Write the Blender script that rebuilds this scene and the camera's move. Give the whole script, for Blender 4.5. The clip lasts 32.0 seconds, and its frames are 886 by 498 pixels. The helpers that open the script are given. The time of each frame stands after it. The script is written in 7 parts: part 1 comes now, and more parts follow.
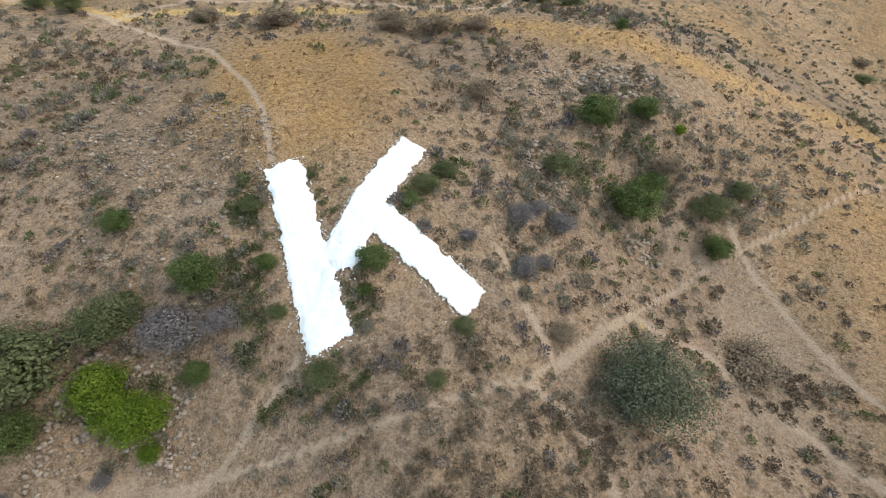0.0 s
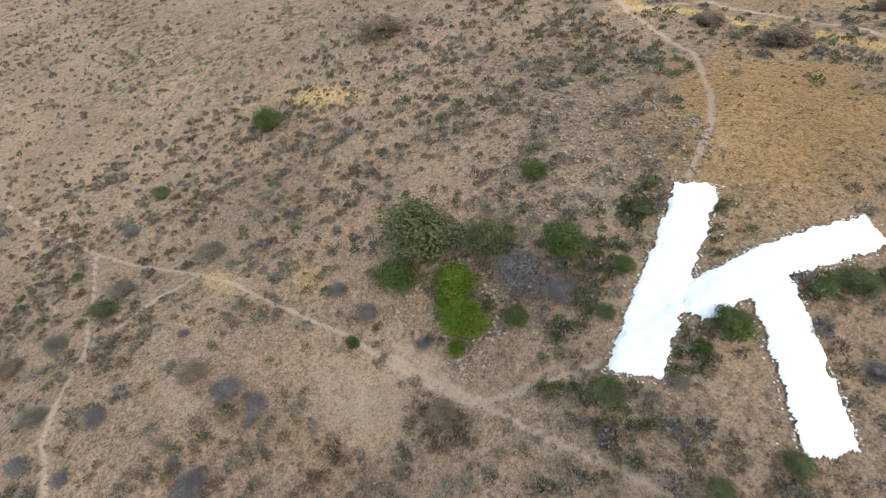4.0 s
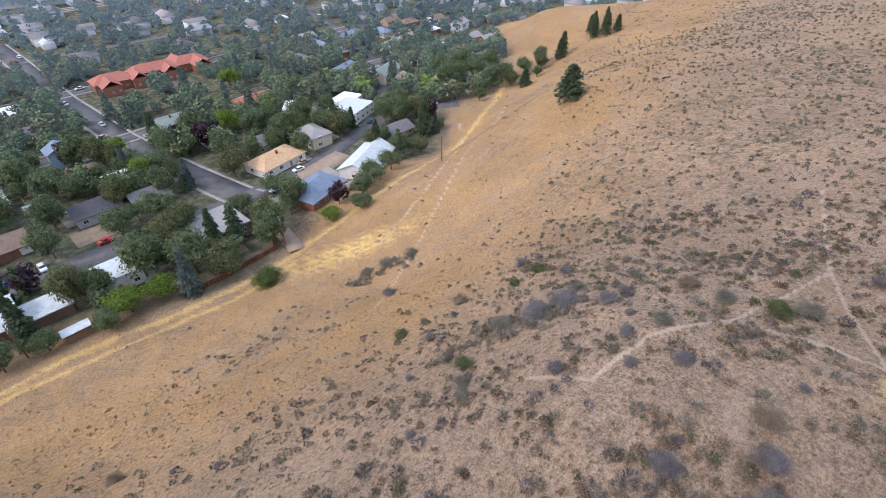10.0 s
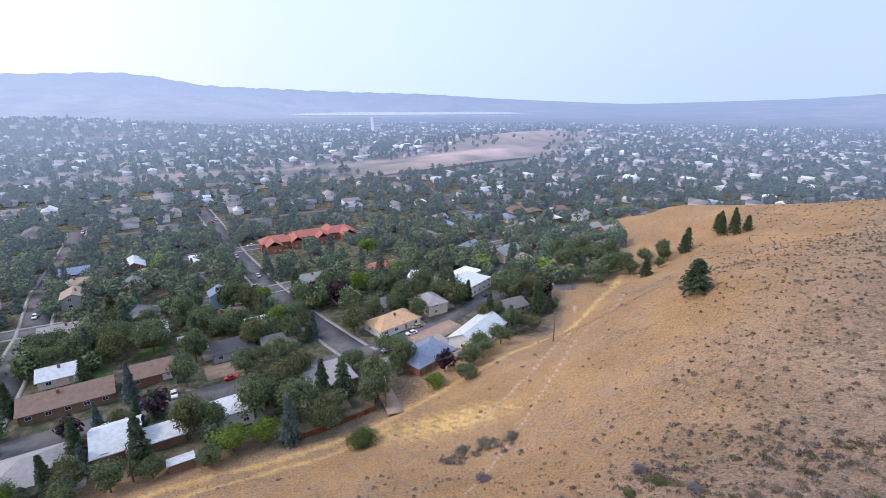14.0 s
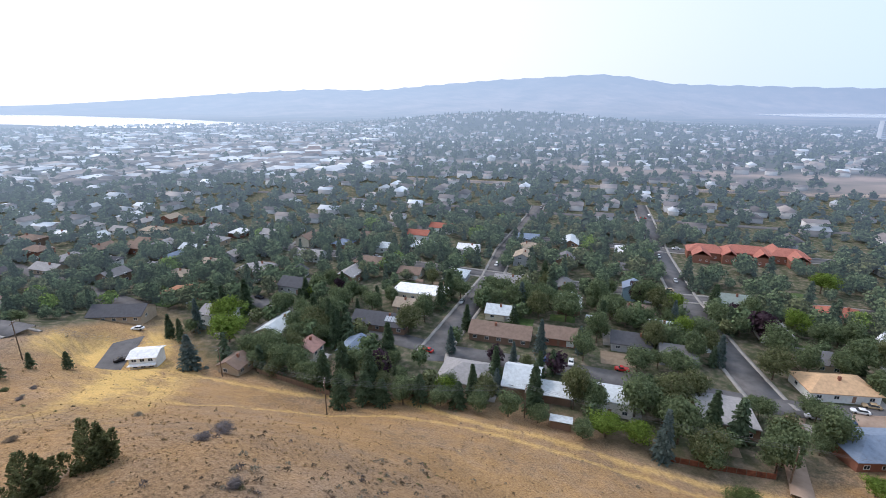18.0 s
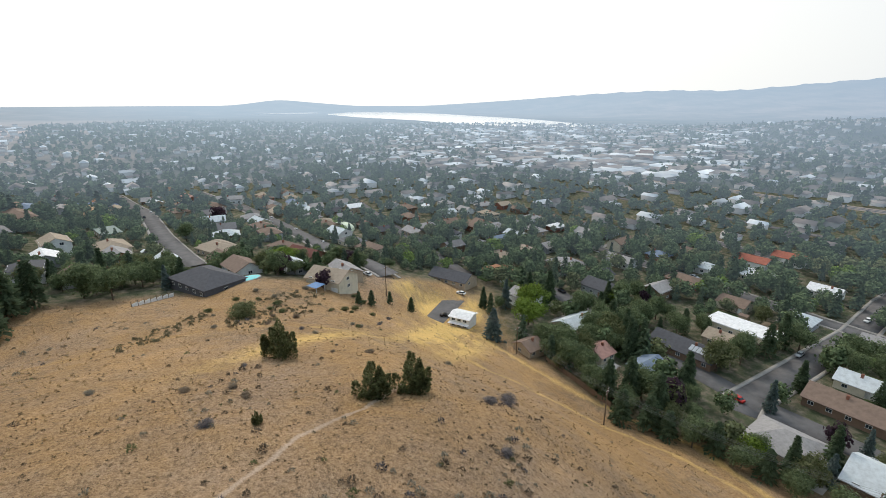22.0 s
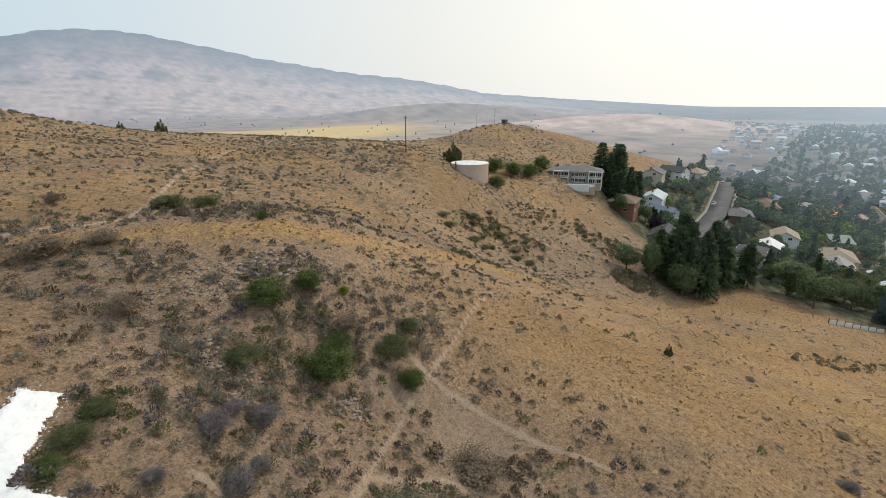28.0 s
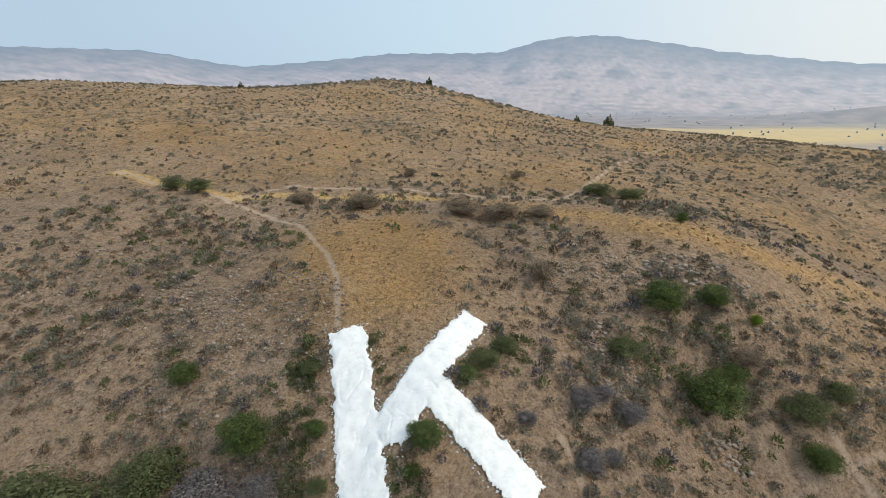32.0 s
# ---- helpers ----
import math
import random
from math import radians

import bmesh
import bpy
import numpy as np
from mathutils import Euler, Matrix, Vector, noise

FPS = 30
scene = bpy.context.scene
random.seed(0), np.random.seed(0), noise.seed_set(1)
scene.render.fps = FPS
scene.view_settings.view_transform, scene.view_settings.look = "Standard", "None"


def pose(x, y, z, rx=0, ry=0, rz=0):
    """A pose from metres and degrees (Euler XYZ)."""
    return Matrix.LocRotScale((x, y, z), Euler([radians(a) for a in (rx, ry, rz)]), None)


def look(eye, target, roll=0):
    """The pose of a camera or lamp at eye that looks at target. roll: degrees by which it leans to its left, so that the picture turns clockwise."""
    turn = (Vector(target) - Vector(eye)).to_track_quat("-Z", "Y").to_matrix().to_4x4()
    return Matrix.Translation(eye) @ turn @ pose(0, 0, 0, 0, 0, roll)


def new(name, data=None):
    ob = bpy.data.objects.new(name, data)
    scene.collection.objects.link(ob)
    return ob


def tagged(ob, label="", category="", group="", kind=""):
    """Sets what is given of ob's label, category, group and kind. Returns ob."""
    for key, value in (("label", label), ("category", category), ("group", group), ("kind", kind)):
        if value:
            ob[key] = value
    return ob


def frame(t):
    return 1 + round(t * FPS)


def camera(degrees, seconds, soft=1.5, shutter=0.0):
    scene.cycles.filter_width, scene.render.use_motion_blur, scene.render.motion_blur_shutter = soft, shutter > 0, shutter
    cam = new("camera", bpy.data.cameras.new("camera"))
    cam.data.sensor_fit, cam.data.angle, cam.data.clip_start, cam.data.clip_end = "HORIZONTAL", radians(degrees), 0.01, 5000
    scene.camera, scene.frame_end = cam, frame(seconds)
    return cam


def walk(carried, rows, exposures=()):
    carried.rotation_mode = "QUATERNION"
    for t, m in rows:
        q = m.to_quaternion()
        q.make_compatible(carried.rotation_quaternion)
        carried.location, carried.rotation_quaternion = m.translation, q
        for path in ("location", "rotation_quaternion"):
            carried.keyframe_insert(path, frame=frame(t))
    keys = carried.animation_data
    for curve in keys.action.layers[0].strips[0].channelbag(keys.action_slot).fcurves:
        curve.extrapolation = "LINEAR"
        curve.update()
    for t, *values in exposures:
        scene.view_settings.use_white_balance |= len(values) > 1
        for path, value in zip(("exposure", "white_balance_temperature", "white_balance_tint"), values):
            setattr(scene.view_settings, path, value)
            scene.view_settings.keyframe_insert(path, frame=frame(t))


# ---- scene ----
import functools

FOV = 85.51
ROWS = [
    (0.0, 0.00, -38.04), (0.5, 3.17, -37.94), (1.0, 8.56, -38.00), (1.5, 15.51, -38.10),
    (2.0, 23.12, -38.00), (2.5, 30.78, -37.93), (3.0, 38.00, -37.91), (3.5, 44.84, -37.88),
    (5.5, 74.03, -38.24), (6.0, 81.86, -38.28), (6.5, 89.52, -38.24), (7.0, 97.28, -38.19),
    (7.5, 105.18, -38.14), (8.0, 113.04, -38.06), (8.5, 120.58, -37.90), (9.0, 127.83, -37.74),
    (9.5, 135.16, -37.69), (10.0, 141.30, -37.72), (10.5, 144.12, -37.63), (11.0, 145.44, -37.61),
    (11.5, 146.30, -37.59), (12.0, 147.07, -36.64), (12.5, 147.91, -31.35), (13.0, 148.71, -23.80),
    (13.5, 150.65, -18.58), (14.0, 155.83, -17.14), (14.5, 163.71, -17.23), (15.0, 172.24, -17.24),
    (15.5, 180.16, -17.30), (17.5, 201.08, -17.32), (18.0, 205.56, -17.31), (18.5, 210.25, -17.42),
    (19.0, 215.00, -17.35), (19.5, 219.71, -17.38), (20.0, 224.46, -17.34), (20.5, 229.20, -17.32),
    (21.0, 233.88, -17.16), (21.5, 238.41, -17.13), (22.0, 243.01, -17.13), (22.5, 248.06, -17.09),
    (23.0, 253.81, -16.98), (23.5, 259.86, -16.95), (24.0, 265.85, -16.89), (24.5, 271.88, -16.90),
    (25.0, 278.76, -16.84), (25.5, 286.30, -16.89), (27.5, 313.37, -17.05), (28.0, 319.69, -17.10),
    (28.5, 326.19, -17.01), (29.0, 332.83, -16.98), (29.5, 339.72, -17.03), (30.0, 346.50, -17.04),
    (30.5, 353.08, -17.09), (31.0, 359.49, -17.16), (31.5, 365.05, -17.36), (32.0, 367.97, -17.49),
]
EYE = 85.0
cam = camera(FOV, 32.0, 0.6)
walk(cam, [(t, pose(0, 0, EYE, 90 + pitch, 0, yaw)) for t, yaw, pitch in ROWS],
     exposures=[(0, 0.34, 6350, 7), (3, 0.34, 6250, 8), (6, 0.4, 6050, 15), (8, 0.42, 5950, 24), (10, 0.42, 5850, 21), (12, 0.42, 5850, 22), (13.5, 0.25, 5800, 25), (16, 0.18, 5850, 21), (19, 0.12, 6120, 16),
                (22, -0.06, 6550, 10), (25, -0.26, 6650, 9), (28, -0.17, 6800, 9), (30, -0.12, 6750, 8), (32, -0.13, 6500, 8)])

# ---- light: a smoky, bright overcast sky with a veiled sun ----
SUN_AZ, SUN_EL = 262.0, 45.0      # heading from +y towards -x, and height, in degrees
world = bpy.data.worlds.new("smoky_sky")
scene.world = world
world.use_nodes = True
wn, wl = world.node_tree.nodes, world.node_tree.links
wn.clear()
w_out = wn.new("ShaderNodeOutputWorld")
w_bg = wn.new("ShaderNodeBackground")
w_sky = wn.new("ShaderNodeTexSky")
w_sky.sky_type, w_sky.sun_disc = "NISHITA", False
w_sky.sun_elevation, w_sky.sun_rotation = radians(SUN_EL), radians(-SUN_AZ)
w_sky.air_density, w_sky.dust_density, w_sky.ozone_density = 1.0, 6.0, 1.0
w_dim = wn.new("ShaderNodeVectorMath")
w_dim.operation = "SCALE"
w_dim.inputs["Scale"].default_value = 0.08
w_coord = wn.new("ShaderNodeTexCoord")
w_dot = wn.new("ShaderNodeVectorMath")
w_dot.operation = "DOT_PRODUCT"
w_dot.inputs[1].default_value = (-math.sin(radians(SUN_AZ)), math.cos(radians(SUN_AZ)), 0.1)
w_ramp = wn.new("ShaderNodeValToRGB")
SKY_TONES = [(0.1, (0.62, 0.79, 0.98)), (0.36, (0.75, 0.95, 1.12)), (0.53, (0.86, 1.0, 1.12)), (0.76, (1.10, 1.14, 1.15)), (1.0, (1.4, 1.4, 1.35))]
while len(w_ramp.color_ramp.elements) < len(SKY_TONES):
    w_ramp.color_ramp.elements.new(0.5)
for i, (spot, tone) in enumerate(SKY_TONES):
    w_ramp.color_ramp.elements[i].position = spot
    w_ramp.color_ramp.elements[i].color = (*tone, 1)
w_map = wn.new("ShaderNodeMapRange")
w_map.inputs[1].default_value, w_map.inputs[2].default_value = -0.95, 0.95
w_mix = wn.new("ShaderNodeMix")
w_mix.data_type = "RGBA"
w_mix.inputs[0].default_value = 0.82
wl.new(w_sky.outputs[0], w_dim.inputs[0])
wl.new(w_coord.outputs["Generated"], w_dot.inputs[0])
wl.new(w_dot.outputs["Value"], w_map.inputs[0])
wl.new(w_map.outputs[0], w_ramp.inputs[0])
wl.new(w_dim.outputs[0], w_mix.inputs[6])
wl.new(w_ramp.outputs[0], w_mix.inputs[7])
wl.new(w_mix.outputs[2], w_bg.inputs[0])
w_bg.inputs[1].default_value = 1.0
wl.new(w_bg.outputs[0], w_out.inputs[0])
sun = new("sun", bpy.data.lights.new("sun", "SUN"))
sun.data.energy, sun.data.angle, sun.data.color = 1.3, radians(9), (1.0, 0.93, 0.82)
sun.matrix_world = look((0, 0, 200), (100 * math.sin(radians(SUN_AZ)), -100 * math.cos(radians(SUN_AZ)), 200 - 100 * math.tan(radians(SUN_EL))))


# ---- materials ----
def ramp_material(name, colors, scale=1.0, rough=0.9, bump=0.0, bump_scale=8.0, metal=0.0, island=0.0, by_object=0.0, detail=6.0, leafy=0.0):
    """Noise through a ramp of colours; bump in metres; island or by_object: how far pieces differ in brightness."""
    m = bpy.data.materials.new(name)
    m.use_nodes = True
    n, k = m.node_tree.nodes, m.node_tree.links
    b = n["Principled BSDF"]
    b.inputs["Roughness"].default_value, b.inputs["Metallic"].default_value = rough, metal
    b.inputs["Specular IOR Level"].default_value = 0.3
    geo = n.new("ShaderNodeNewGeometry")
    tex = n.new("ShaderNodeTexNoise")
    tex.inputs["Scale"].default_value, tex.inputs["Detail"].default_value, tex.inputs["Roughness"].default_value = scale, detail, 0.65
    k.new(geo.outputs["Position"], tex.inputs["Vector"])
    ramp = n.new("ShaderNodeValToRGB")
    el = ramp.color_ramp.elements
    while len(el) < len(colors):
        el.new(0.5)
    for i, c in enumerate(colors):
        el[i].position = 0.3 + 0.4 * i / max(1, len(colors) - 1)
        el[i].color = (*c, 1)
    k.new(tex.outputs["Fac"], ramp.inputs[0])
    out = ramp.outputs[0]
    if island or by_object:
        if island:
            rnd = geo.outputs["Random Per Island"]
        else:
            rnd = n.new("ShaderNodeObjectInfo").outputs["Random"]
        rng = n.new("ShaderNodeMapRange")
        rng.inputs[3].default_value, rng.inputs[4].default_value = 1 - (island or by_object), 1 + (island or by_object)
        k.new(rnd, rng.inputs[0])
        sc = n.new("ShaderNodeVectorMath")
        sc.operation = "SCALE"
        k.new(out, sc.inputs[0])
        k.new(rng.outputs[0], sc.inputs["Scale"])
        out = sc.outputs[0]
    k.new(out, b.inputs["Base Color"])
    if leafy:
        b.inputs["Specular IOR Level"].default_value = 0.15
        # leaves let part of the light through
        thin = n.new("ShaderNodeBsdfTranslucent")
        k.new(out, thin.inputs[0])
        both = n.new("ShaderNodeMixShader")
        both.inputs[0].default_value = leafy
        k.new(b.outputs[0], both.inputs[1])
        k.new(thin.outputs[0], both.inputs[2])
        k.new(both.outputs[0], n["Material Output"].inputs[0])
    if bump:
        t2 = n.new("ShaderNodeTexNoise")
        t2.inputs["Scale"].default_value, t2.inputs["Detail"].default_value = bump_scale, 5.0
        k.new(geo.outputs["Position"], t2.inputs["Vector"])
        bn = n.new("ShaderNodeBump")
        bn.inputs["Distance"].default_value = bump
        k.new(t2.outputs["Fac"], bn.inputs["Height"])
        k.new(bn.outputs[0], b.inputs["Normal"])
    return m


def mesh_object(name, verts, faces, material, parent=None, label="", smooth=False):
    me = bpy.data.meshes.new(name)
    if isinstance(faces, np.ndarray):
        nv, nf, w = len(verts), len(faces), faces.shape[1]
        me.vertices.add(nv)
        me.vertices.foreach_set("co", np.ascontiguousarray(verts, dtype=np.float32).ravel())
        me.loops.add(nf * w)
        me.loops.foreach_set("vertex_index", np.ascontiguousarray(faces, dtype=np.int32).ravel())
        me.polygons.add(nf)
        me.polygons.foreach_set("loop_start", np.arange(0, nf * w, w, dtype=np.int32))
        me.update(calc_edges=True)
        me.validate()
    else:
        me.from_pydata([tuple(v) for v in verts], [], faces)
        me.update()
    if smooth:
        me.polygons.foreach_set("use_smooth", np.ones(len(me.polygons), dtype=bool))
    if material:
        me.materials.append(material)
    ob = new(name, me)
    if parent:
        ob.parent = parent
    if label:
        ob["label"] = label
    return ob


def part(name, bm, material, parent, label=""):
    me = bpy.data.meshes.new(name)
    bm.to_mesh(me)
    bm.free()
    me.materials.append(material)
    ob = new(name, me)
    ob.parent = parent
    if label:
        ob["label"] = label
    return ob


def part_of(name, me, parent, m=None, label=""):
    """A part on shared mesh data."""
    ob = new(name, me)
    ob.parent = parent
    if m is not None:
        ob.matrix_basis = m
    if label:
        ob["label"] = label
    return ob


def thing(name, x, y, z, turn, label, category, group=""):
    ob = new(name)
    ob.empty_display_size = 0.3
    ob.matrix_basis = pose(x, y, z, 0, 0, turn)
    return tagged(ob, label, category, group)


# ---- the lie of the land: heights x, y, z at guessed ranges, placed to fit the camera's view ----
FACE = [(-5, 19, 62.2), (3, 23, 63.4), (-13, 31, 67.9), (-1, 34, 68.0), (-4, 46, 70.8), (5, 43, 69.2), (-24, 28, 64.5), (-16, 24, 62.5),
        (-23, 21, 60.5), (-14, 15, 55.7), (-23, 10, 54.4), (-44, 5, 55.0), (-63, 20, 59.3), (-61, 37, 67.4), (-30, -1, 54.8), (-22, -4, 53.1),
        (-27, -9, 54.1), (25, 34, 58.3), (24, 24, 54.7), (22, 41, 66.1), (35, 23, 54.5), (36, 10, 53.3), (39, -28, 45.3), (31, -90, 7.8), (13, -46, 29.0), (0, 0, 53)]
SLOPE = [(-164, -22, 49.6), (-176, -84, 41.4), (-116, -87, 37.9), (-104, -130, 2), (-38, -59, 21.5), (-22, -102, 2.0), (18, -112, 1.4),
         (77, -85, 4.5), (65, -26, 42.4), (64, -21, 43.0), (94, -10, 38.5), (157, 3, 26.9), (213, 99, 33.8), (145, -84, 3.1), (160, -37, 22), (182, -66, 13), (-315, -96, 49), (-274, -145, 34),
         (-299, 26, 64), (-311, -257, 0), (125, 50, 32), (148, 26, 30), (158, -11, 29), (168, 89, 40), (-79, -136, 2), (-172, -162, 3.5), (-203, -166, 7), (-228, -178, 9), (-150, -140, 9), (-250, -207, 15), (-134, -162, 2), (-420, -200, 4), (-254, -211, 19), (-278, -178, 26), (-284, -148, 33), (-292, -104, 42.5), (-330, -274, 0), (-366, -235, 2), (-385, -206, 4), (-412, -152, 9), (-436, -106, 14), (-229, -238, 0), (-201, -195, 1)]
TOP = [(15, 74, 71.5), (-9, 65, 71.6), (-33, 57, 71.0), (19, 53, 71.8), (89, 121, 70.8), (112, 125, 63.8), (163, 112, 56.5), (-50, 210, 92.3), (-119, 168, 89.3), (-160, 144, 90.3), (-137, 158, 89.9), (-102, 184, 88.6), (-79, 199, 90.2), (-33, 216, 89.2), (-14, 226, 84.3), (8, 238, 77.5), (40, 250, 70.5), (66, 257, 68.5), (115, 255, 65.5), (166, 237, 62), (0, 300, 62), (100, 330, 50),
       (16, 179, 74.9), (51, 141, 71.9), (85, 85, 51.3), (207, 198, 73), (216, 190, 72.2), (187, 214, 66.5), (249, 171, 65), (290, 168, 56), (340, 168, 45), (240, 230, 60), (150, 165, 63), (270, 290, 50), (-100, 90, 80)]
WIDE = [(0, -200, -6), (100, -180, -6), (-120, -260, -6), (-300, -380, -6), (200, -150, -5), (0, -500, -8), (400, -300, -8), (-600, -500, -8),
        (250, -60, 10), (300, 60, 22), (400, 100, 14), (350, 200, 30), (500, 0, 0), (700, 200, -6), (0, 500, 48), (-300, 400, 80), (300, 500, 38),
        (200, 800, 20), (-600, 200, 60), (500, 380, 30), (700, 600, 10), (-700, -200, 0), (0, -900, -8), (600, -700, -8), (-800, 700, 60), (900, -200, -8), (400, 250, 34)]


def smooth_fit(rows, soft=12.0, give=0.4):
    p = np.array(rows, dtype=float)
    d = np.sqrt(((p[:, None, :2] - p[None, :, :2]) ** 2).sum(-1) + soft * soft)
    n = len(p)
    a = np.zeros((n + 3, n + 3))
    a[:n, :n] = d - give * np.eye(n)
    a[:n, n], a[:n, n + 1:] = 1, p[:, :2]
    a[n, :n], a[n + 1:, :n] = 1, p[:, :2].T
    w = np.linalg.solve(a, np.concatenate([p[:, 2], np.zeros(3)]))
    return p, w, soft


LAND = smooth_fit(FACE + SLOPE + TOP + WIDE)


@functools.lru_cache(maxsize=None)
def wave_set(size, seed):
    r = np.random.RandomState(seed)
    return [(r.uniform(0, 6.283), r.uniform(0, 6.283), r.uniform(0.6, 1.8) * 6.283 / size) for _ in range(7)]


def wave_noise(x, y, size, seed):
    """Cheap smooth noise of about -1 to 1 from crossed waves."""
    out = 0
    for i, (a, ph, s) in enumerate(wave_set(size, seed)):
        out = out + np.sin((x * math.cos(a) + y * math.sin(a)) * s + ph + 0.7 * np.sin((y * math.cos(a) - x * math.sin(a)) * s * 0.6 + i))
    return out / 4.2


def height(x, y):
    x, y = np.asarray(x, dtype=float), np.asarray(y, dtype=float)
    p, w, soft = LAND
    shape = x.shape
    fx, fy = x.ravel(), y.ravel()
    z = np.full(len(fx), w[len(p)]) + w[len(p) + 1] * fx + w[len(p) + 2] * fy
    if len(fx) < 400:
        z += np.sqrt((fx[:, None] - p[:, 0]) ** 2 + (fy[:, None] - p[:, 1]) ** 2 + soft * soft) @ w[:len(p)]
    else:
        for (px, py, _), k in zip(p, w):
            z += k * np.sqrt((fx - px) ** 2 + (fy - py) ** 2 + soft * soft)
    # the valley floor lies flat under the slope's foot, and far off the land levels out
    r = np.hypot(fx, fy)
    north = np.clip((fy + 0.25 * fx) / 400, 0, 1) * 14
    far = np.clip((r - 650) / 450, 0, 1)
    far = far * far * (3 - 2 * far)
    z = np.where(z > 3, z, 3 * np.exp(np.clip((z - 3) / 3, -30, 0)) )
    z = z * (1 - far) + north * far
    # the bare brown hill beyond the railway, and the wooded rise behind the town
    for cx, cy, rx, ry, deg, up in ((-600, -880, 300, 120, 25, 24), (-330, -640, 150, 45, 20, 9), (450, -1400, 420, 200, 10, 46), (1310, 1510, 480, 160, -41, 66), (1250, 700, 300, 120, -60, 40)):
        c, k = math.cos(radians(deg)), math.sin(radians(deg))
        z = z + up * np.exp(-(((fx - cx) * c + (fy - cy) * k) / rx) ** 2 - ((-(fx - cx) * k + (fy - cy) * c) / ry) ** 2)
    return z.reshape(shape)


def ground_z(x, y):
    return float(height(np.array([x]), np.array([y]))[0])


# ---- ground: one sheet from the hill to the far side of the town ----
def near_line(x, y, pts):
    """Distance from x, y to a bent line."""
    best = np.full(x.shape, 1e9)
    for (ax, ay), (bx, by) in zip(pts[:-1], pts[1:]):
        dx, dy = bx - ax, by - ay
        s = np.clip(((x - ax) * dx + (y - ay) * dy) / (dx * dx + dy * dy), 0, 1)
        best = np.minimum(best, np.hypot(x - ax - s * dx, y - ay - s * dy))
    return best


def blob(x, y, cx, cy, rx, ry, turn=0.0):
    c, s = math.cos(radians(turn)), math.sin(radians(turn))
    u, v = (x - cx) * c + (y - cy) * s, -(x - cx) * s + (y - cy) * c
    return np.exp(-((u / rx) ** 2 + (v / ry) ** 2))


def surface(x, y):
    """The land with the gullies, terraces and hummocks of the hillside."""
    z = height(x, y)
    r = np.hypot(x, y)
    hilly = np.clip((z - 1.5) / 4, 0, 1) * np.clip((700 - r) / 200, 0, 1) * (1 - np.clip((x - 160) / 10, 0, 1) * np.clip((112 + 0.18 * (x - 170) - y) / 8, 0, 1))
    amount = hilly * np.clip(1.2 - np.hypot(x + 8, y - 30) / 260, 0.25, 1)
    z = z + amount * (0.35 * wave_noise(x, y, 14, 3) + 0.16 * wave_noise(x, y, 5, 4) + 0.06 * wave_noise(x, y, 1.7, 5))
    # the levelled lot at the hill's foot
    level = np.clip(2.8 * blob(x, y, 159, -83, 15, 13) - 0.35, 0, 1)
    z = z * (1 - level) + 2.6 * level
    return z - 1.3 * blob(x, y, 19, 35, 7, 6) * (1 + 0.5 * wave_noise(x, y, 3, 8))


def surf_z(x, y):
    return float(surface(np.array([float(x)]), np.array([float(y)]))[0])


TRAILS = [
    (0.26, [(-78, -12), (-56, -4.5), (-51, -2.2), (-43, 2.4), (-37, 5.3), (-30, 8.2), (-25, 10.6), (-19, 12.5), (-13.6, 14.2), (-8, 15), (-3, 15.8), (5, 18), (10.2, 21.9), (16, 26.5), (23, 32), (33, 37), (49, 46)]),
    (0.4, [(-13.6, 14.5), (-11.8, 16.5), (-9.2, 19.6)]),
    (0.3, [(-14, 14.5), (-22, 12.0)]),
    (0.5, [(7.5, 19.5), (14, 25), (20, 23.8), (25, 19), (28, 15), (33, 8), (42, -1.4), (47, -6), (52, -15), (60, -24)]),
    (0.5, [(5, 18), (7.4, 17), (9.3, 15), (10, 12), (12, 4)]),
    (0.4, [(3.8, 26.4), (6.4, 20.8), (7.2, 19.2)]),
    (0.35, [(-22, -16), (-25, -11.6), (-32, -11), (-38.6, -7.5), (-41, -2), (-41.6, 3.3)]),
    (0.5, [(-46, -84), (-66, -92), (-92, -108), (-112, -128), (-126, -146)]),
    (0.3, [(-56, -4.4), (-47, -6), (-38, -7.5)]),
    (0.36, [(-12.8, 32.2), (-14.5, 37.4), (-18, 43.5), (-24, 51.3), (-30.4, 55.2), (-39, 60.5)]),
    (0.55, [(-60, 66), (-39, 60.7), (-32, 67), (-17, 69.3), (-3, 66), (7.4, 65.2), (10, 72), (19.6, 99), (31, 122), (44, 141)]),
    (0.5, [(26, 36), (30, 26), (34, 17)]),
    (1.6, [(236, 182), (252, 170), (278, 164), (310, 160), (350, 152)]),
    (0.35, [(-30, -58), (-84, -96), (-110, -112), (-142, -135)]),
]
GOLD_LINES = [
    (0.9, [(-60, 66), (-39.5, 61.5), (-27, 64), (-9.5, 65.6)]),
    (1.1, [(140, -81), (108, -86), (88, -93), (60, -103), (36, -99), (20, -102), (-2, -103), (-31, -107), (-61, -112), (-84, -116), (-120, -133), (-150, -150), (-200, -190)]),
    (0.8, [(118, -52), (100, -60), (84, -78), (60, -92), (36, -95), (10, -97), (-12, -99), (-31, -103)]),
    (0.8, [(128, -70), (112, -52), (104, -36), (108, -20)]),
]
SOFT_LINES = [(3.0, [(-4, 61), (5, 57), (15, 52.5), (27, 52), (42, 56), (52, 59), (76, 58), (105, 41), (112, 15), (110, -20)])]
# the street grid of the flat town: u runs away from the hill, v along it
GU, GV = (0.15, -0.9887), (0.9887, 0.15)


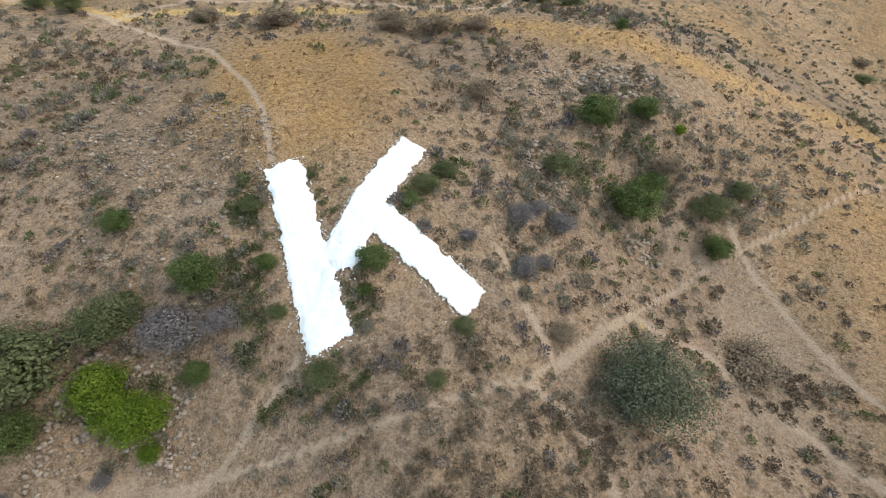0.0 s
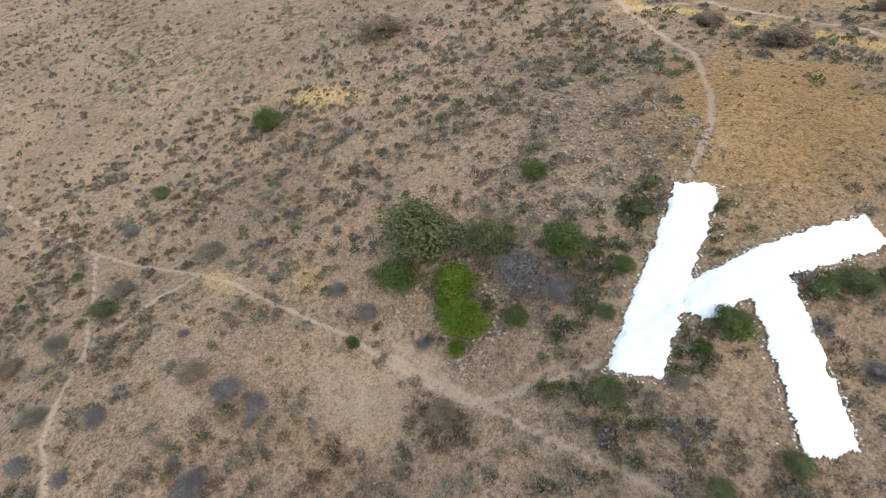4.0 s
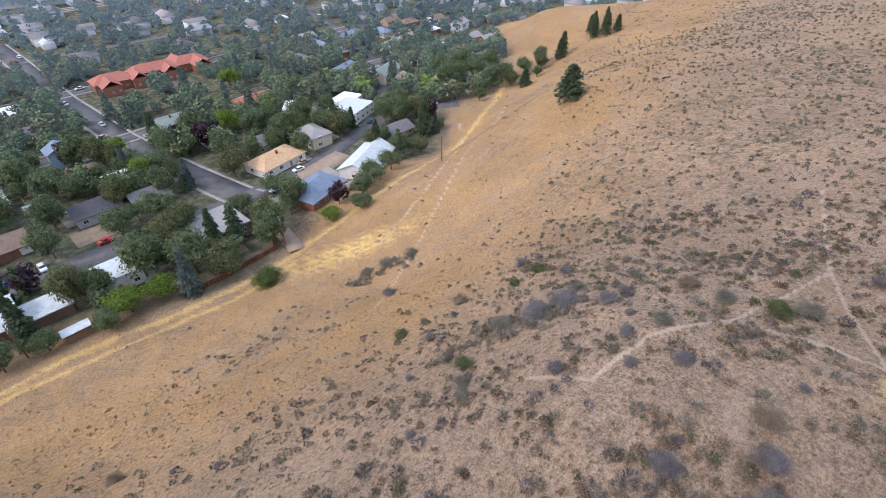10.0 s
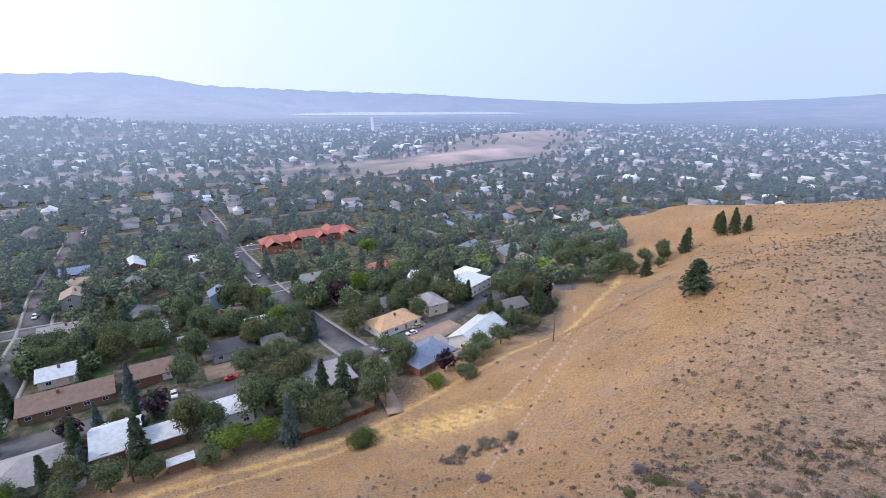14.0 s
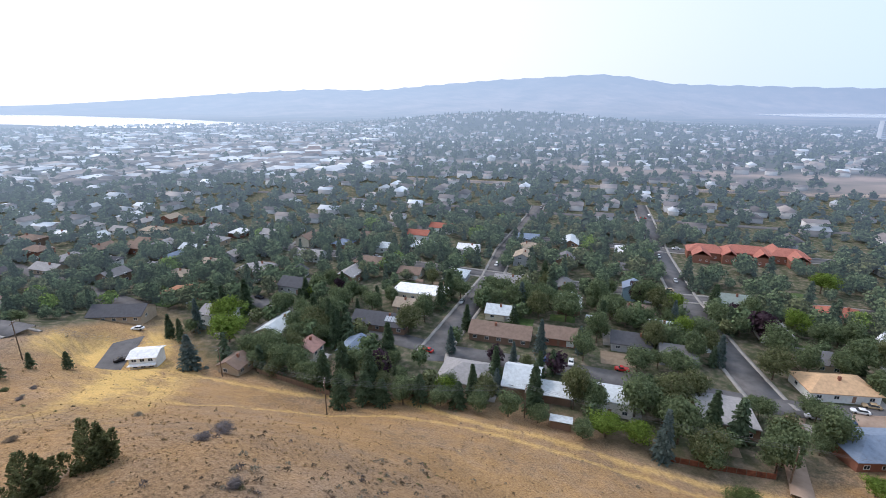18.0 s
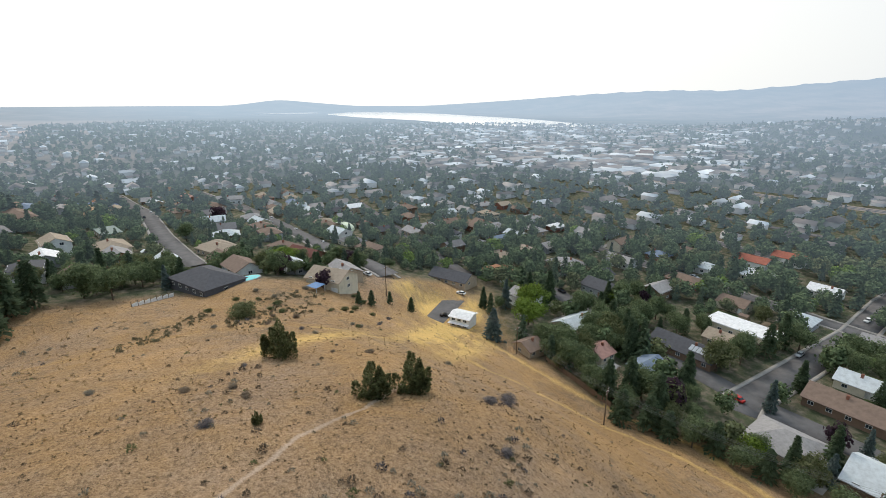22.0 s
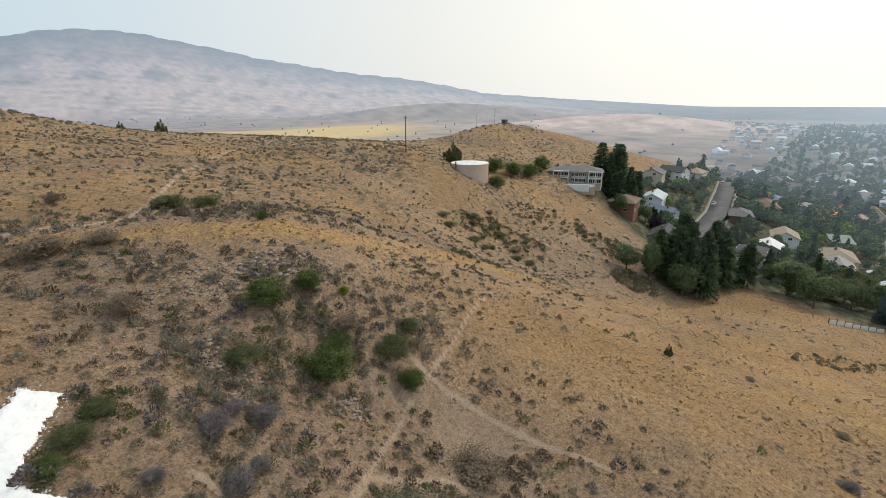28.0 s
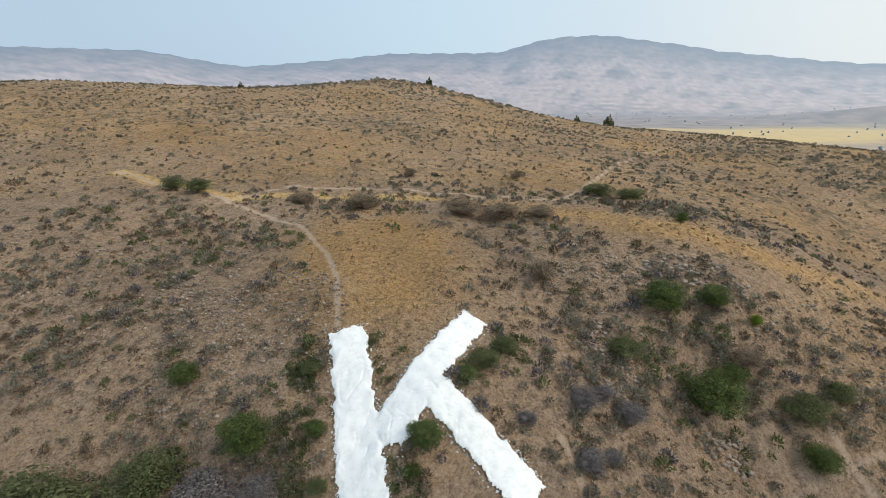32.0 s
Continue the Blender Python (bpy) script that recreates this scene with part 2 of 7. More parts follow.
def town_xy(u, v):
    """Town coordinates: the corner of the first two streets is (0, 0)."""
    return (-35 + GU[0] * u + GV[0] * v, -148 + GU[1] * u + GV[1] * v)


rings = [1.5]
while rings[-1] < 560:
    r = rings[-1]
    rings.append(r + (1.0 if r < 8 else 0.36 if r < 52 else 0.36 + (r - 52) * 0.0175))
rings = np.array(rings)
N_AZ = 900
az = np.linspace(0, 2 * np.pi, N_AZ, endpoint=False)
gx, gy = np.outer(rings, -np.sin(az)), np.outer(rings, np.cos(az))
gz = surface(gx, gy)


def masks(x, y, z):
    """Shares of bare trail, golden grass, and town floor."""
    n1, n2 = wave_noise(x, y, 9, 11), wave_noise(x, y, 3, 12)
    trail = np.zeros(x.shape)
    for w, pts in TRAILS:
        d = near_line(x, y, pts)
        trail = np.maximum(trail, 1.05 * np.clip(1.5 - d / (0.6 * w * (1 + 0.3 * n2)), 0, 1))
    trail = np.maximum(trail, 0.62 * blob(x, y, 25, 24, 5, 9, -20) + 0.45 * blob(x, y, 20, 34, 6, 3) + (0.62 + 0.2 * n2) * blob(x, y, -21, 8.2, 5.5, 3.2, 15) + 0.45 * blob(x, y, -28, -2, 3, 2) + (0.42 + 0.2 * n2) * blob(x, y, -17.5, 28.5, 3.5, 3.5) + (0.45 + 0.2 * n2) * blob(x, y, -20, 13.6, 6, 1.6, 10))
    gold = np.zeros(x.shape)
    for w, pts in GOLD_LINES:
        gold = np.maximum(gold, 0.62 * np.clip(1.4 - near_line(x, y, pts) / (w * (1.3 + 0.7 * n1 + 0.5 * n2)), 0, 1))
    streaks = np.sin(0.42 * (x * 0.72 + y * 0.69) + 1.5 * n1)
    gold = np.maximum(gold, (1.0 + 0.4 * n2 + 0.5 * streaks) * blob(x, y, 134, -72, 46, 12, -40))
    gold = np.maximum(gold, (1.0 + 0.4 * n2 + 0.4 * streaks) * blob(x, y, 166, -76, 16, 12, 0))
    gold = np.maximum(gold, (0.75 + 0.3 * n2) * blob(x, y, 94, -16, 26, 4, -50))
    for w, pts in SOFT_LINES:
        gold = np.maximum(gold, (0.14 + 0.16 * n2) * np.exp(-(near_line(x, y, pts) / (1.5 * w * (1 + 0.4 * n1))) ** 2))
    gold = np.maximum(gold, 0.8 * blob(x, y, -42, -92, 18, 6, -35) * (1 + n2))
    gold = np.maximum(gold, 0.5 * blob(x, y, -39, 4.2, 2.5, 1.2, 20) + 0.6 * blob(x, y, -58, 26, 8, 2, 20) + 0.42 * blob(x, y, -33, 10.5, 2.5, 1.5))
    orange = np.zeros(x.shape)
    orange = np.maximum(orange, 2.0 * blob(x, y, -13, 44, 7, 12, 18))
    orange = np.maximum(orange, 0.82 * np.clip((x - 26 + 0.15 * np.abs(y)) / 26, 0, 1) * np.clip((62 - y) / 16, 0, 1) * np.clip((175 - x) / 20, 0, 1))
    orange = np.maximum(orange, 1.0 * np.clip((-18 - y - 0.15 * x) / 34, 0, 1) * np.clip((-y - 0.35 * np.abs(x)) / 30, 0.2, 1) * np.clip((z - 1) / 2, 0, 1))
    orange = np.maximum(orange, np.clip(0.55 + 0.35 * wave_noise(x, y, 60, 14), 0.15, 0.9) * np.clip((y - 62 - 0.12 * x) / 12, 0, 1))
    for w, pts in SOFT_LINES:
        orange = np.maximum(orange, 1.25 * np.exp(-(near_line(x, y, pts) / w) ** 2))
    orange = orange * np.clip(0.8 + 0.25 * n1 + 0.12 * n2 + 0.3 * wave_noise(x, y, 34, 16), 0.25, 1.1)
    town = np.clip((2.2 - z) / 1.4, 0, 1)
    bench = np.clip((x - np.where(y < -48, 182, 160)) / 8, 0, 1) * np.clip((112 + 0.18 * (x - 170) - y) / 8, 0, 1)
    town = np.maximum(town, bench)
    town = town * (1 - np.clip(gold * 1.3, 0, 1))
    return trail, np.clip(gold, 0, 1), np.clip(orange, 0, 1), town


m_trail, m_gold, m_orange, m_town = masks(gx, gy, gz)
m_sage = np.clip((np.hypot(gx, gy) - 55) / 45, 0, 0.85) * np.clip(0.5 + 0.8 * wave_noise(gx, gy, 45, 15) + 0.35 * np.clip((gy - 60) / 30, 0, 1), 0, 1) * (1 - 0.75 * np.clip(m_orange * 1.2 - 0.3 * np.clip((gy - 60) / 30, 0, 1), 0, 1)) * (1 - m_gold)
verts = np.concatenate([np.stack([gx, gy, gz], -1).reshape(-1, 3), [[0, 0, surf_z(0, 0)]]])
ia, ib = np.meshgrid(np.arange(len(rings) - 1), np.arange(N_AZ), indexing="ij")
jb = (ib + 1) % N_AZ
quads = np.stack([ia * N_AZ + ib, (ia + 1) * N_AZ + ib, (ia + 1) * N_AZ + jb, ia * N_AZ + jb], -1).reshape(-1, 4)


quads = np.concatenate([quads, np.stack([np.arange(N_AZ)[::2], (np.arange(N_AZ)[::2] + 1) % N_AZ, (np.arange(N_AZ)[::2] + 2) % N_AZ, np.full(N_AZ // 2, len(verts) - 1)], -1)])


def ground_material():
    m = bpy.data.materials.new("hillside_soil_and_dry_grass")
    m.use_nodes = True
    n, k = m.node_tree.nodes, m.node_tree.links
    b = n["Principled BSDF"]
    b.inputs["Roughness"].default_value = 0.95
    b.inputs["Specular IOR Level"].default_value = 0.1
    pos = n.new("ShaderNodeNewGeometry").outputs["Position"]

    def noisy(scale, detail=5.0, rough=0.6):
        t = n.new("ShaderNodeTexNoise")
        t.inputs["Scale"].default_value, t.inputs["Detail"].default_value, t.inputs["Roughness"].default_value = scale, detail, rough
        k.new(pos, t.inputs["Vector"])
        return t.outputs["Fac"]

    def ramp(fac, stops):
        r = n.new("ShaderNodeValToRGB")
        el = r.color_ramp.elements
        while len(el) < len(stops):
            el.new(0.5)
        for e, (p, c) in zip(el, stops):
            e.position, e.color = p, (*c, 1)
        k.new(fac, r.inputs[0])
        return r.outputs[0]

    def mix(fac, a, c):
        x = n.new("ShaderNodeMix")
        x.data_type = "RGBA"
        k.new(fac, x.inputs[0])
        k.new(a, x.inputs[6])
        k.new(c, x.inputs[7])
        return x.outputs[2]

    def attr(name):
        a = n.new("ShaderNodeAttribute")
        a.attribute_name = name
        return a.outputs["Fac"]

    def math_node(op, a, c):
        x = n.new("ShaderNodeMath")
        x.operation = op
        for i, v in enumerate((a, c)):
            if isinstance(v, (int, float)):
                x.inputs[i].default_value = v
            else:
                k.new(v, x.inputs[i])
        x.use_clamp = True
        return x.outputs[0]

    def sharpen(fac, noise_fac, gain=2.4, sway=0.8):
        """A mask whose edge is broken up by the noise."""
        shift = n.new("ShaderNodeMath")
        shift.operation = "MULTIPLY_ADD"
        k.new(noise_fac, shift.inputs[0])
        shift.inputs[1].default_value, shift.inputs[2].default_value = 2 * sway, -sway
        total = n.new("ShaderNodeMath")
        total.operation = "ADD"
        k.new(fac, total.inputs[0])
        k.new(shift.outputs[0], total.inputs[1])
        x = n.new("ShaderNodeMapRange")
        x.inputs[1].default_value, x.inputs[2].default_value = 0.5 - 0.5 / gain, 0.5 + 0.5 / gain
        k.new(total.outputs[0], x.inputs[0])
        return x.outputs[0]

    def clumps(scale, lo, hi):
        """Small round clumps: 1 inside, 0 between them, thinned out in places."""
        v = n.new("ShaderNodeTexVoronoi")
        v.inputs["Scale"].default_value = scale
        k.new(pos, v.inputs["Vector"])
        size = n.new("ShaderNodeMapRange")
        size.inputs[1].default_value, size.inputs[2].default_value, size.inputs[3].default_value, size.inputs[4].default_value = 0.35, 0.65, lo, hi
        k.new(noisy(scale * 0.22, 3), size.inputs[0])
        edge = n.new("ShaderNodeMath")
        edge.operation = "SUBTRACT"
        k.new(size.outputs[0], edge.inputs[0])
        k.new(v.outputs["Distance"], edge.inputs[1])
        return math_node("MULTIPLY", edge.outputs[0], 9.0)

    fine, mid, big, grit = noisy(2.0, 8, 0.75), noisy(0.35, 6), noisy(0.05, 4), noisy(6, 4, 0.75)
    speck = math_node("ADD", math_node("MULTIPLY", fine, 0.55), math_node("MULTIPLY", grit, 0.45))
    soil = ramp(speck, [(0.39, (0.10, 0.07, 0.048)), (0.45, (0.19, 0.136, 0.094)), (0.5, (0.285, 0.205, 0.143)), (0.55, (0.37, 0.27, 0.192)), (0.62, (0.47, 0.355, 0.262))])
    soil2 = ramp(mid, [(0.35, (0.19, 0.135, 0.098)), (0.6, (0.36, 0.25, 0.178))])
    soil = mix(math_node("MULTIPLY", mid, 0.5), soil, soil2)
    orange = ramp(speck, [(0.39, (0.16, 0.10, 0.045)), (0.46, (0.285, 0.173, 0.079)), (0.52, (0.388, 0.236, 0.107)), (0.6, (0.485, 0.315, 0.155))])
    gold = ramp(fine, [(0.3, (0.42, 0.265, 0.085)), (0.5, (0.60, 0.40, 0.145)), (0.75, (0.74, 0.54, 0.24))])
    dirt = ramp(grit, [(0.3, (0.34, 0.248, 0.178)), (0.7, (0.52, 0.395, 0.295))])
    lawn = ramp(mid, [(0.3, (0.05, 0.066, 0.034)), (0.46, (0.085, 0.092, 0.055)), (0.58, (0.155, 0.135, 0.098)), (0.72, (0.25, 0.21, 0.16))])
    sage_dots = ramp(noisy(0.55, 5, 0.7), [(0.5, (0, 0, 0)), (0.56, (1, 1, 1))])
    sage = ramp(speck, [(0.4, (0.05, 0.045, 0.03)), (0.6, (0.155, 0.14, 0.095))])
    c = mix(sharpen(attr("orange"), mid, 0.9, 0.45), soil, orange)
    straw = ramp(grit, [(0.3, (0.33, 0.225, 0.11)), (0.7, (0.49, 0.355, 0.195))])
    twigs = ramp(grit, [(0.35, (0.05, 0.038, 0.026)), (0.65, (0.15, 0.115, 0.08))])
    bare = math_node("SUBTRACT", 1.0, math_node("ADD", attr("gold"), attr("trail")))
    c = mix(math_node("MULTIPLY", clumps(2.3, 0.02, 0.34), math_node("MULTIPLY", bare, 0.5)), c, straw)
    c = mix(math_node("MULTIPLY", clumps(1.5, 0.0, 0.3), math_node("MULTIPLY", bare, 0.6)), c, twigs)
    c = mix(math_node("MULTIPLY", clumps(3.4, 0.04, 0.3), math_node("MULTIPLY", bare, 0.6)), c, twigs)
    c = mix(math_node("MULTIPLY", sage_dots, attr("sage")), c, sage)
    c = mix(sharpen(attr("gold"), speck, 1.3, 0.6), c, gold)
    c = mix(sharpen(attr("trail"), speck, 1.5, 0.5), c, dirt)
    c = mix(attr("town"), c, lawn)
    tone = n.new("ShaderNodeMapRange")
    tone.inputs[1].default_value, tone.inputs[2].default_value, tone.inputs[3].default_value, tone.inputs[4].default_value = 0.3, 0.7, 0.93, 1.3
    k.new(big, tone.inputs[0])
    sc = n.new("ShaderNodeVectorMath")
    sc.operation = "SCALE"
    k.new(c, sc.inputs[0])
    k.new(tone.outputs[0], sc.inputs["Scale"])
    k.new(sc.outputs[0], b.inputs["Base Color"])
    bn = n.new("ShaderNodeBump")
    bn.inputs["Distance"].default_value = 0.35
    k.new(fine, bn.inputs["Height"])
    bn2 = n.new("ShaderNodeBump")
    bn2.inputs["Distance"].default_value = 0.06
    k.new(grit, bn2.inputs["Height"])
    k.new(bn.outputs[0], bn2.inputs["Normal"])
    k.new(bn2.outputs[0], b.inputs["Normal"])
    return m


GROUND = ground_material()
ground = mesh_object("ground", verts, quads, GROUND, smooth=True)
for key, arr in (("trail", m_trail), ("gold", m_gold), ("orange", m_orange), ("town", m_town), ("sage", m_sage)):
    ground.data.attributes.new(key, "FLOAT", "POINT").data.foreach_set("value", np.append(arr.ravel(), 0).astype(np.float32))
tagged(ground, "dry hillside of brown soil and straw-coloured grass above a town", "ground", kind="structure")


# ---- the distance: a plain and far ridges with haze painted in, and two lakes, beyond the town ----
def ridge_height(a):
    """Height in degrees of the far skyline above the eye's level, a in degrees, 0 along +y, growing to -x."""
    at = [-180, -178, -175, -171.5, -166.5, -160, -153.6, -147, -141, -136, -131, -126, -120, -115, -107, -102, -98.9, -94, -68, -54, -45, -41,
          -36, -30, -24, -20, -17.6, -13.7, -9.6, -5.2, -2.2, 1.5, 14, 19, 25, 29.5, 33.5, 38, 48, 70, 95, 120, 135, 143, 150, 158, 166.5, 180]
    up = [1.5, 1.65, 2.3, 2.65, 2.4, 2.1, 1.6, 1.0, 1.1, 0.9, 0.6, 0.2, -0.2, -0.5, -0.5, -0.1, 0.2, -0.45, -0.5, 0.3, 0.9, 1.7,
          2.5, 3.0, 3.9, 4.4, 5.0, 5.6, 6.3, 6.3, 5.9, 4.8, 4.7, 4.1, 3.5, 3.1, 3.7, 4.4, 4.2, 3.4, 2.0, 0.2, -0.3, 0.0, 0.3, 0.8, 1.0, 1.5]
    a = (a + 180) % 360 - 180
    h = (np.interp(a - 1.2, at, up) + 2 * np.interp(a, at, up) + np.interp(a + 1.2, at, up)) / 4
    return h + 0.05 * np.sin(a * 2.3 + 1) * np.clip(h, 0, 1) + 0.03 * np.sin(a * 5.1) * np.clip(h, 0, 1)


f_rings = np.concatenate([np.linspace(552, 2600, 70), np.linspace(2680, 4700, 34)])
f_az = np.linspace(0, 2 * np.pi, 720, endpoint=False)
fr, fa = np.meshgrid(f_rings, f_az, indexing="ij")
fx, fy = -fr * np.sin(fa), fr * np.cos(fa)
peak = EYE + 4550 * np.tan(np.radians(ridge_height(np.degrees(fa))))
base = height(fx, fy) * np.clip((3000 - fr) / 1000, 0, 1)
f_deg = (np.degrees(fa) + 180) % 360 - 180
flat_to = 2500 + 1500 * np.maximum(np.exp(-((f_deg + 113) / 21) ** 4), np.exp(-((f_deg - 158) / 18) ** 4))   # lake flats
rise = np.clip((fr - flat_to) / (4550 - flat_to), 0, 1) ** 1.5
fz = base * (1 - rise) + np.maximum(peak, 0) * rise + np.clip(rise * 4 * (1 - rise), 0, 1) * 8 * wave_noise(fx, fy, 700, 21) * np.clip(peak / 150, 0, 1)
fz -= 0.5
f_verts = np.stack([fx, fy, fz], -1).reshape(-1, 3)
ia, ib = np.meshgrid(np.arange(len(f_rings) - 1), np.arange(720), indexing="ij")
jb = (ib + 1) % 720
f_quads = np.stack([ia * 720 + ib, (ia + 1) * 720 + ib, (ia + 1) * 720 + jb, ia * 720 + jb], -1).reshape(-1, 4)


def painted_haze_material(name, stops, scale, island=0.0, detail=6.0, stretch=(1, 1, 1), field=None, second=None):
    """A far surface with haze painted in: bluish emission mixed into it, more with distance."""
    m = bpy.data.materials.new(name)
    m.use_nodes = True
    n, k = m.node_tree.nodes, m.node_tree.links
    b, out = n["Principled BSDF"], n["Material Output"]
    b.inputs["Roughness"].default_value = 0.95
    b.inputs["Specular IOR Level"].default_value = 0.1
    geo = n.new("ShaderNodeNewGeometry")
    pos = geo.outputs["Position"]
    sq = n.new("ShaderNodeVectorMath")
    sq.operation = "MULTIPLY"
    sq.inputs[1].default_value = stretch
    k.new(pos, sq.inputs[0])
    t = n.new("ShaderNodeTexNoise")
    t.inputs["Scale"].default_value, t.inputs["Detail"].default_value, t.inputs["Roughness"].default_value = scale, detail, 0.6
    k.new(sq.outputs[0], t.inputs["Vector"])
    r = n.new("ShaderNodeValToRGB")
    el = r.color_ramp.elements
    while len(el) < len(stops):
        el.new(0.5)
    for e, (p, c) in zip(el, stops):
        e.position, e.color = p, (*c, 1)
    k.new(t.outputs["Fac"], r.inputs[0])
    col = r.outputs[0]
    for cover in (field, second):
        if not cover:
            continue
        a = n.new("ShaderNodeAttribute")
        a.attribute_name = cover[0]
        patchy = n.new("ShaderNodeTexNoise")
        patchy.inputs["Scale"].default_value, patchy.inputs["Detail"].default_value = scale * 7, 8.0
        k.new(sq.outputs[0], patchy.inputs["Vector"])
        gaps = n.new("ShaderNodeMapRange")
        gaps.inputs[1].default_value, gaps.inputs[2].default_value, gaps.inputs[3].default_value = 0.34, 0.58, 0.76
        k.new(patchy.outputs["Fac"], gaps.inputs[0])
        share = n.new("ShaderNodeMath")
        share.operation = "MULTIPLY"
        k.new(a.outputs["Fac"], share.inputs[0])
        k.new(gaps.outputs[0], share.inputs[1])
        mx = n.new("ShaderNodeMix")
        mx.data_type = "RGBA"
        k.new(share.outputs[0], mx.inputs[0])
        k.new(col, mx.inputs[6])
        mx.inputs[7].default_value = (*cover[1], 1)
        col = mx.outputs[2]
    if island:
        rng_ = n.new("ShaderNodeMapRange")
        rng_.inputs[3].default_value, rng_.inputs[4].default_value = 1 - island, 1 + island
        k.new(geo.outputs["Random Per Island"], rng_.inputs[0])
        sc = n.new("ShaderNodeVectorMath")
        sc.operation = "SCALE"
        k.new(col, sc.inputs[0])
        k.new(rng_.outputs[0], sc.inputs["Scale"])
        col = sc.outputs[0]
    k.new(col, b.inputs["Base Color"])
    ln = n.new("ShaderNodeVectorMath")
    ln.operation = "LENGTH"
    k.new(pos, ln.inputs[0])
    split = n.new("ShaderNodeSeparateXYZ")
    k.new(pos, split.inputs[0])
    thin = n.new("ShaderNodeMapRange")      # the painted haze is kept weaker towards +y, so the yellow fields show
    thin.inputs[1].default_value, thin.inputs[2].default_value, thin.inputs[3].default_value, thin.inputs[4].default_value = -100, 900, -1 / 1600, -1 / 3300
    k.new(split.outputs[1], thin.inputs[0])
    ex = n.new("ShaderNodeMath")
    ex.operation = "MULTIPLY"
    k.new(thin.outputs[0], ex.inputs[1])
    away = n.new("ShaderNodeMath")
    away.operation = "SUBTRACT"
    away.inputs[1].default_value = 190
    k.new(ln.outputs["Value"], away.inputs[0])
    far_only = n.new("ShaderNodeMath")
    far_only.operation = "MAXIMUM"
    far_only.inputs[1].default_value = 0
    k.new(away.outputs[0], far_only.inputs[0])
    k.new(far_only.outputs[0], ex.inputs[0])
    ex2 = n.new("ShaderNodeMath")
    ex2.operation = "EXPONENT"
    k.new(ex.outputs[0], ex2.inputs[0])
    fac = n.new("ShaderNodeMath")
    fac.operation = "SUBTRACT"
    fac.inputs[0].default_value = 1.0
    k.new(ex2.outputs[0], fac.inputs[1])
    haze_share = n.new("ShaderNodeMath")
    haze_share.operation = "MULTIPLY"
    haze_share.inputs[1].default_value = 0.84
    k.new(fac.outputs[0], haze_share.inputs[0])
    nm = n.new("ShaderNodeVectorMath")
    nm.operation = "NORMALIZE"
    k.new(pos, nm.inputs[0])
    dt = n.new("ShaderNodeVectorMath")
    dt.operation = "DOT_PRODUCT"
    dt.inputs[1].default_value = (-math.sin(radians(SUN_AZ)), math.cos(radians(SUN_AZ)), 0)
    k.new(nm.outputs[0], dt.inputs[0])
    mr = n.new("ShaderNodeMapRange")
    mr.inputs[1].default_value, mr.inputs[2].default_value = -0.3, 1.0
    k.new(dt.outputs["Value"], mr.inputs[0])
    # colour of the painted haze, whiter towards the sun's bearing
    haze_glow = n.new("ShaderNodeMix")
    haze_glow.data_type = "RGBA"
    k.new(mr.outputs[0], haze_glow.inputs[0])
    haze_glow.inputs[6].default_value = (0.39, 0.515, 0.70, 1)
    haze_glow.inputs[7].default_value = (0.60, 0.76, 0.92, 1)
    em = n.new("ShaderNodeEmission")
    k.new(haze_glow.outputs[2], em.inputs[0])
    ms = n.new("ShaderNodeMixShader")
    k.new(haze_share.outputs[0], ms.inputs[0])
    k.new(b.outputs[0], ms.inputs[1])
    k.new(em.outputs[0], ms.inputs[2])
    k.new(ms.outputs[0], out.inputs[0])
    return m


# ground colours of the distance, with the haze emission mixed over them
DISTANCE = painted_haze_material("distance_with_painted_haze", [(0.33, (0.03, 0.042, 0.034)), (0.5, (0.065, 0.072, 0.055)), (0.64, (0.17, 0.135, 0.105)), (0.8, (0.36, 0.27, 0.21))], 0.006, detail=9.0, field=("bare", (0.82, 0.59, 0.49)), second=("field", (0.72, 0.50, 0.17)))
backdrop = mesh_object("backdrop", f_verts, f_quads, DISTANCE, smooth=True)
field = np.clip(1.9 * blob(fx, fy, 600, 1110, 330, 150, 38) + 1.4 * blob(fx, fy, 330, 1250, 130, 40, -15) + 1.2 * blob(fx, fy, 180, 900, 150, 28, -10) + blob(fx, fy, 120, 640, 90, 16, -6), 0, 1)
ridge_low = np.clip((fr - 2500) / 500, 0, 1) * np.clip((peak - 60) / 120, 0, 1) * np.where(fy < 0, 0.4, 1.25) * np.clip(1.5 - (fz - 20) / np.clip(0.62 * np.maximum(peak, 60), 40, 400), 0, 1) * np.clip(0.75 + 0.5 * wave_noise(fx, fy, 420, 33) + 0.3 * wave_noise(fx, fy, 130, 34), 0.1, 1)
bare = np.clip(blob(fx, fy, -600, -880, 300, 120, 25) * 0.6 + blob(fx, fy, -330, -640, 170, 50, 20) * 0.65 + 0.6 * blob(fx, fy, -60, -660, 420, 22, 3) + blob(fx, fy, 1250, 700, 360, 150, -60) * 1.2 + ridge_low + 0.6 * np.clip(fy / 400, 0, 1) * np.clip((3000 - fr) / 600, 0.25, 0.75), 0, 1) * np.clip(0.8 + 0.35 * wave_noise(fx, fy, 90, 35), 0.3, 1)
for key, arr in (("bare", bare), ("field", field)):
    backdrop.data.attributes.new(key, "FLOAT", "POINT").data.foreach_set("value", arr.ravel().astype(np.float32))
tagged(backdrop, "hazy plain and blue-grey mountain ridges in the distance", "mountains", kind="structure")


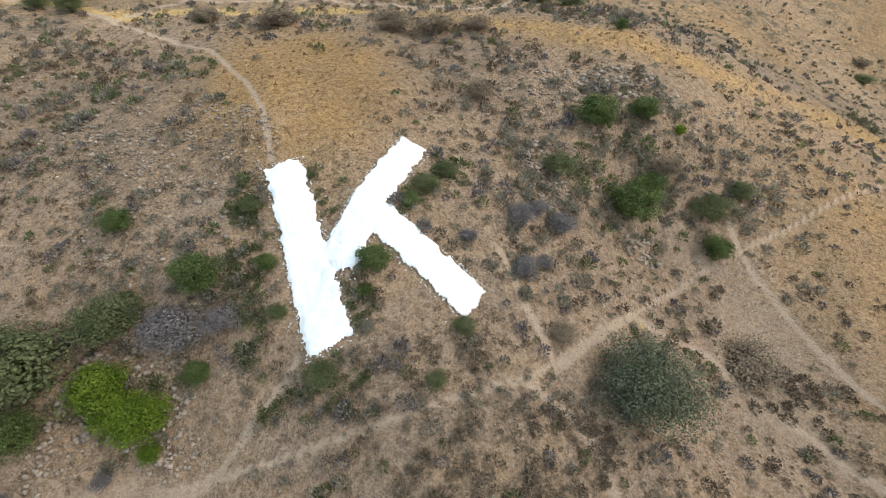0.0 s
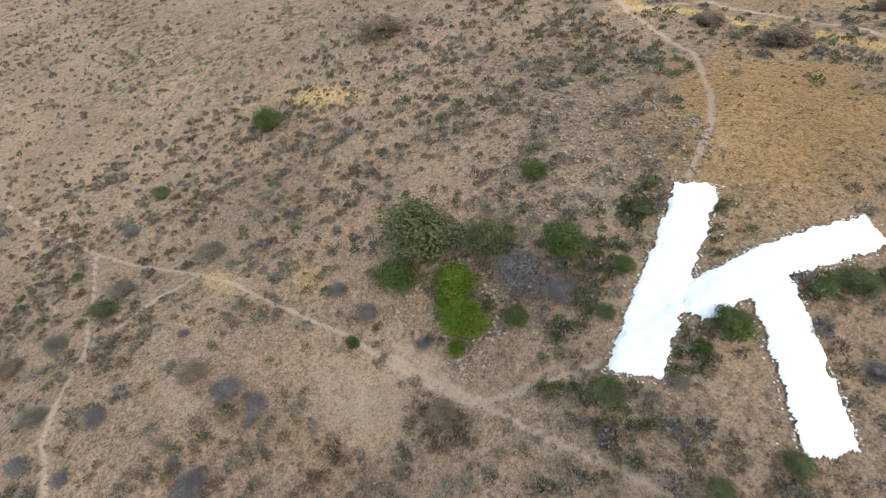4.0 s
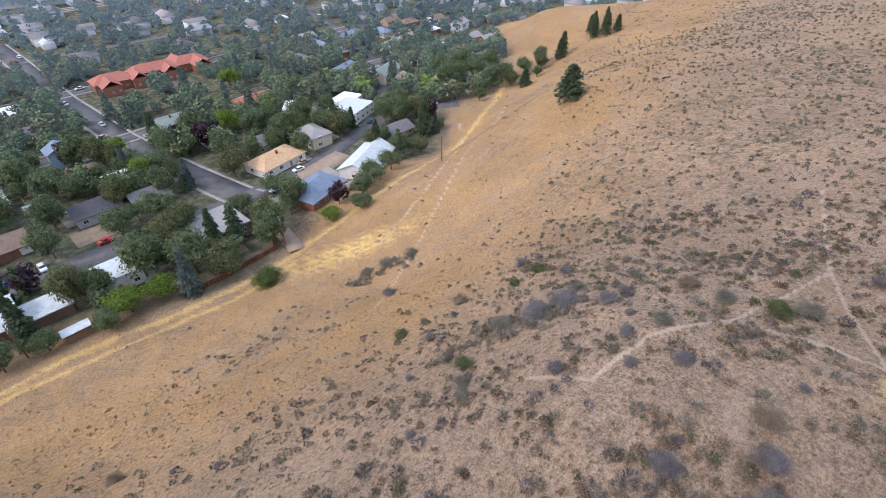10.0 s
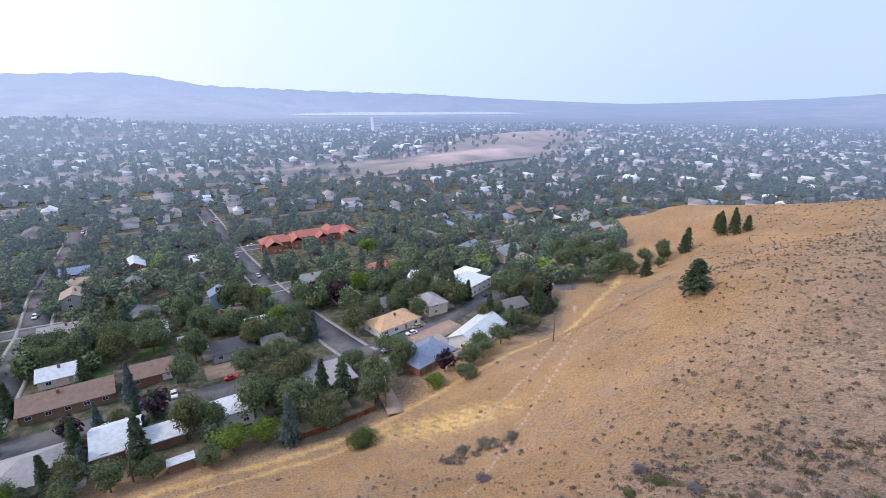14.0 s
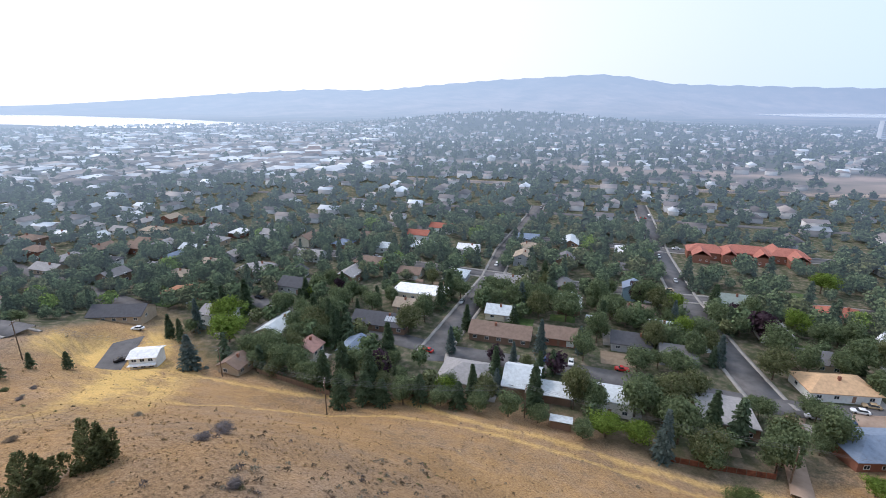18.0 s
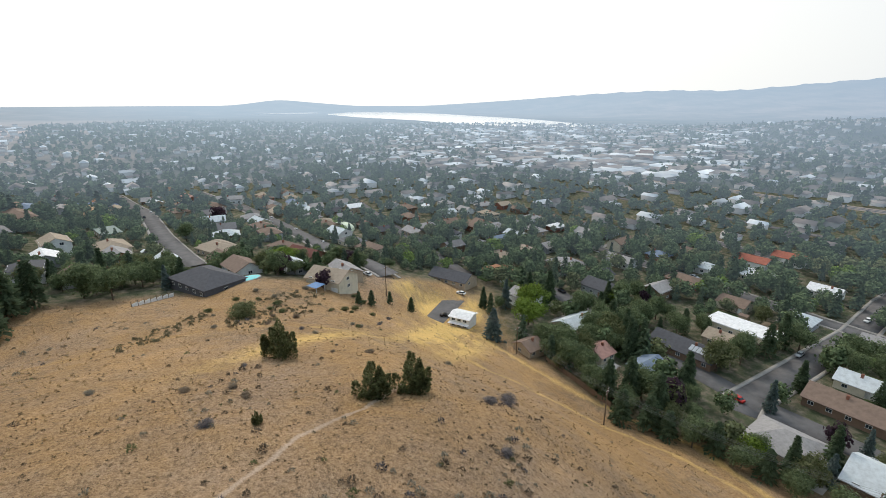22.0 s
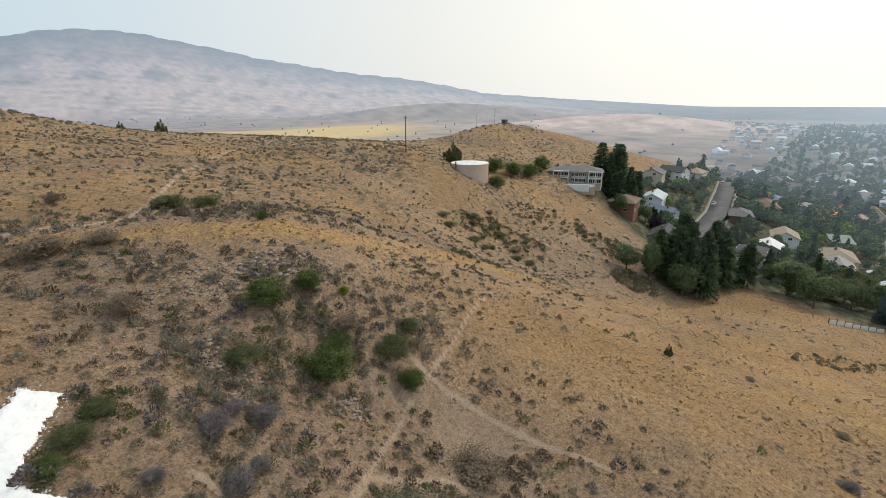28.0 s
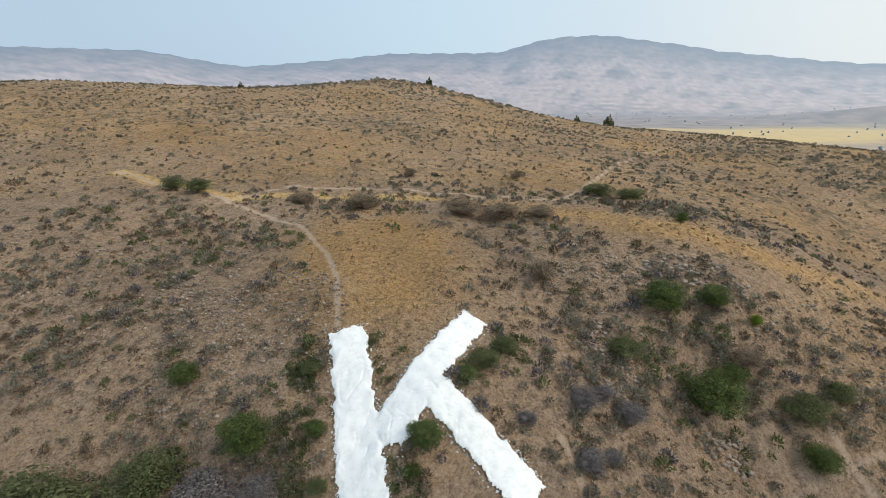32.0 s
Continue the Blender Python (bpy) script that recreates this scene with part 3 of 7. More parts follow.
# ---- the white letter on the slope ----
WHITE_STONE = ramp_material("whitewashed_stone", [(0.78, 0.78, 0.77), (0.88, 0.88, 0.87), (0.9, 0.9, 0.9)], 2.6, 0.85, 0.008, 8.0)
K_STROKES = [  # from, to, width at both ends
    ((-11.9, 31.9), (-7.0, 19.7), 2.75, 3.0),
    ((-2.2, 34.5), (-7.1, 24.0), 2.2, 2.9),
    ((-6.0, 28.35), (2.2, 22.05), 2.1, 2.55),
]


def in_letter(x, y, grow=0.0):
    """How far inside the letter's strokes a place lies, in metres."""
    best = np.full(np.shape(x), -9.0)
    for (ax, ay), (bx, by), wa, wb in K_STROKES:
        dx, dy = bx - ax, by - ay
        length = math.hypot(dx, dy)
        s = ((x - ax) * dx + (y - ay) * dy) / length
        side = np.abs((x - ax) * dy - (y - ay) * dx) / length
        half = (wa + (wb - wa) * np.clip(s / length, 0, 1)) / 2
        best = np.maximum(best, np.minimum(np.minimum(half - side, s), length - s))
    return best + grow


step = 0.08
kx, ky = np.meshgrid(np.arange(-15, 5, step), np.arange(18, 36, step), indexing="ij")
edge = in_letter(kx, ky) + 0.16 * wave_noise(kx, ky, 1.1, 31) + 0.07 * wave_noise(kx, ky, 0.4, 32)
kz = surface(kx, ky)
lift = 0.12 + 0.14 * np.clip(edge / 0.25, 0, 1) + 0.012 * wave_noise(kx, ky, 0.9, 33)
seams = np.minimum(np.abs(wave_noise(kx, ky, 4.5, 35)), np.abs(wave_noise(kx, ky, 3.6, 36)))   # open seams between the slabs
lift = lift - 0.09 * np.clip(1 - seams / 0.02, 0, 1)
keep = edge > 0
cell = keep[:-1, :-1] & keep[1:, :-1] & keep[1:, 1:] & keep[:-1, 1:]
ci, cj = np.nonzero(cell)
ny = kx.shape[1]
top = np.stack([ci * ny + cj, (ci + 1) * ny + cj, (ci + 1) * ny + cj + 1, ci * ny + cj + 1], -1)
used, inverse = np.unique(top, return_inverse=True)
k_verts = np.stack([kx, ky, kz + lift], -1).reshape(-1, 3)[used]
k_quads = inverse.reshape(-1, 4)
letter = thing("hillside_letter", 0, 0, 0, 0, "large letter K of whitewashed stones laid on the brushy slope", "hillside letter")
mesh_object("stone_bed", k_verts, k_quads, WHITE_STONE, letter, smooth=True)


# ---- plants: templates as arrays of corner points and leaf quads ----
LEAF_GREEN = ramp_material("green_leaves", [(0.098, 0.133, 0.067), (0.156, 0.200, 0.101), (0.224, 0.269, 0.143)], 0.6, 0.75, island=0.35, leafy=0.5)
BUSH_GREEN = ramp_material("yellowish_green_bush_leaves", [(0.075, 0.105, 0.034), (0.125, 0.165, 0.055), (0.19, 0.23, 0.085)], 0.8, 0.75, island=0.4, leafy=0.5)
LEAF_LIGHT = ramp_material("light_green_leaves", [(0.116, 0.178, 0.031), (0.178, 0.256, 0.046), (0.232, 0.310, 0.070)], 0.6, 0.75, island=0.35, leafy=0.5)
LEAF_LIME = ramp_material("lime_green_leaves", [(0.10, 0.155, 0.02), (0.165, 0.235, 0.03), (0.25, 0.315, 0.05)], 0.6, 0.75, island=0.35, leafy=0.5)
LEAF_OLIVE = ramp_material("olive_green_leaves", [(0.098, 0.115, 0.052), (0.158, 0.175, 0.082), (0.23, 0.235, 0.128)], 0.6, 0.8, island=0.35, leafy=0.5)
LEAF_DARK = ramp_material("dark_green_needles", [(0.058, 0.086, 0.047), (0.098, 0.137, 0.075), (0.143, 0.189, 0.107)], 0.6, 0.8, island=0.35, leafy=0.5)
LEAF_JUNIPER = ramp_material("grey_green_juniper_scales", [(0.085, 0.098, 0.06), (0.15, 0.165, 0.105), (0.25, 0.26, 0.19)], 1.2, 0.85, island=0.45, leafy=0.5)
LEAF_SCALE = ramp_material("dark_olive_juniper_scales", [(0.075, 0.083, 0.036), (0.135, 0.145, 0.065), (0.21, 0.215, 0.105)], 1.2, 0.85, island=0.4, leafy=0.5)
LEAF_BLUE = ramp_material("blue_green_needles", [(0.083, 0.120, 0.113), (0.135, 0.179, 0.164), (0.194, 0.239, 0.217)], 0.6, 0.8, island=0.3, leafy=0.5)
LEAF_PURPLE = ramp_material("dark_purple_leaves", [(0.038, 0.023, 0.034), (0.068, 0.040, 0.055), (0.101, 0.068, 0.081)], 0.6, 0.75, island=0.3, leafy=0.5)
LEAF_GULLY = ramp_material("dull_olive_brush_leaves", [(0.13, 0.115, 0.065), (0.2, 0.175, 0.10), (0.28, 0.24, 0.15)], 0.8, 0.85, island=0.35)
LEAF_GREY = ramp_material("grey_green_sage_leaves", [(0.165, 0.15, 0.115), (0.26, 0.238, 0.185), (0.36, 0.325, 0.26)], 0.8, 0.85, island=0.35, leafy=0.5)
TWIG_GREY = ramp_material("dry_grey_twigs", [(0.085, 0.074, 0.072), (0.145, 0.126, 0.124), (0.21, 0.184, 0.182)], 0.8, 0.9, island=0.35)
TWIG_BROWN = ramp_material("dry_brown_brush", [(0.10, 0.075, 0.05), (0.175, 0.13, 0.088), (0.25, 0.19, 0.13)], 0.8, 0.9, island=0.35)
BARK = ramp_material("grey_brown_bark", [(0.07, 0.05, 0.035), (0.12, 0.09, 0.065), (0.18, 0.14, 0.105)], 3.0, 0.95, 0.03, 12)


def quads_from(centres, axis_a, axis_b):
    """One leaf quad at each centre, spanned by two half axes."""
    p = np.stack([centres - axis_a - axis_b, centres + axis_a - axis_b, centres + axis_a + axis_b, centres - axis_a + axis_b], 1)
    return p.reshape(-1, 3), np.arange(len(centres) * 4).reshape(-1, 4)


def random_dirs(r, n):
    v = r.normal(size=(n, 3))
    return v / np.linalg.norm(v, axis=1, keepdims=True)


def lobed_crown(seed, n=700, leaf=0.055, base=0.2, lobes=13, squat=1.0, spread=0.3):
    """A broad crown, one unit high and about one wide, of leaf clumps in uneven lobes with gaps."""
    r = np.random.RandomState(seed)
    cz = (1 + base) / 2
    centre = random_dirs(r, lobes) * r.uniform(0.35, 1.0, (lobes, 1)) * [spread, spread, (1 - base) * 0.36] + [0, 0, cz]
    size = r.uniform(0.13, 0.24, lobes)
    pick = r.randint(0, lobes, n)
    d = random_dirs(r, n)
    c = centre[pick] + d * (size[pick] * r.uniform(0.65, 1.12, n))[:, None] * [1, 1, 0.85 * squat]
    c[:, 2] = np.clip(c[:, 2], base * 0.6, None)
    up = d + 0.55 * random_dirs(r, n) + [0, 0, 0.25]
    up /= np.linalg.norm(up, axis=1, keepdims=True)
    a = np.cross(up, random_dirs(r, n))
    a /= np.linalg.norm(a, axis=1, keepdims=True) + 1e-9
    b = np.cross(up, a)
    s = leaf * r.uniform(0.5, 1.25, (n, 1))
    return quads_from(c, a * s, b * s * 0.7)


def cone_crown(seed, n=620, leaf=0.05, base=0.06, width=0.24, point=0.85):
    """A conifer of whorls of drooping boughs, one unit high."""
    r = np.random.RandomState(seed)
    t = r.uniform(0, 1, n) ** 0.75
    t = (np.floor(t * 15) + r.uniform(0.1, 0.9, n)) / 16
    ang = r.uniform(0, 6.283, n)
    reach = width * (1 - t) ** point * (0.75 + 0.25 * np.sin(ang * 3 + np.floor(t * 15) * 2.1)) + 0.012
    rad = reach * np.sqrt(r.uniform(0.12, 1, n))
    out = np.stack([np.cos(ang), np.sin(ang), np.full(n, -0.35)], 1)
    c = np.stack([np.cos(ang) * rad, np.sin(ang) * rad, base + (1 - base) * t - 0.35 * rad + 0.02], 1)
    side = np.stack([-np.sin(ang), np.cos(ang), r.normal(0, 0.5, n)], 1)
    s = leaf * r.uniform(0.6, 1.2, (n, 1)) * (1.1 - 0.6 * t)[:, None]
    return quads_from(c, (out + 0.4 * random_dirs(r, n)) * s, side * s * 0.5)


def juniper_crown(seed, n=4600):
    """A ragged juniper, one unit high: upright plumes of unlike height round a low spreading skirt."""
    r = np.random.RandomState(seed)
    plumes = 15
    pa, pr = r.uniform(0, 6.283, plumes), 0.36 * np.sqrt(r.uniform(0, 1, plumes))
    top = np.clip(1.0 - 1.55 * pr + r.uniform(-0.12, 0.1, plumes), 0.3, 1)
    top[0], pr[0] = 1.0, 0.05
    pick = r.randint(0, plumes, n)
    t = r.uniform(0, 1, n) ** 0.8
    rad = (0.15 * (1 - t) ** 0.6 + 0.012) * np.sqrt(r.uniform(0.25, 1, n))
    ang = r.uniform(0, 6.283, n)
    lean = 0.75 + 0.35 * t
    x = pr[pick] * np.cos(pa[pick]) * lean + rad * np.cos(ang)
    y = pr[pick] * np.sin(pa[pick]) * lean + rad * np.sin(ang)
    d = np.stack([0.6 * np.cos(ang), 0.6 * np.sin(ang), np.full(n, 0.8)], 1) + 0.35 * random_dirs(r, n)
    b = np.cross(d, random_dirs(r, n))
    b /= np.linalg.norm(b, axis=1, keepdims=True) + 1e-9
    s = 0.024 * r.uniform(0.6, 1.3, (n, 1))
    return quads_from(np.stack([x, y, 0.02 + t * top[pick]], 1), d * s, b * s * 0.45)


def brush(seed, n=46, leaf=0.11, dome=0.5):
    """A low shrub of stiff twigs and small leaves, one unit wide and about 0.6 high."""
    r = np.random.RandomState(seed)
    d = random_dirs(r, n)
    d[:, 2] = np.abs(d[:, 2]) * 0.9 + 0.05
    c = d * r.uniform(0.55, 1.0, (n, 1)) * [0.5, 0.5, dome]
    a = d * 0.8 + 0.5 * random_dirs(r, n)
    b = np.cross(a, random_dirs(r, n))
    b /= np.linalg.norm(b, axis=1, keepdims=True) + 1e-9
    s = leaf * r.uniform(0.6, 1.3, (n, 1))
    return quads_from(c, a * s, b * s * 0.45)


def trunk_mesh(name, h, r0, seed, limbs=5, reach=0.3, material=BARK):
    """A tapered trunk with limbs, for a plant one unit high."""
    r = np.random.RandomState(seed)
    bm = bmesh.new()

    def limb(p, q, ra, rb):
        d = (q - p)
        m = Matrix.Translation((p + q) / 2) @ d.to_track_quat("Z", "Y").to_matrix().to_4x4()
        bmesh.ops.create_cone(bm, cap_ends=True, segments=6, radius1=ra, radius2=rb, depth=d.length * 1.04, matrix=m)

    top = Vector((r.uniform(-0.03, 0.03), r.uniform(-0.03, 0.03), h))
    limb(Vector((0, 0, -0.05)), top * 0.5, r0, r0 * 0.75)
    limb(top * 0.5, top, r0 * 0.75, r0 * 0.3)
    for i in range(limbs):
        a = 6.283 * i / limbs + r.uniform(-0.4, 0.4)
        p = top * r.uniform(0.4, 0.9)
        limb(p, p + Vector((math.cos(a) * reach, math.sin(a) * reach, r.uniform(0.12, 0.3))), r0 * 0.5, r0 * 0.15)
    me = bpy.data.meshes.new(name)
    bm.to_mesh(me)
    bm.free()
    me.materials.append(material)
    return me


def plant_mesh(name, template, material):
    ob = mesh_object(name, template[0], template[1], material)
    me = ob.data
    bpy.data.objects.remove(ob)
    return me


def spread_plants(templates, places, rng, flat=1.0, turns=None):
    """Corner points and quads of many plants in one array; places are rows of x, y, z, width, height."""
    vs, fs, at = [], [], 0
    pick = rng.randint(0, len(templates), len(places))
    for i, (tv, tf) in enumerate(templates):
        rows = places[pick == i]
        if not len(rows):
            continue
        a = rng.uniform(0, 6.283, len(rows)) if turns is None else rng.choice(turns, len(rows))
        c, s = np.cos(a)[:, None], np.sin(a)[:, None]
        x = (tv[None, :, 0] * c - tv[None, :, 1] * s) * rows[:, 3:4] + rows[:, 0:1]
        y = (tv[None, :, 0] * s + tv[None, :, 1] * c) * rows[:, 3:4] + rows[:, 1:2]
        z = tv[None, :, 2] * rows[:, 4:5] * flat + rows[:, 2:3]
        vs.append(np.stack([x, y, z], -1).reshape(-1, 3))
        fs.append((tf[None] + (np.arange(len(rows)) * len(tv))[:, None, None] + at).reshape(-1, tf.shape[1]))
        at += len(rows) * len(tv)
    return np.concatenate(vs), np.concatenate(fs)


CROWNS = {
    "broad": [plant_mesh("crown", lobed_crown(s, 4600, 0.02, lobes=30, spread=0.33), LEAF_GREEN) for s in (1, 2, 3)],
    "olive": [plant_mesh("crown", lobed_crown(s, 4600, 0.02, lobes=30, spread=0.33), LEAF_OLIVE) for s in (4, 5)],
    "light": [plant_mesh("crown", lobed_crown(s, 4600, 0.02, lobes=30, spread=0.33), LEAF_LIGHT) for s in (6, 7)],
    "purple": [plant_mesh("crown", lobed_crown(8, 760, 0.05, base=0.12), LEAF_PURPLE)],
    "pine": [plant_mesh("crown", cone_crown(s, 1800, 0.032, 0.1, 0.3, 0.6), LEAF_DARK) for s in (11, 12, 13)],
    "spruce": [plant_mesh("crown", cone_crown(s, 1600, 0.034, 0.03, 0.27, 0.95), LEAF_BLUE) for s in (14, 15)],
    "fir": [plant_mesh("crown", cone_crown(s, 1400, 0.036, 0.04, 0.2, 0.9), LEAF_DARK) for s in (16, 17)],
    "round": [plant_mesh("crown", lobed_crown(20, 17000, 0.0085, base=0.0, lobes=110, spread=0.38), LEAF_JUNIPER)],
    "juniper": [plant_mesh("crown", juniper_crown(s), LEAF_SCALE) for s in (18, 19, 21)],
}
TRUNKS = {"broad": trunk_mesh("trunk", 0.55, 0.028, 1), "cone": trunk_mesh("trunk", 0.9, 0.02, 2, 4, 0.1), "low": trunk_mesh("trunk", 0.4, 0.03, 3, 6, 0.25)}
TREE_WORDS = {
    "broad": ("tree", "leafy green shade tree among town houses", "tree"),
    "olive": ("tree", "olive-green shade tree among town houses", "tree"),
    "light": ("tree", "bright light-green leafy tree among town houses", "tree"),
    "purple": ("plum_tree", "small dark purple-leaved tree beside a house", "tree"),
    "pine": ("pine_tree", "tall dark green pine tree in a yard", "pine tree"),
    "spruce": ("spruce_tree", "blue-green conical spruce tree in a yard", "spruce"),
    "fir": ("fir_tree", "slender dark conifer tree in a yard", "conifer"),
    "round": ("juniper", "large round grey-green juniper beside a footpath", "juniper"),
    "juniper": ("juniper", "dark green juniper on the dry grass slope", "juniper"),
}
plant_rng = np.random.RandomState(7)


def tree(kind, x, y, h, w, label="", group="town trees"):
    name, words, category = TREE_WORDS[kind]
    ob = thing(name, x, y, surf_z(x, y), plant_rng.uniform(0, 360), label or words, category, group)
    meshes = CROWNS[kind]
    low = kind in ("juniper", "purple", "round")
    cone = kind in ("pine", "spruce", "fir")
    t = part_of("trunk", TRUNKS["low" if low else "cone" if cone else "broad"], ob, Matrix.Diagonal((w * 0.9, w * 0.9, h, 1)))
    wide = {"juniper": 0.86, "pine": 0.6, "spruce": 0.54, "fir": 0.4}.get(kind, 0.92)
    part_of("crown", meshes[plant_rng.randint(len(meshes))], ob, Matrix.Diagonal((w / wide, w / wide, h, 1)))
    return ob


# ---- bushes of the hillside, each a thing ----
def bush_templates(kind):
    fine = dict(green=(BUSH_GREEN, 8200, 0.0135), olive=(LEAF_OLIVE, 8200, 0.013), lime=(LEAF_LIME, 8200, 0.0135), dark=(LEAF_OLIVE, 7000, 0.014), grey=(TWIG_GREY, 7000, 0.012), brown=(TWIG_BROWN, 6500, 0.013), sage=(LEAF_GREY, 6500, 0.013))[kind]
    mat, n, leaf = fine
    return [plant_mesh("foliage", lobed_crown(s, n, leaf, base=0.0, lobes=60, squat=1.0, spread=0.37), mat) for s in (41, 42)]


BUSHES = {}
BUSH_WORDS = {
    "green": "leafy green bush on the brown slope", "olive": "olive-green bush with grey twigs on the slope", "lime": "bright lime-green bush among grey stones",
    "dark": "broad dark bush on the slope", "grey": "dry grey-purple twiggy bush on the slope", "brown": "dry brown bush on the slope", "sage": "grey-green sagebrush on the slope"}


def bush(kind, x, y, w, h=None, label=""):
    if kind not in BUSHES:
        BUSHES[kind] = bush_templates(kind)
    h = h or w * 0.62
    ob = thing("bush", x, y, surf_z(x, y) - 0.1, plant_rng.uniform(0, 360), label or BUSH_WORDS[kind], "bush", "bushes on the hillside")
    part_of("stems", TRUNKS["low"], ob, Matrix.Diagonal((w * 0.7, w * 0.7, h, 1)))
    part_of("foliage", BUSHES[kind][plant_rng.randint(2)], ob, Matrix.Diagonal((w * 1.05, w * 1.05, h, 1)))
    return ob


# ---- the bushes round the letter and on the slopes ----
bush("green", 24.3, 33.4, 3.0, 2.4)
bush("olive", 24.4, 36.5, 4.2, 2.2)
bush("green", 16.3, 34.6, 5.2, 3.6)
bush("green", 18.6, 37.2, 3.2, 2.0)
bush("green", 13.6, 40.6, 4.2, 3.2)
bush("green", 18.4, 42.4, 3.0, 2.4)
bush("brown", 20.2, 38.6, 3.4, 1.7)
bush("lime", 21.9, 41.6, 1.3, 1.1)
bush("dark", 27.6, 38.2, 2.8, 1.7)
bush("brown", 23.6, 23.6, 6.0, 2.4, "broad dry brown bush beside a bare track")
bush("green", -23.3, 28.0, 2.5, 2.0)
bush("green", -16.6, 24.2, 3.8, 2.8)
bush("olive", -22.0, 21.8, 4.6, 3.2)
bush("grey", -18.0, 21.6, 4.8, 2.4)
bush("grey", -14.6, 22.0, 3.0, 1.6)
bush("lime", -21.6, 18.2, 4.2, 3.2)
bush("lime", -19.0, 16.9, 4.0, 2.8)
bush("lime", -20.4, 17.4, 3.4, 2.4)
bush("lime", -18.2, 15.6, 1.8, 1.2)
bush("green", -16.0, 19.6, 2.2, 1.3)
bush("olive", -27.0, 18.6, 8.0, 5.4, "tall olive-green bush with bare grey branches among stones")
bush("green", -26.2, 15.6, 4.2, 3.0)
bush("green", -24.6, 10.2, 1.4, 1.1)
bush("green", -4.5, 24.2, 2.8, 1.2, "green bush in the crook of a white letter")
bush("green", -5.0, 22.4, 1.3, 0.8)
bush("sage", -4.7, 20.6, 1.2, 0.7)
bush("olive", -1.2, 30.2, 2.4, 1.3)
bush("green", -2.4, 28.5, 1.8, 1.0)
bush("olive", 0.2, 32.0, 2.0, 1.1)
bush("brown", 3.2, 42.0, 3.0, 1.8)
bush("olive", 9.6, 35.6, 3.4, 1.6)
bush("grey", 5.7, 29.3, 2.7, 1.5)
bush("grey", 9.0, 29.8, 2.6, 1.6)
bush("grey", 7.2, 30.6, 2.0, 1.2)
bush("grey", 5.6, 25.2, 2.3, 1.4)
bush("grey", 7.2, 26.2, 1.4, 0.9)
bush("grey", 1.8, 26.7, 1.6, 0.9)
bush("brown", 7.8, 21.3, 2.2, 1.2)
bush("olive", 1.3, 20.6, 1.8, 0.9)
bush("olive", -0.4, 17.6, 1.6, 0.9)
bush("olive", -7.4, 18.3, 2.6, 1.0)
bush("olive", -13.6, 29.0, 2.2, 1.0)
bush("green", -12.0, 25.0, 1.8, 0.9)
bush("olive", -10.8, 22.0, 1.7, 0.9)
bush("green", -60.5, 18.6, 4.2, 3.4)
bush("sage", -43.3, 5.0, 3.2, 1.9)
bush("brown", -61.6, 37.5, 8.0, 2.6)
bush("olive", -43.5, 61.5, 4.6, 2.2)
bush("olive", -48.0, 62.5, 4.0, 2.0)
bush("brown", -27.5, 60.5, 4.6, 1.6)
bush("brown", -18.8, 59.2, 5.8, 2.2)
bush("brown", -5.6, 56.3, 4.8, 2.2)
bush("brown", -1.0, 55.4, 5.0, 2.0)
bush("brown", 3.6, 54.6, 3.6, 1.6)
bush("dark", 12.2, 68.5, 4.8, 2.2)
bush("dark", 16.2, 67.2, 4.8, 2.0)
bush("green", 19.0, 54.6, 1.6, 1.5)
bush("brown", -16, 76, 3.0, 1.6)
bush("brown", 1, 79, 2.6, 1.8)
bush("dark", 123.3, -5.4, 9.0, 4.2, "broad dark bush below a house on the slope")
bush("green", -22.6, -99.8, 8.5, 5.0, "green bush beside the track at the foot of the hill")
bush("grey", 57.0, -41.3, 3.6, 2.0)
bush("grey", 55.0, -36.5, 2.6, 1.6)
bush("grey", 38.2, -27.9, 2.1, 1.4)
bush("grey", -31.0, -22.5, 4.0, 1.5)
bush("grey", -34.0, -21.0, 4.2, 1.5)
bush("sage", -28.0, -24.5, 3.4, 1.3)
bush("sage", -38.0, -22.5, 3.0, 1.2)
bush("sage", -47.0, -70.0, 4.0, 1.5)
bush("sage", -42.5, -73.5, 4.5, 1.5)
bush("sage", -38.5, -75.5, 3.5, 1.3)
bush("grey", -35.0, -60.5, 3.4, 1.6)
bush("olive", -39.2, -33.0, 2.0, 1.2)
bush("brown", 12.5, -45.5, 2.2, 1.3)
bush("brown", -29.5, -0.8, 2.6, 1.3)
bush("grey", -22.0, -3.6, 2.6, 1.3)
bush("grey", -27.0, 0.8, 2.6, 1.2)
bush("grey", -25.0, 2.0, 2.2, 1.2)
bush("brown", -15.0, 12.0, 2.8, 1.5)
bush("grey", -29.8, 11.8, 2.0, 1.1)
bush("grey", -26.0, 12.6, 2.0, 1.2)
bush("grey", -20.6, 14.2, 1.5, 0.9)
bush("olive", 11.0, 10.0, 1.6, 0.9)
clump_rng = random.Random(8)
for k in range(46):      # loose clumps over the flank that looks to the town
    r, a = clump_rng.uniform(22, 66), radians(clump_rng.uniform(84, 150))
    x, y = -r * math.sin(a), r * math.cos(a)
    w = clump_rng.uniform(1.0, 3.0)
    if float(near_line(np.array([x]), np.array([y]), TRAILS[0][1])[0]) > 2 and y > -40:
        bush(clump_rng.choice(("grey", "grey", "brown", "sage", "olive", "grey")), x, y, w, w * clump_rng.uniform(0.4, 0.55))
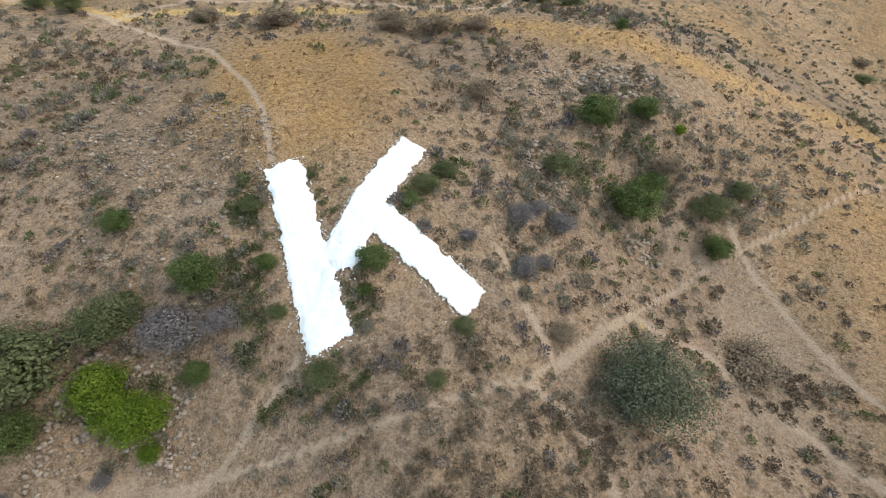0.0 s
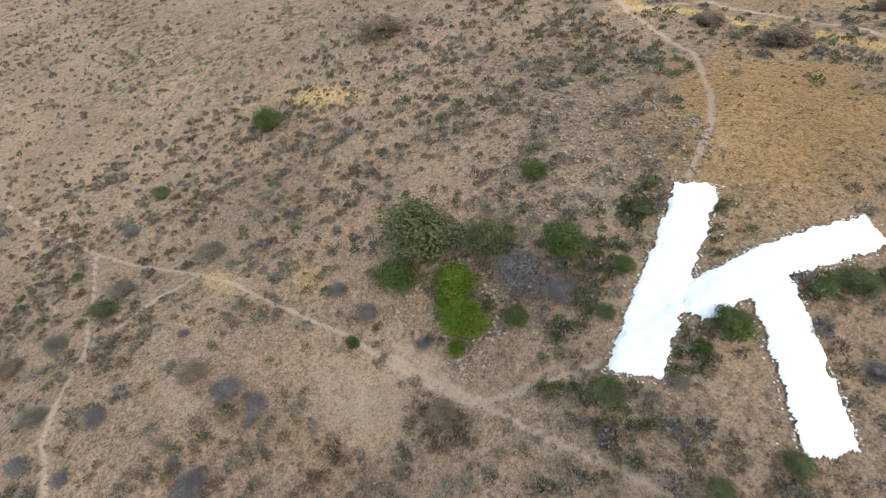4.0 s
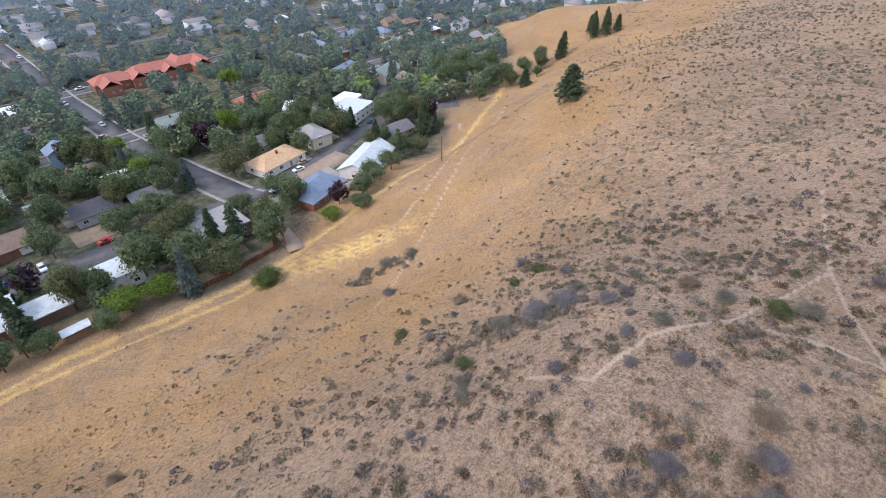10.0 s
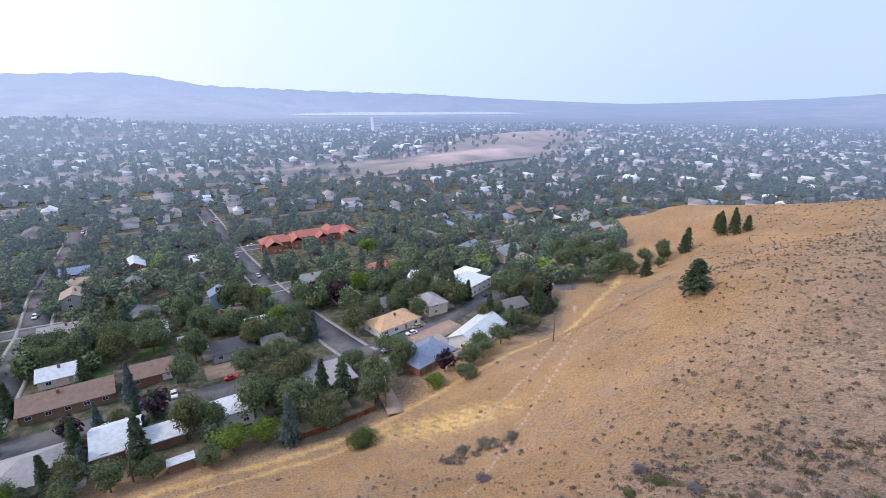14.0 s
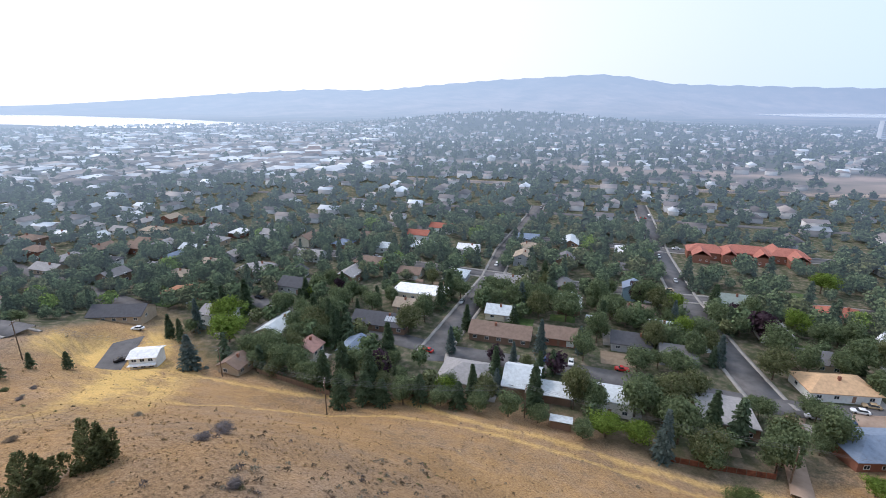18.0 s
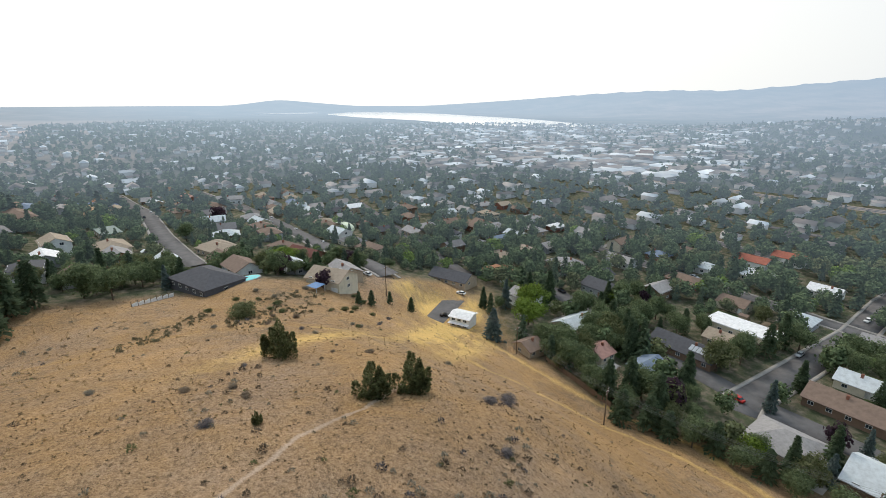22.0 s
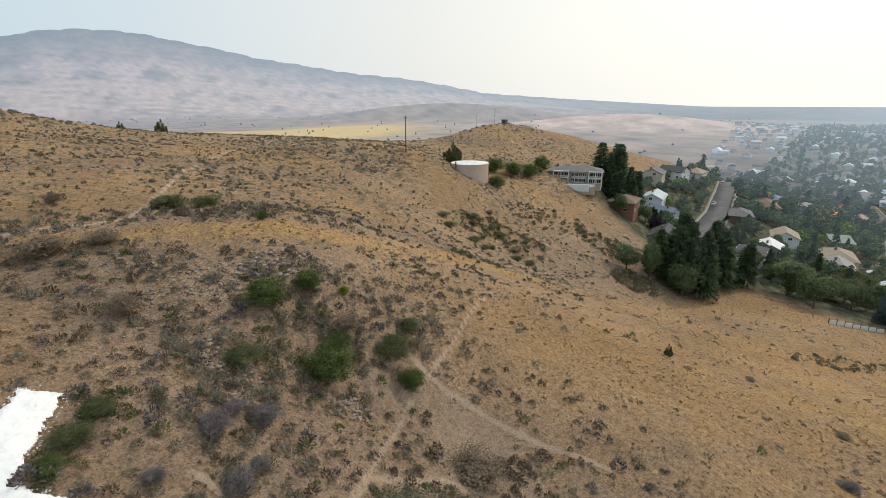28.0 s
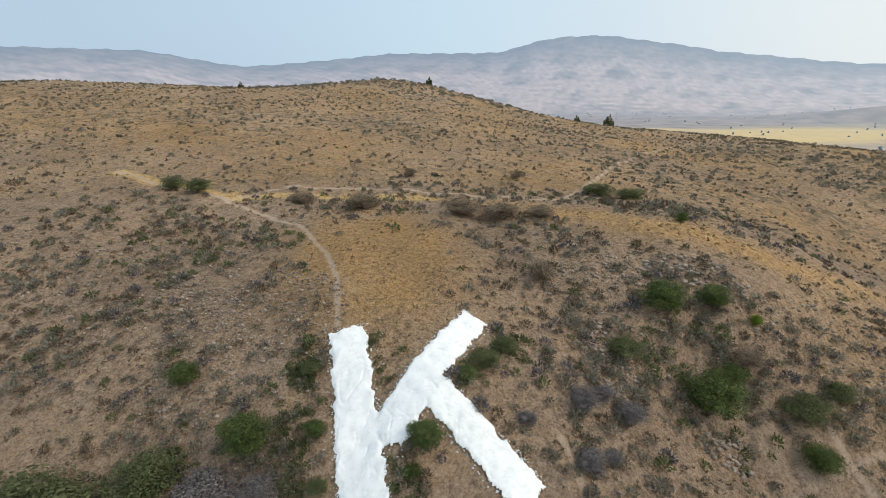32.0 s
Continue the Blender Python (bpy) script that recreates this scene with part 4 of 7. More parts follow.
for k in range(34):      # scattered low bushes on the juniper slope and the saddle's brushy side
    x, y = clump_rng.uniform(30, 132), clump_rng.uniform(-52, 22)
    if -0.9 * x + 30 < y < 44 - 0.35 * x or x > 112:
        w = clump_rng.uniform(0.9, 2.2)
        bush(clump_rng.choice(("grey", "brown", "sage", "brown")), x, y, w, w * 0.5)
for k in range(26):
    x, y = clump_rng.uniform(112, 150), clump_rng.uniform(-44, 6)
    w = clump_rng.uniform(1.2, 3.0)
    bush(clump_rng.choice(("sage", "brown", "dark", "olive")), x, y, w, w * 0.5)
for k in range(16):
    bush("dark" if k % 3 else "brown", 78 + 6.5 * (k % 4) + 2.3 * math.sin(k * 2.1), 74 + 6.0 * (k // 4) + 2.5 * math.cos(k * 1.7), 3.2 + 1.3 * math.sin(k * 3.3), 1.5, "dark brush in a shallow gully")
tree("round", 12.7, 18.2, 4.6, 7.2, "large round grey-green juniper beside a footpath", "junipers")
tree("juniper", 57.0, -23.8, 6.4, 6.4, group="junipers")
tree("juniper", 56.6, -17.6, 5.2, 6.2, group="junipers")
tree("juniper", 80.6, -8.8, 7.0, 7.0, group="junipers")
tree("juniper", 28.5, -34.0, 1.6, 1.6, "small dark juniper bush on the dry slope", "junipers")
tree("juniper", 51.5, -2.2, 1.8, 1.4, "small dark juniper bush on the dry slope", "junipers")
tree("juniper", 66.0, 26.5, 1.9, 1.3, "small dark juniper bush on the dry slope", "junipers")
tree("pine", -106.1, -78.1, 9.5, 9.5, "broad dark pine alone on the golden slope", "hillside pines")
tree("pine", -174.5, -155.2, 8.5, 8.0, "broad dark pine alone on the golden slope", "hillside pines")
for x, y, h in ((-243, -172, 10), (-240, -168, 13), (-236, -164, 11.5), (-239, -160, 14), (-235, -156, 12), (-238, -152, 9)):
    tree("pine", x, y, h, 6.0, "dark pine in a clump on the hill's edge", "hillside pines")
for x, y, h in ((-36, 214, 3.5), (44, 236, 6), (30, 239, 4), (-104, 182, 2.5)):
    tree("juniper", x, y, h, h * 0.9, "dark juniper on the hill's skyline", "junipers")

# ---- sagebrush, tufts and stones: too many to count ----
rng = np.random.RandomState(23)


def scatter(n, lo, hi, width, keep, tall=0.6, az0=-180, az1=180):
    """Rows of x, y, z, width, height for plants over the hill, thinned by keep(x, y, z)."""
    r = np.sqrt(rng.uniform(lo * lo, hi * hi, n))
    a = np.radians(rng.uniform(az0, az1, n))
    x, y = -r * np.sin(a), r * np.cos(a)
    z = surface(x, y)
    ok = (z > 3.2) & (rng.uniform(0, 1, n) < keep(x, y, z))
    t, g, o, town = masks(x, y, z)
    ok &= (t < 0.35) & (town < 0.3) & (in_letter(x, y) < -0.15)
    x, y, z = x[ok], y[ok], z[ok]
    w = rng.uniform(width[0], width[1], len(x)) * rng.uniform(0.7, 1.1, len(x))
    return np.stack([x, y, z - 0.04, w, w * tall / 0.5 * rng.uniform(0.8, 1.2, len(x))], 1)


def scrub_share(x, y, z):
    """Thick scrub round the letter and on the upper flanks, thin on the grass."""
    t, g, o, town = masks(x, y, z)
    patch = np.clip(0.55 + 0.6 * wave_noise(x, y, 16, 51) + 0.25 * wave_noise(x, y, 5, 52), 0.05, 1)
    east = 1 - 0.7 * np.clip((x - 22) / 20, 0, 1) * np.clip((22 - y) / 15, 0, 1)
    return patch * east * (1 - 0.97 * np.clip(1.4 * o + g, 0, 1))


def grass_share(x, y, z):
    t, g, o, town = masks(x, y, z)
    return np.clip(0.25 + 0.5 * wave_noise(x, y, 12, 61), 0.05, 1) * (0.25 + 0.6 * np.clip(o, 0, 1))


def west_share(x, y, z):
    """Low sage in drifts over the town side of the hill, thin towards its foot."""
    drift = np.clip(0.4 + 0.7 * wave_noise(x, y, 26, 55) + 0.4 * wave_noise(x, y, 8, 56), 0, 1)
    return drift * np.clip((40 - y) / 30, 0, 1) * np.clip((z - 12) / 30, 0.08, 1) * np.clip((60 - x) / 60, 0.12, 1)


SAGE = [brush(s, 80, 0.08) for s in (71, 72, 73, 74)]
TUFT = [brush(s, 12, 0.2, 0.6) for s in (75, 76, 77)]


def stuff(name, templates, places, material, label, category):
    v, f = spread_plants(templates, places, rng)
    return tagged(mesh_object(name, v, f, material), label, category, kind="stuff")


def dense(n, cx, cy, rx, ry, turn, lo, hi, tall=0.55):
    """Rows for a close patch of brush."""
    q, a = np.sqrt(rng.uniform(0, 1, n)), rng.uniform(0, 6.283, n)
    c, s = math.cos(radians(turn)), math.sin(radians(turn))
    u, v = rx * q * np.cos(a), ry * q * np.sin(a)
    x, y = cx + u * c - v * s, cy + u * s + v * c
    w = rng.uniform(lo, hi, n)
    keep = (in_letter(x, y) < -0.3) & (rng.uniform(0, 1, n) < 0.62 + 0.5 * wave_noise(x, y, 6, 91))
    return np.stack([x, y, surface(x, y) - 0.05, w, w * tall / 0.5 * rng.uniform(0.8, 1.25, n)], 1)[keep]


stuff("gully_brush", SAGE, np.concatenate([dense(170, 93, 86, 13, 7, -30, 0.9, 2.4), dense(150, 122, 92, 15, 7, -20, 0.8, 2.0), dense(130, 136, 78, 11, 7, -40, 0.9, 2.4), dense(60, 64, 64, 7, 3, 0, 0.8, 1.8), dense(120, 125, 62, 8, 6, 0, 1.2, 2.6), dense(260, 130, -16, 24, 9, -35, 0.6, 1.6), dense(120, 118, 12, 16, 5, -30, 0.6, 1.5)]), LEAF_GULLY, "dark olive brush filling a shallow gully", "brush")
stuff("thick_sagebrush", SAGE, np.concatenate([dense(150, 13, 38, 8, 7, 0, 0.7, 1.7), dense(120, 25, 40, 9, 5, 10, 0.6, 1.6), dense(110, -19, 24, 6, 5, 0, 0.5, 1.3), dense(90, -28, -23, 9, 2.5, -20, 0.6, 1.6), dense(110, -40, -72, 8, 4, -35, 0.8, 1.7), dense(90, 6, 30, 4, 7, 0, 0.6, 1.5), dense(70, -13, 24, 2.2, 8, 12, 0.5, 1.1), dense(120, -42, 34, 16, 8, 20, 0.6, 1.6), dense(90, 60, 130, 22, 10, 20, 0.8, 1.8), dense(90, -52, 16, 10, 7, 10, 0.5, 1.4), dense(60, 0, 17, 9, 1.5, 8, 0.4, 0.9), dense(420, -48, 196, 62, 14, 8, 0.8, 2.2), dense(160, 75, 118, 16, 9, 30, 0.7, 1.7), dense(150, 35, 110, 22, 10, 30, 0.6, 1.4), dense(140, 205, 190, 26, 16, -35, 0.8, 2.0)]), LEAF_GREY, "thick grey-green sagebrush in patches on the slope", "sagebrush")
stuff("thick_green_brush", SAGE, np.concatenate([dense(190, -13.6, 25.5, 1.3, 6.5, 14, 0.4, 1.1), dense(60, -1, 31, 2, 5, -45, 0.5, 1.2), dense(50, -8.6, 29, 1.2, 3, 20, 0.4, 0.9), dense(50, -6, 23, 1.4, 2.6, 30, 0.4, 0.9), dense(60, -8, 17.6, 3.5, 1.2, 5, 0.4, 0.9), dense(40, -6, 21.5, 1.6, 3, 0, 0.4, 1.0), dense(50, 16, 36, 6, 5, 0, 0.6, 1.5), dense(40, -22, 20, 5, 4, 0, 0.6, 1.3), dense(70, -33, 46, 12, 7, 10, 0.5, 1.3)]), LEAF_OLIVE, "olive-green brush in patches round a white letter", "brush")
stuff("dead_brush", SAGE, np.concatenate([dense(420, 3.5, 13.2, 7.5, 3.0, 22, 0.3, 0.95, 0.4), dense(140, 1, 19.5, 5, 1.8, 20, 0.3, 0.8, 0.4), dense(60, -15, 11.5, 3, 1.6, 10, 0.4, 1.0), dense(60, 25, 22, 4, 2.5, 0, 0.5, 1.3)]), TWIG_BROWN, "dead purple-brown brush below a footpath", "brush")
stuff("sagebrush", SAGE, np.concatenate([scatter(8200, 8, 75, (0.4, 1.4), scrub_share), scatter(7000, 45, 230, (0.35, 1.1), west_share), scatter(9000, 75, 260, (0.6, 1.6), scrub_share)]), LEAF_GREY, "grey-green sagebrush scattered over the hillside", "sagebrush")
stuff("dry_brush", SAGE, np.concatenate([scatter(8000, 8, 75, (0.35, 1.3), scrub_share), scatter(5000, 45, 230, (0.35, 1.0), west_share), scatter(6500, 75, 260, (0.5, 1.4), scrub_share)]), TWIG_BROWN, "dry brown brush scattered over the hillside", "brush")
stuff("grey_brush", SAGE, np.concatenate([scatter(3400, 8, 75, (0.5, 1.5), scrub_share), scatter(1800, 45, 230, (0.4, 1.2), west_share), scatter(1300, 75, 260, (0.9, 1.8), scrub_share)]), TWIG_GREY, "dry grey-purple brush scattered over the hillside", "brush")
stuff("olive_brush", SAGE, np.concatenate([scatter(2600, 8, 75, (0.4, 1.3), scrub_share), scatter(1500, 60, 280, (0.5, 1.2), grass_share)]), LEAF_OLIVE, "olive-green low brush scattered over the hillside", "brush")
SAGE_DULL = ramp_material("dull_olive_sage", [(0.10, 0.088, 0.06), (0.17, 0.15, 0.108), (0.25, 0.22, 0.165)], 0.8, 0.9, island=0.4)
FAR_BRUSH = [brush(s, 22, 0.17) for s in (78, 79, 80)]


def flank_share(x, y, z):
    """Low sage over the upper flanks, in drifts, thinner on the orange grass."""
    t, g, o, town = masks(x, y, z)
    drift = np.clip(0.6 + 0.5 * wave_noise(x, y, 38, 57) + 0.3 * wave_noise(x, y, 11, 58), 0.12, 1)
    return drift * (1 - 0.55 * o) * (1 - g)


stuff("flank_sagebrush", FAR_BRUSH, np.concatenate([scatter(13000, 60, 330, (0.35, 1.0), flank_share, az0=82, az1=128), scatter(24000, 72, 270, (0.3, 1.0), flank_share, az0=-58, az1=66)]), SAGE_DULL, "dull olive sagebrush dotted over the upper slopes", "sagebrush")
DRY_GRASS = ramp_material("dry_straw_tufts", [(0.24, 0.155, 0.07), (0.36, 0.24, 0.115), (0.47, 0.33, 0.17)], 0.7, 0.95, island=0.3)
DARK_TUFT = ramp_material("dull_brown_tufts", [(0.11, 0.075, 0.04), (0.17, 0.118, 0.068), (0.24, 0.17, 0.10)], 0.7, 0.95, island=0.3)
stuff("dry_grass", TUFT, np.concatenate([scatter(13000, 6, 70, (0.1, 0.3), lambda x, y, z: np.full(x.shape, 0.8)), scatter(24000, 55, 170, (0.2, 0.55), lambda x, y, z: np.full(x.shape, 0.7))]), DRY_GRASS, "straw-coloured dry grass tufts on the hillside", "grass")
stuff("dull_tufts", TUFT, np.concatenate([scatter(26000, 6, 70, (0.12, 0.4), lambda x, y, z: np.clip(0.35 + 0.6 * scrub_share(x, y, z), 0, 1)), scatter(26000, 55, 190, (0.18, 0.5), lambda x, y, z: np.clip(0.25 + 0.5 * scrub_share(x, y, z) + 0.5 * grass_share(x, y, z), 0, 1))]), DARK_TUFT, "dull brown low tufts on the hillside", "grass")

# stones: grey heaps, scattered rubble and a few whitewashed ones
STONE = ramp_material("grey_brown_stone", [(0.17, 0.132, 0.102), (0.27, 0.215, 0.17), (0.40, 0.33, 0.27)], 1.5, 0.9, 0.03, 9, island=0.4)


def stone_template(seed):
    r = np.random.RandomState(seed)
    v = np.array([[1, 0, 0], [0, 1, 0], [-1, 0, 0], [0, -1, 0], [0.3, 0.2, 0.8], [-0.4, -0.2, 0.7], [0, 0, -0.5]], dtype=float)
    v = v * r.uniform(0.7, 1.2, v.shape) * 0.5
    f = [(0, 1, 4), (1, 2, 4), (2, 5, 4), (2, 3, 5), (3, 0, 5), (0, 4, 5), (1, 0, 6), (2, 1, 6), (3, 2, 6), (0, 3, 6)]
    return v, np.array(f)


STONES = [stone_template(s) for s in range(5)]


def heap(n, cx, cy, rx, ry, turn, lo, hi):
    a, q = rng.uniform(0, 6.283, n), np.sqrt(rng.uniform(0, 1, n))
    u, v = rx * q * np.cos(a), ry * q * np.sin(a)
    c, s = math.cos(radians(turn)), math.sin(radians(turn))
    x, y = cx + u * c - v * s, cy + u * s + v * c
    w = rng.uniform(lo, hi, n)
    return np.stack([x, y, surface(x, y) + 0.02, w, w * rng.uniform(0.6, 1.0, n)], 1)


stones = np.concatenate([
    heap(150, 13.5, 44.5, 5, 2.4, -10, 0.2, 0.6), heap(120, 8.5, 34.5, 1.6, 3.6, 10, 0.25, 0.7),
    heap(160, 18, 45, 5, 1.8, -12, 0.25, 0.8), heap(200, -30, 36, 10, 3, 25, 0.15, 0.5), heap(260, -22, 33, 9, 6, 20, 0.12, 0.4),
    heap(500, -8, 27, 16, 14, 0, 0.06, 0.2), heap(500, -20, 20, 26, 18, 0, 0.08, 0.28), heap(500, 22, 36, 22, 14, 0, 0.08, 0.3), heap(400, -60, 36, 26, 14, 0, 0.15, 0.5),
    heap(900, -20, 31, 8, 9, 15, 0.14, 0.5), heap(2600, -3, 22, 22, 14, 0, 0.05, 0.15), heap(2600, 18, 34, 18, 12, 0, 0.06, 0.18), heap(2400, -34, 8, 20, 20, 0, 0.06, 0.17), heap(350, -38, 40, 14, 7, 15, 0.15, 0.6), heap(260, 9, 40, 6, 7, 0, 0.18, 0.6), heap(260, 30, 42, 9, 5, 15, 0.18, 0.6)])
stones = stones[in_letter(stones[:, 0], stones[:, 1]) < -0.1]
STONE_MESHES = [plant_mesh("stone", t, STONE) for t in STONES]


def stone_heap(n, cx, cy, rx, ry, turn, lo, hi, label):
    """A heap of loose stones, each a piece of its own."""
    ob = thing("stone_heap", cx, cy, surf_z(cx, cy), 0, label, "stone heap", "stone heaps")
    for x, y, z, w, h in heap(n, cx, cy, rx, ry, turn, lo, hi):
        part_of("stone", STONE_MESHES[rng.randint(5)], ob, pose(x - cx, y - cy, z - surf_z(cx, cy) + rng.uniform(0, 0.12), 0, 0, rng.uniform(0, 360)) @ Matrix.Diagonal((w, w, h, 1)))


stone_heap(170, -20.6, 18.6, 5.0, 2.6, 10, 0.28, 0.7, "heap of grey stones among bushes")
stone_heap(75, -23.6, 16.0, 1.4, 3.4, -20, 0.28, 0.65, "heap of grey stones between green bushes")
stone_heap(80, -17.6, 15.8, 2.4, 1.6, 0, 0.25, 0.6, "grey stones below a lime-green bush")
stone_heap(80, 16.8, 31.8, 2.0, 1.3, 20, 0.25, 0.7, "heap of grey stones below a green bush")
stuff("stones", STONES, stones, STONE, "grey-brown stones and rubble on the slope", "stones")
WHITE_ROCK = ramp_material("spattered_white_stone", [(0.6, 0.6, 0.6), (0.8, 0.8, 0.8)], 1.5, 0.85, 0.02, 9)
white = heap(7000, -5.5, 27, 9, 9, 0, 0.05, 0.2)
ed = in_letter(white[:, 0], white[:, 1])
white = white[((ed > -0.22) & (ed < 0.1)) | ((ed < -0.22) & (ed > -1.2) & (rng.uniform(0, 1, len(white)) < 0.03))]
white[:, 2] += 0.12 * (in_letter(white[:, 0], white[:, 1]) > -0.1)
wv, wf = spread_plants(STONES, white, rng)
tagged(mesh_object("edge_rubble", wv, wf, WHITE_ROCK, letter), kind="stuff")


# ---- the town: streets ----
ASPHALT = ramp_material("worn_asphalt", [(0.10, 0.096, 0.098), (0.135, 0.13, 0.132), (0.17, 0.163, 0.163)], 0.25, 0.9, 0.01, 20)
CONCRETE = ramp_material("pale_concrete", [(0.27, 0.255, 0.235), (0.36, 0.34, 0.32)], 0.5, 0.9, 0.005, 20)
GRAVEL = ramp_material("pinkish_dirt_drive", [(0.30, 0.215, 0.16), (0.42, 0.31, 0.235)], 0.5, 0.95, 0.03, 8)
STREETS = []


def ribbon(name, pts, width, material, lift, label, category, offset=0.0, kind="structure"):
    """A strip along a bent line, laid on the land."""
    p = []
    for (ax, ay), (bx, by) in zip(pts[:-1], pts[1:]):
        n = max(1, int(math.hypot(bx - ax, by - ay) / 5))
        p += [(ax + (bx - ax) * i / n, ay + (by - ay) * i / n) for i in range(n)]
    p = np.array(p + [pts[-1]], dtype=float)
    d = np.gradient(p, axis=0)
    d /= np.linalg.norm(d, axis=1, keepdims=True)
    side = np.stack([-d[:, 1], d[:, 0]], 1)
    edges = [p + side * (offset + width * s) for s in (-0.5, 0.0, 0.5)]
    z = np.max([surface(e[:, 0], e[:, 1]) for e in edges], axis=0) + lift
    v = np.concatenate([np.column_stack([edges[0], z]), np.column_stack([edges[2], z]), np.column_stack([edges[0], z - 0.6]), np.column_stack([edges[2], z - 0.6])])
    n = len(p)
    i = np.arange(n - 1)
    f = np.concatenate([np.stack([i, i + 1, n + i + 1, n + i], 1)[:, ::-1], np.stack([i, 2 * n + i, 2 * n + i + 1, i + 1], 1)[:, ::-1], np.stack([n + i, n + i + 1, 3 * n + i + 1, 3 * n + i], 1)[:, ::-1]])
    return tagged(mesh_object(name, v, f, material), label, category, kind=kind)


def street(pts, width=9.0, walks=True, clear=True):
    ribbon("road", pts, width, ASPHALT, 0.10, "grey asphalt street between houses and trees", "road")
    if walks:
        for s in (-1, 1):
            ribbon("pavement", pts, 1.3, CONCRETE, 0.22, "pale concrete pavement beside the street", "pavement", s * (width / 2 + 0.75))
    if clear:
        STREETS.append((width / 2 + 2.0, pts))


street([(-36, -146), (-34, -150), (-24, -181), (-12, -225), (1, -290), (10, -352), (22, -430)], 9.5)
street([(66, -128), (68, -134), (71, -170), (75, -215), (84, -262), (92, -350), (98, -390)], 9.0)
street([(190, -135), (172, -140), (130, -140), (68, -136), (20, -143), (-36, -148), (-66, -156), (-92, -172), (-128, -176), (-142, -165)], 8.5, False)
street([(230, -206), (180, -210), (74, -217), (-12, -225), (-70, -238), (-140, -246), (-230, -262)], 8.0)
street([(240, -280), (84, -290), (1, -300), (-100, -318), (-260, -345)], 8.0)
street([(420, -330), (92, -366), (10, -376), (-160, -400), (-330, -430)], 8.0, False)
street([(-118, -190), (-150, -250), (-170, -330), (-190, -470)], 8.0, False)
street([(182, -67), (207, -62), (243, -54), (320, -44), (418, -27), (520, 5)], 9.0)
street([(206, 6), (225, 10), (287, 22), (397, 38), (520, 70)], 8.5)
street([(196, 68), (215, 82), (250, 88), (294, 101), (350, 120), (390, 145), (490, 188)], 8.5)
lot = mesh_object("parking_lot", [(150, -76, 1.8), (157, -71, 1.8), (173, -89, 1.8), (166, -95, 1.8), (150, -76, 2.72), (157, -71, 2.72), (173, -89, 2.72), (166, -95, 2.72)], [(0, 3, 2, 1), (4, 5, 6, 7), (0, 1, 5, 4), (1, 2, 6, 5), (2, 3, 7, 6), (3, 0, 4, 7)], ASPHALT)
tagged(lot, "worn asphalt lot beside a white house", "parking lot", kind="structure")
STREETS.append((6.0, [(153, -76), (168, -90)]))
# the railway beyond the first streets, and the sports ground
# ballast, sleepers and grass carry painted haze as emission
BALLAST = painted_haze_material("pale_railway_ballast", [(0.35, (0.24, 0.175, 0.125)), (0.65, (0.40, 0.30, 0.215))], 0.08)
RAIL_DARK = painted_haze_material("dark_sleepers", [(0.4, (0.06, 0.055, 0.055)), (0.6, (0.11, 0.10, 0.095))], 0.3)
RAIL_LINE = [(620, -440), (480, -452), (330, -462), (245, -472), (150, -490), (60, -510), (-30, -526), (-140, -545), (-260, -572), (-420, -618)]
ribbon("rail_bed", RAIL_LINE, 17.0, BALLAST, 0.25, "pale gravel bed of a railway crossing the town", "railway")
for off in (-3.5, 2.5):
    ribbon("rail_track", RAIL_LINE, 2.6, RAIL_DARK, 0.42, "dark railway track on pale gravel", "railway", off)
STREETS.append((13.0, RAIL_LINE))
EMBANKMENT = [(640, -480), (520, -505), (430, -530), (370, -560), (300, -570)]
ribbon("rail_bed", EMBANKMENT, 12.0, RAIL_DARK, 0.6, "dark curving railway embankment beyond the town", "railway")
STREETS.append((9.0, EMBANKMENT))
SPORTS_GRASS = painted_haze_material("sports_ground_grass", [(0.4, (0.11, 0.15, 0.05)), (0.6, (0.17, 0.20, 0.075))], 0.05)
pitch_field = mesh_object("sports_field", [(512, -482, 0.4), (470, -522, 0.4), (400, -462, 0.4), (440, -432, 0.4), (512, -482, -1), (470, -522, -1), (400, -462, -1), (440, -432, -1)], [(0, 3, 2, 1), (0, 1, 5, 4), (1, 2, 6, 5), (2, 3, 7, 6), (3, 0, 4, 7)], SPORTS_GRASS)
tagged(pitch_field, "mown green sports field beyond the town", "sports field", kind="structure")
STREETS.append((30.0, [(496, -492), (418, -454)]))
ribbon("bare_ground", [(500, -560), (540, -610), (545, -650)], 60.0, BALLAST, 0.3, "bare pinkish ground round a large hall", "ground")
STREETS.append((36.0, [(490, -560), (540, -640)]))
street([(196, -112), (225, -112), (300, -116), (420, -122)], 8.0, False)
ribbon("dirt_lane", [(-40, -146), (-36, -130), (-35, -112), (-34.5, -108)], 4.5, GRAVEL, 0.03, "pinkish dirt lane between houses up to the hill", "lane")
ribbon("dirt_lot", [(-45, -152), (-60, -150), (-76, -156)], 9.0, GRAVEL, 0.05, "pinkish dirt lot behind houses", "lot")
STREETS.append((4.0, [(-40, -146), (-34, -104)]))
STREETS.append((9.0, [(-45, -152), (-76, -156)]))
STREETS.append((8.0, [(-128, -170), (-165, -160)]))

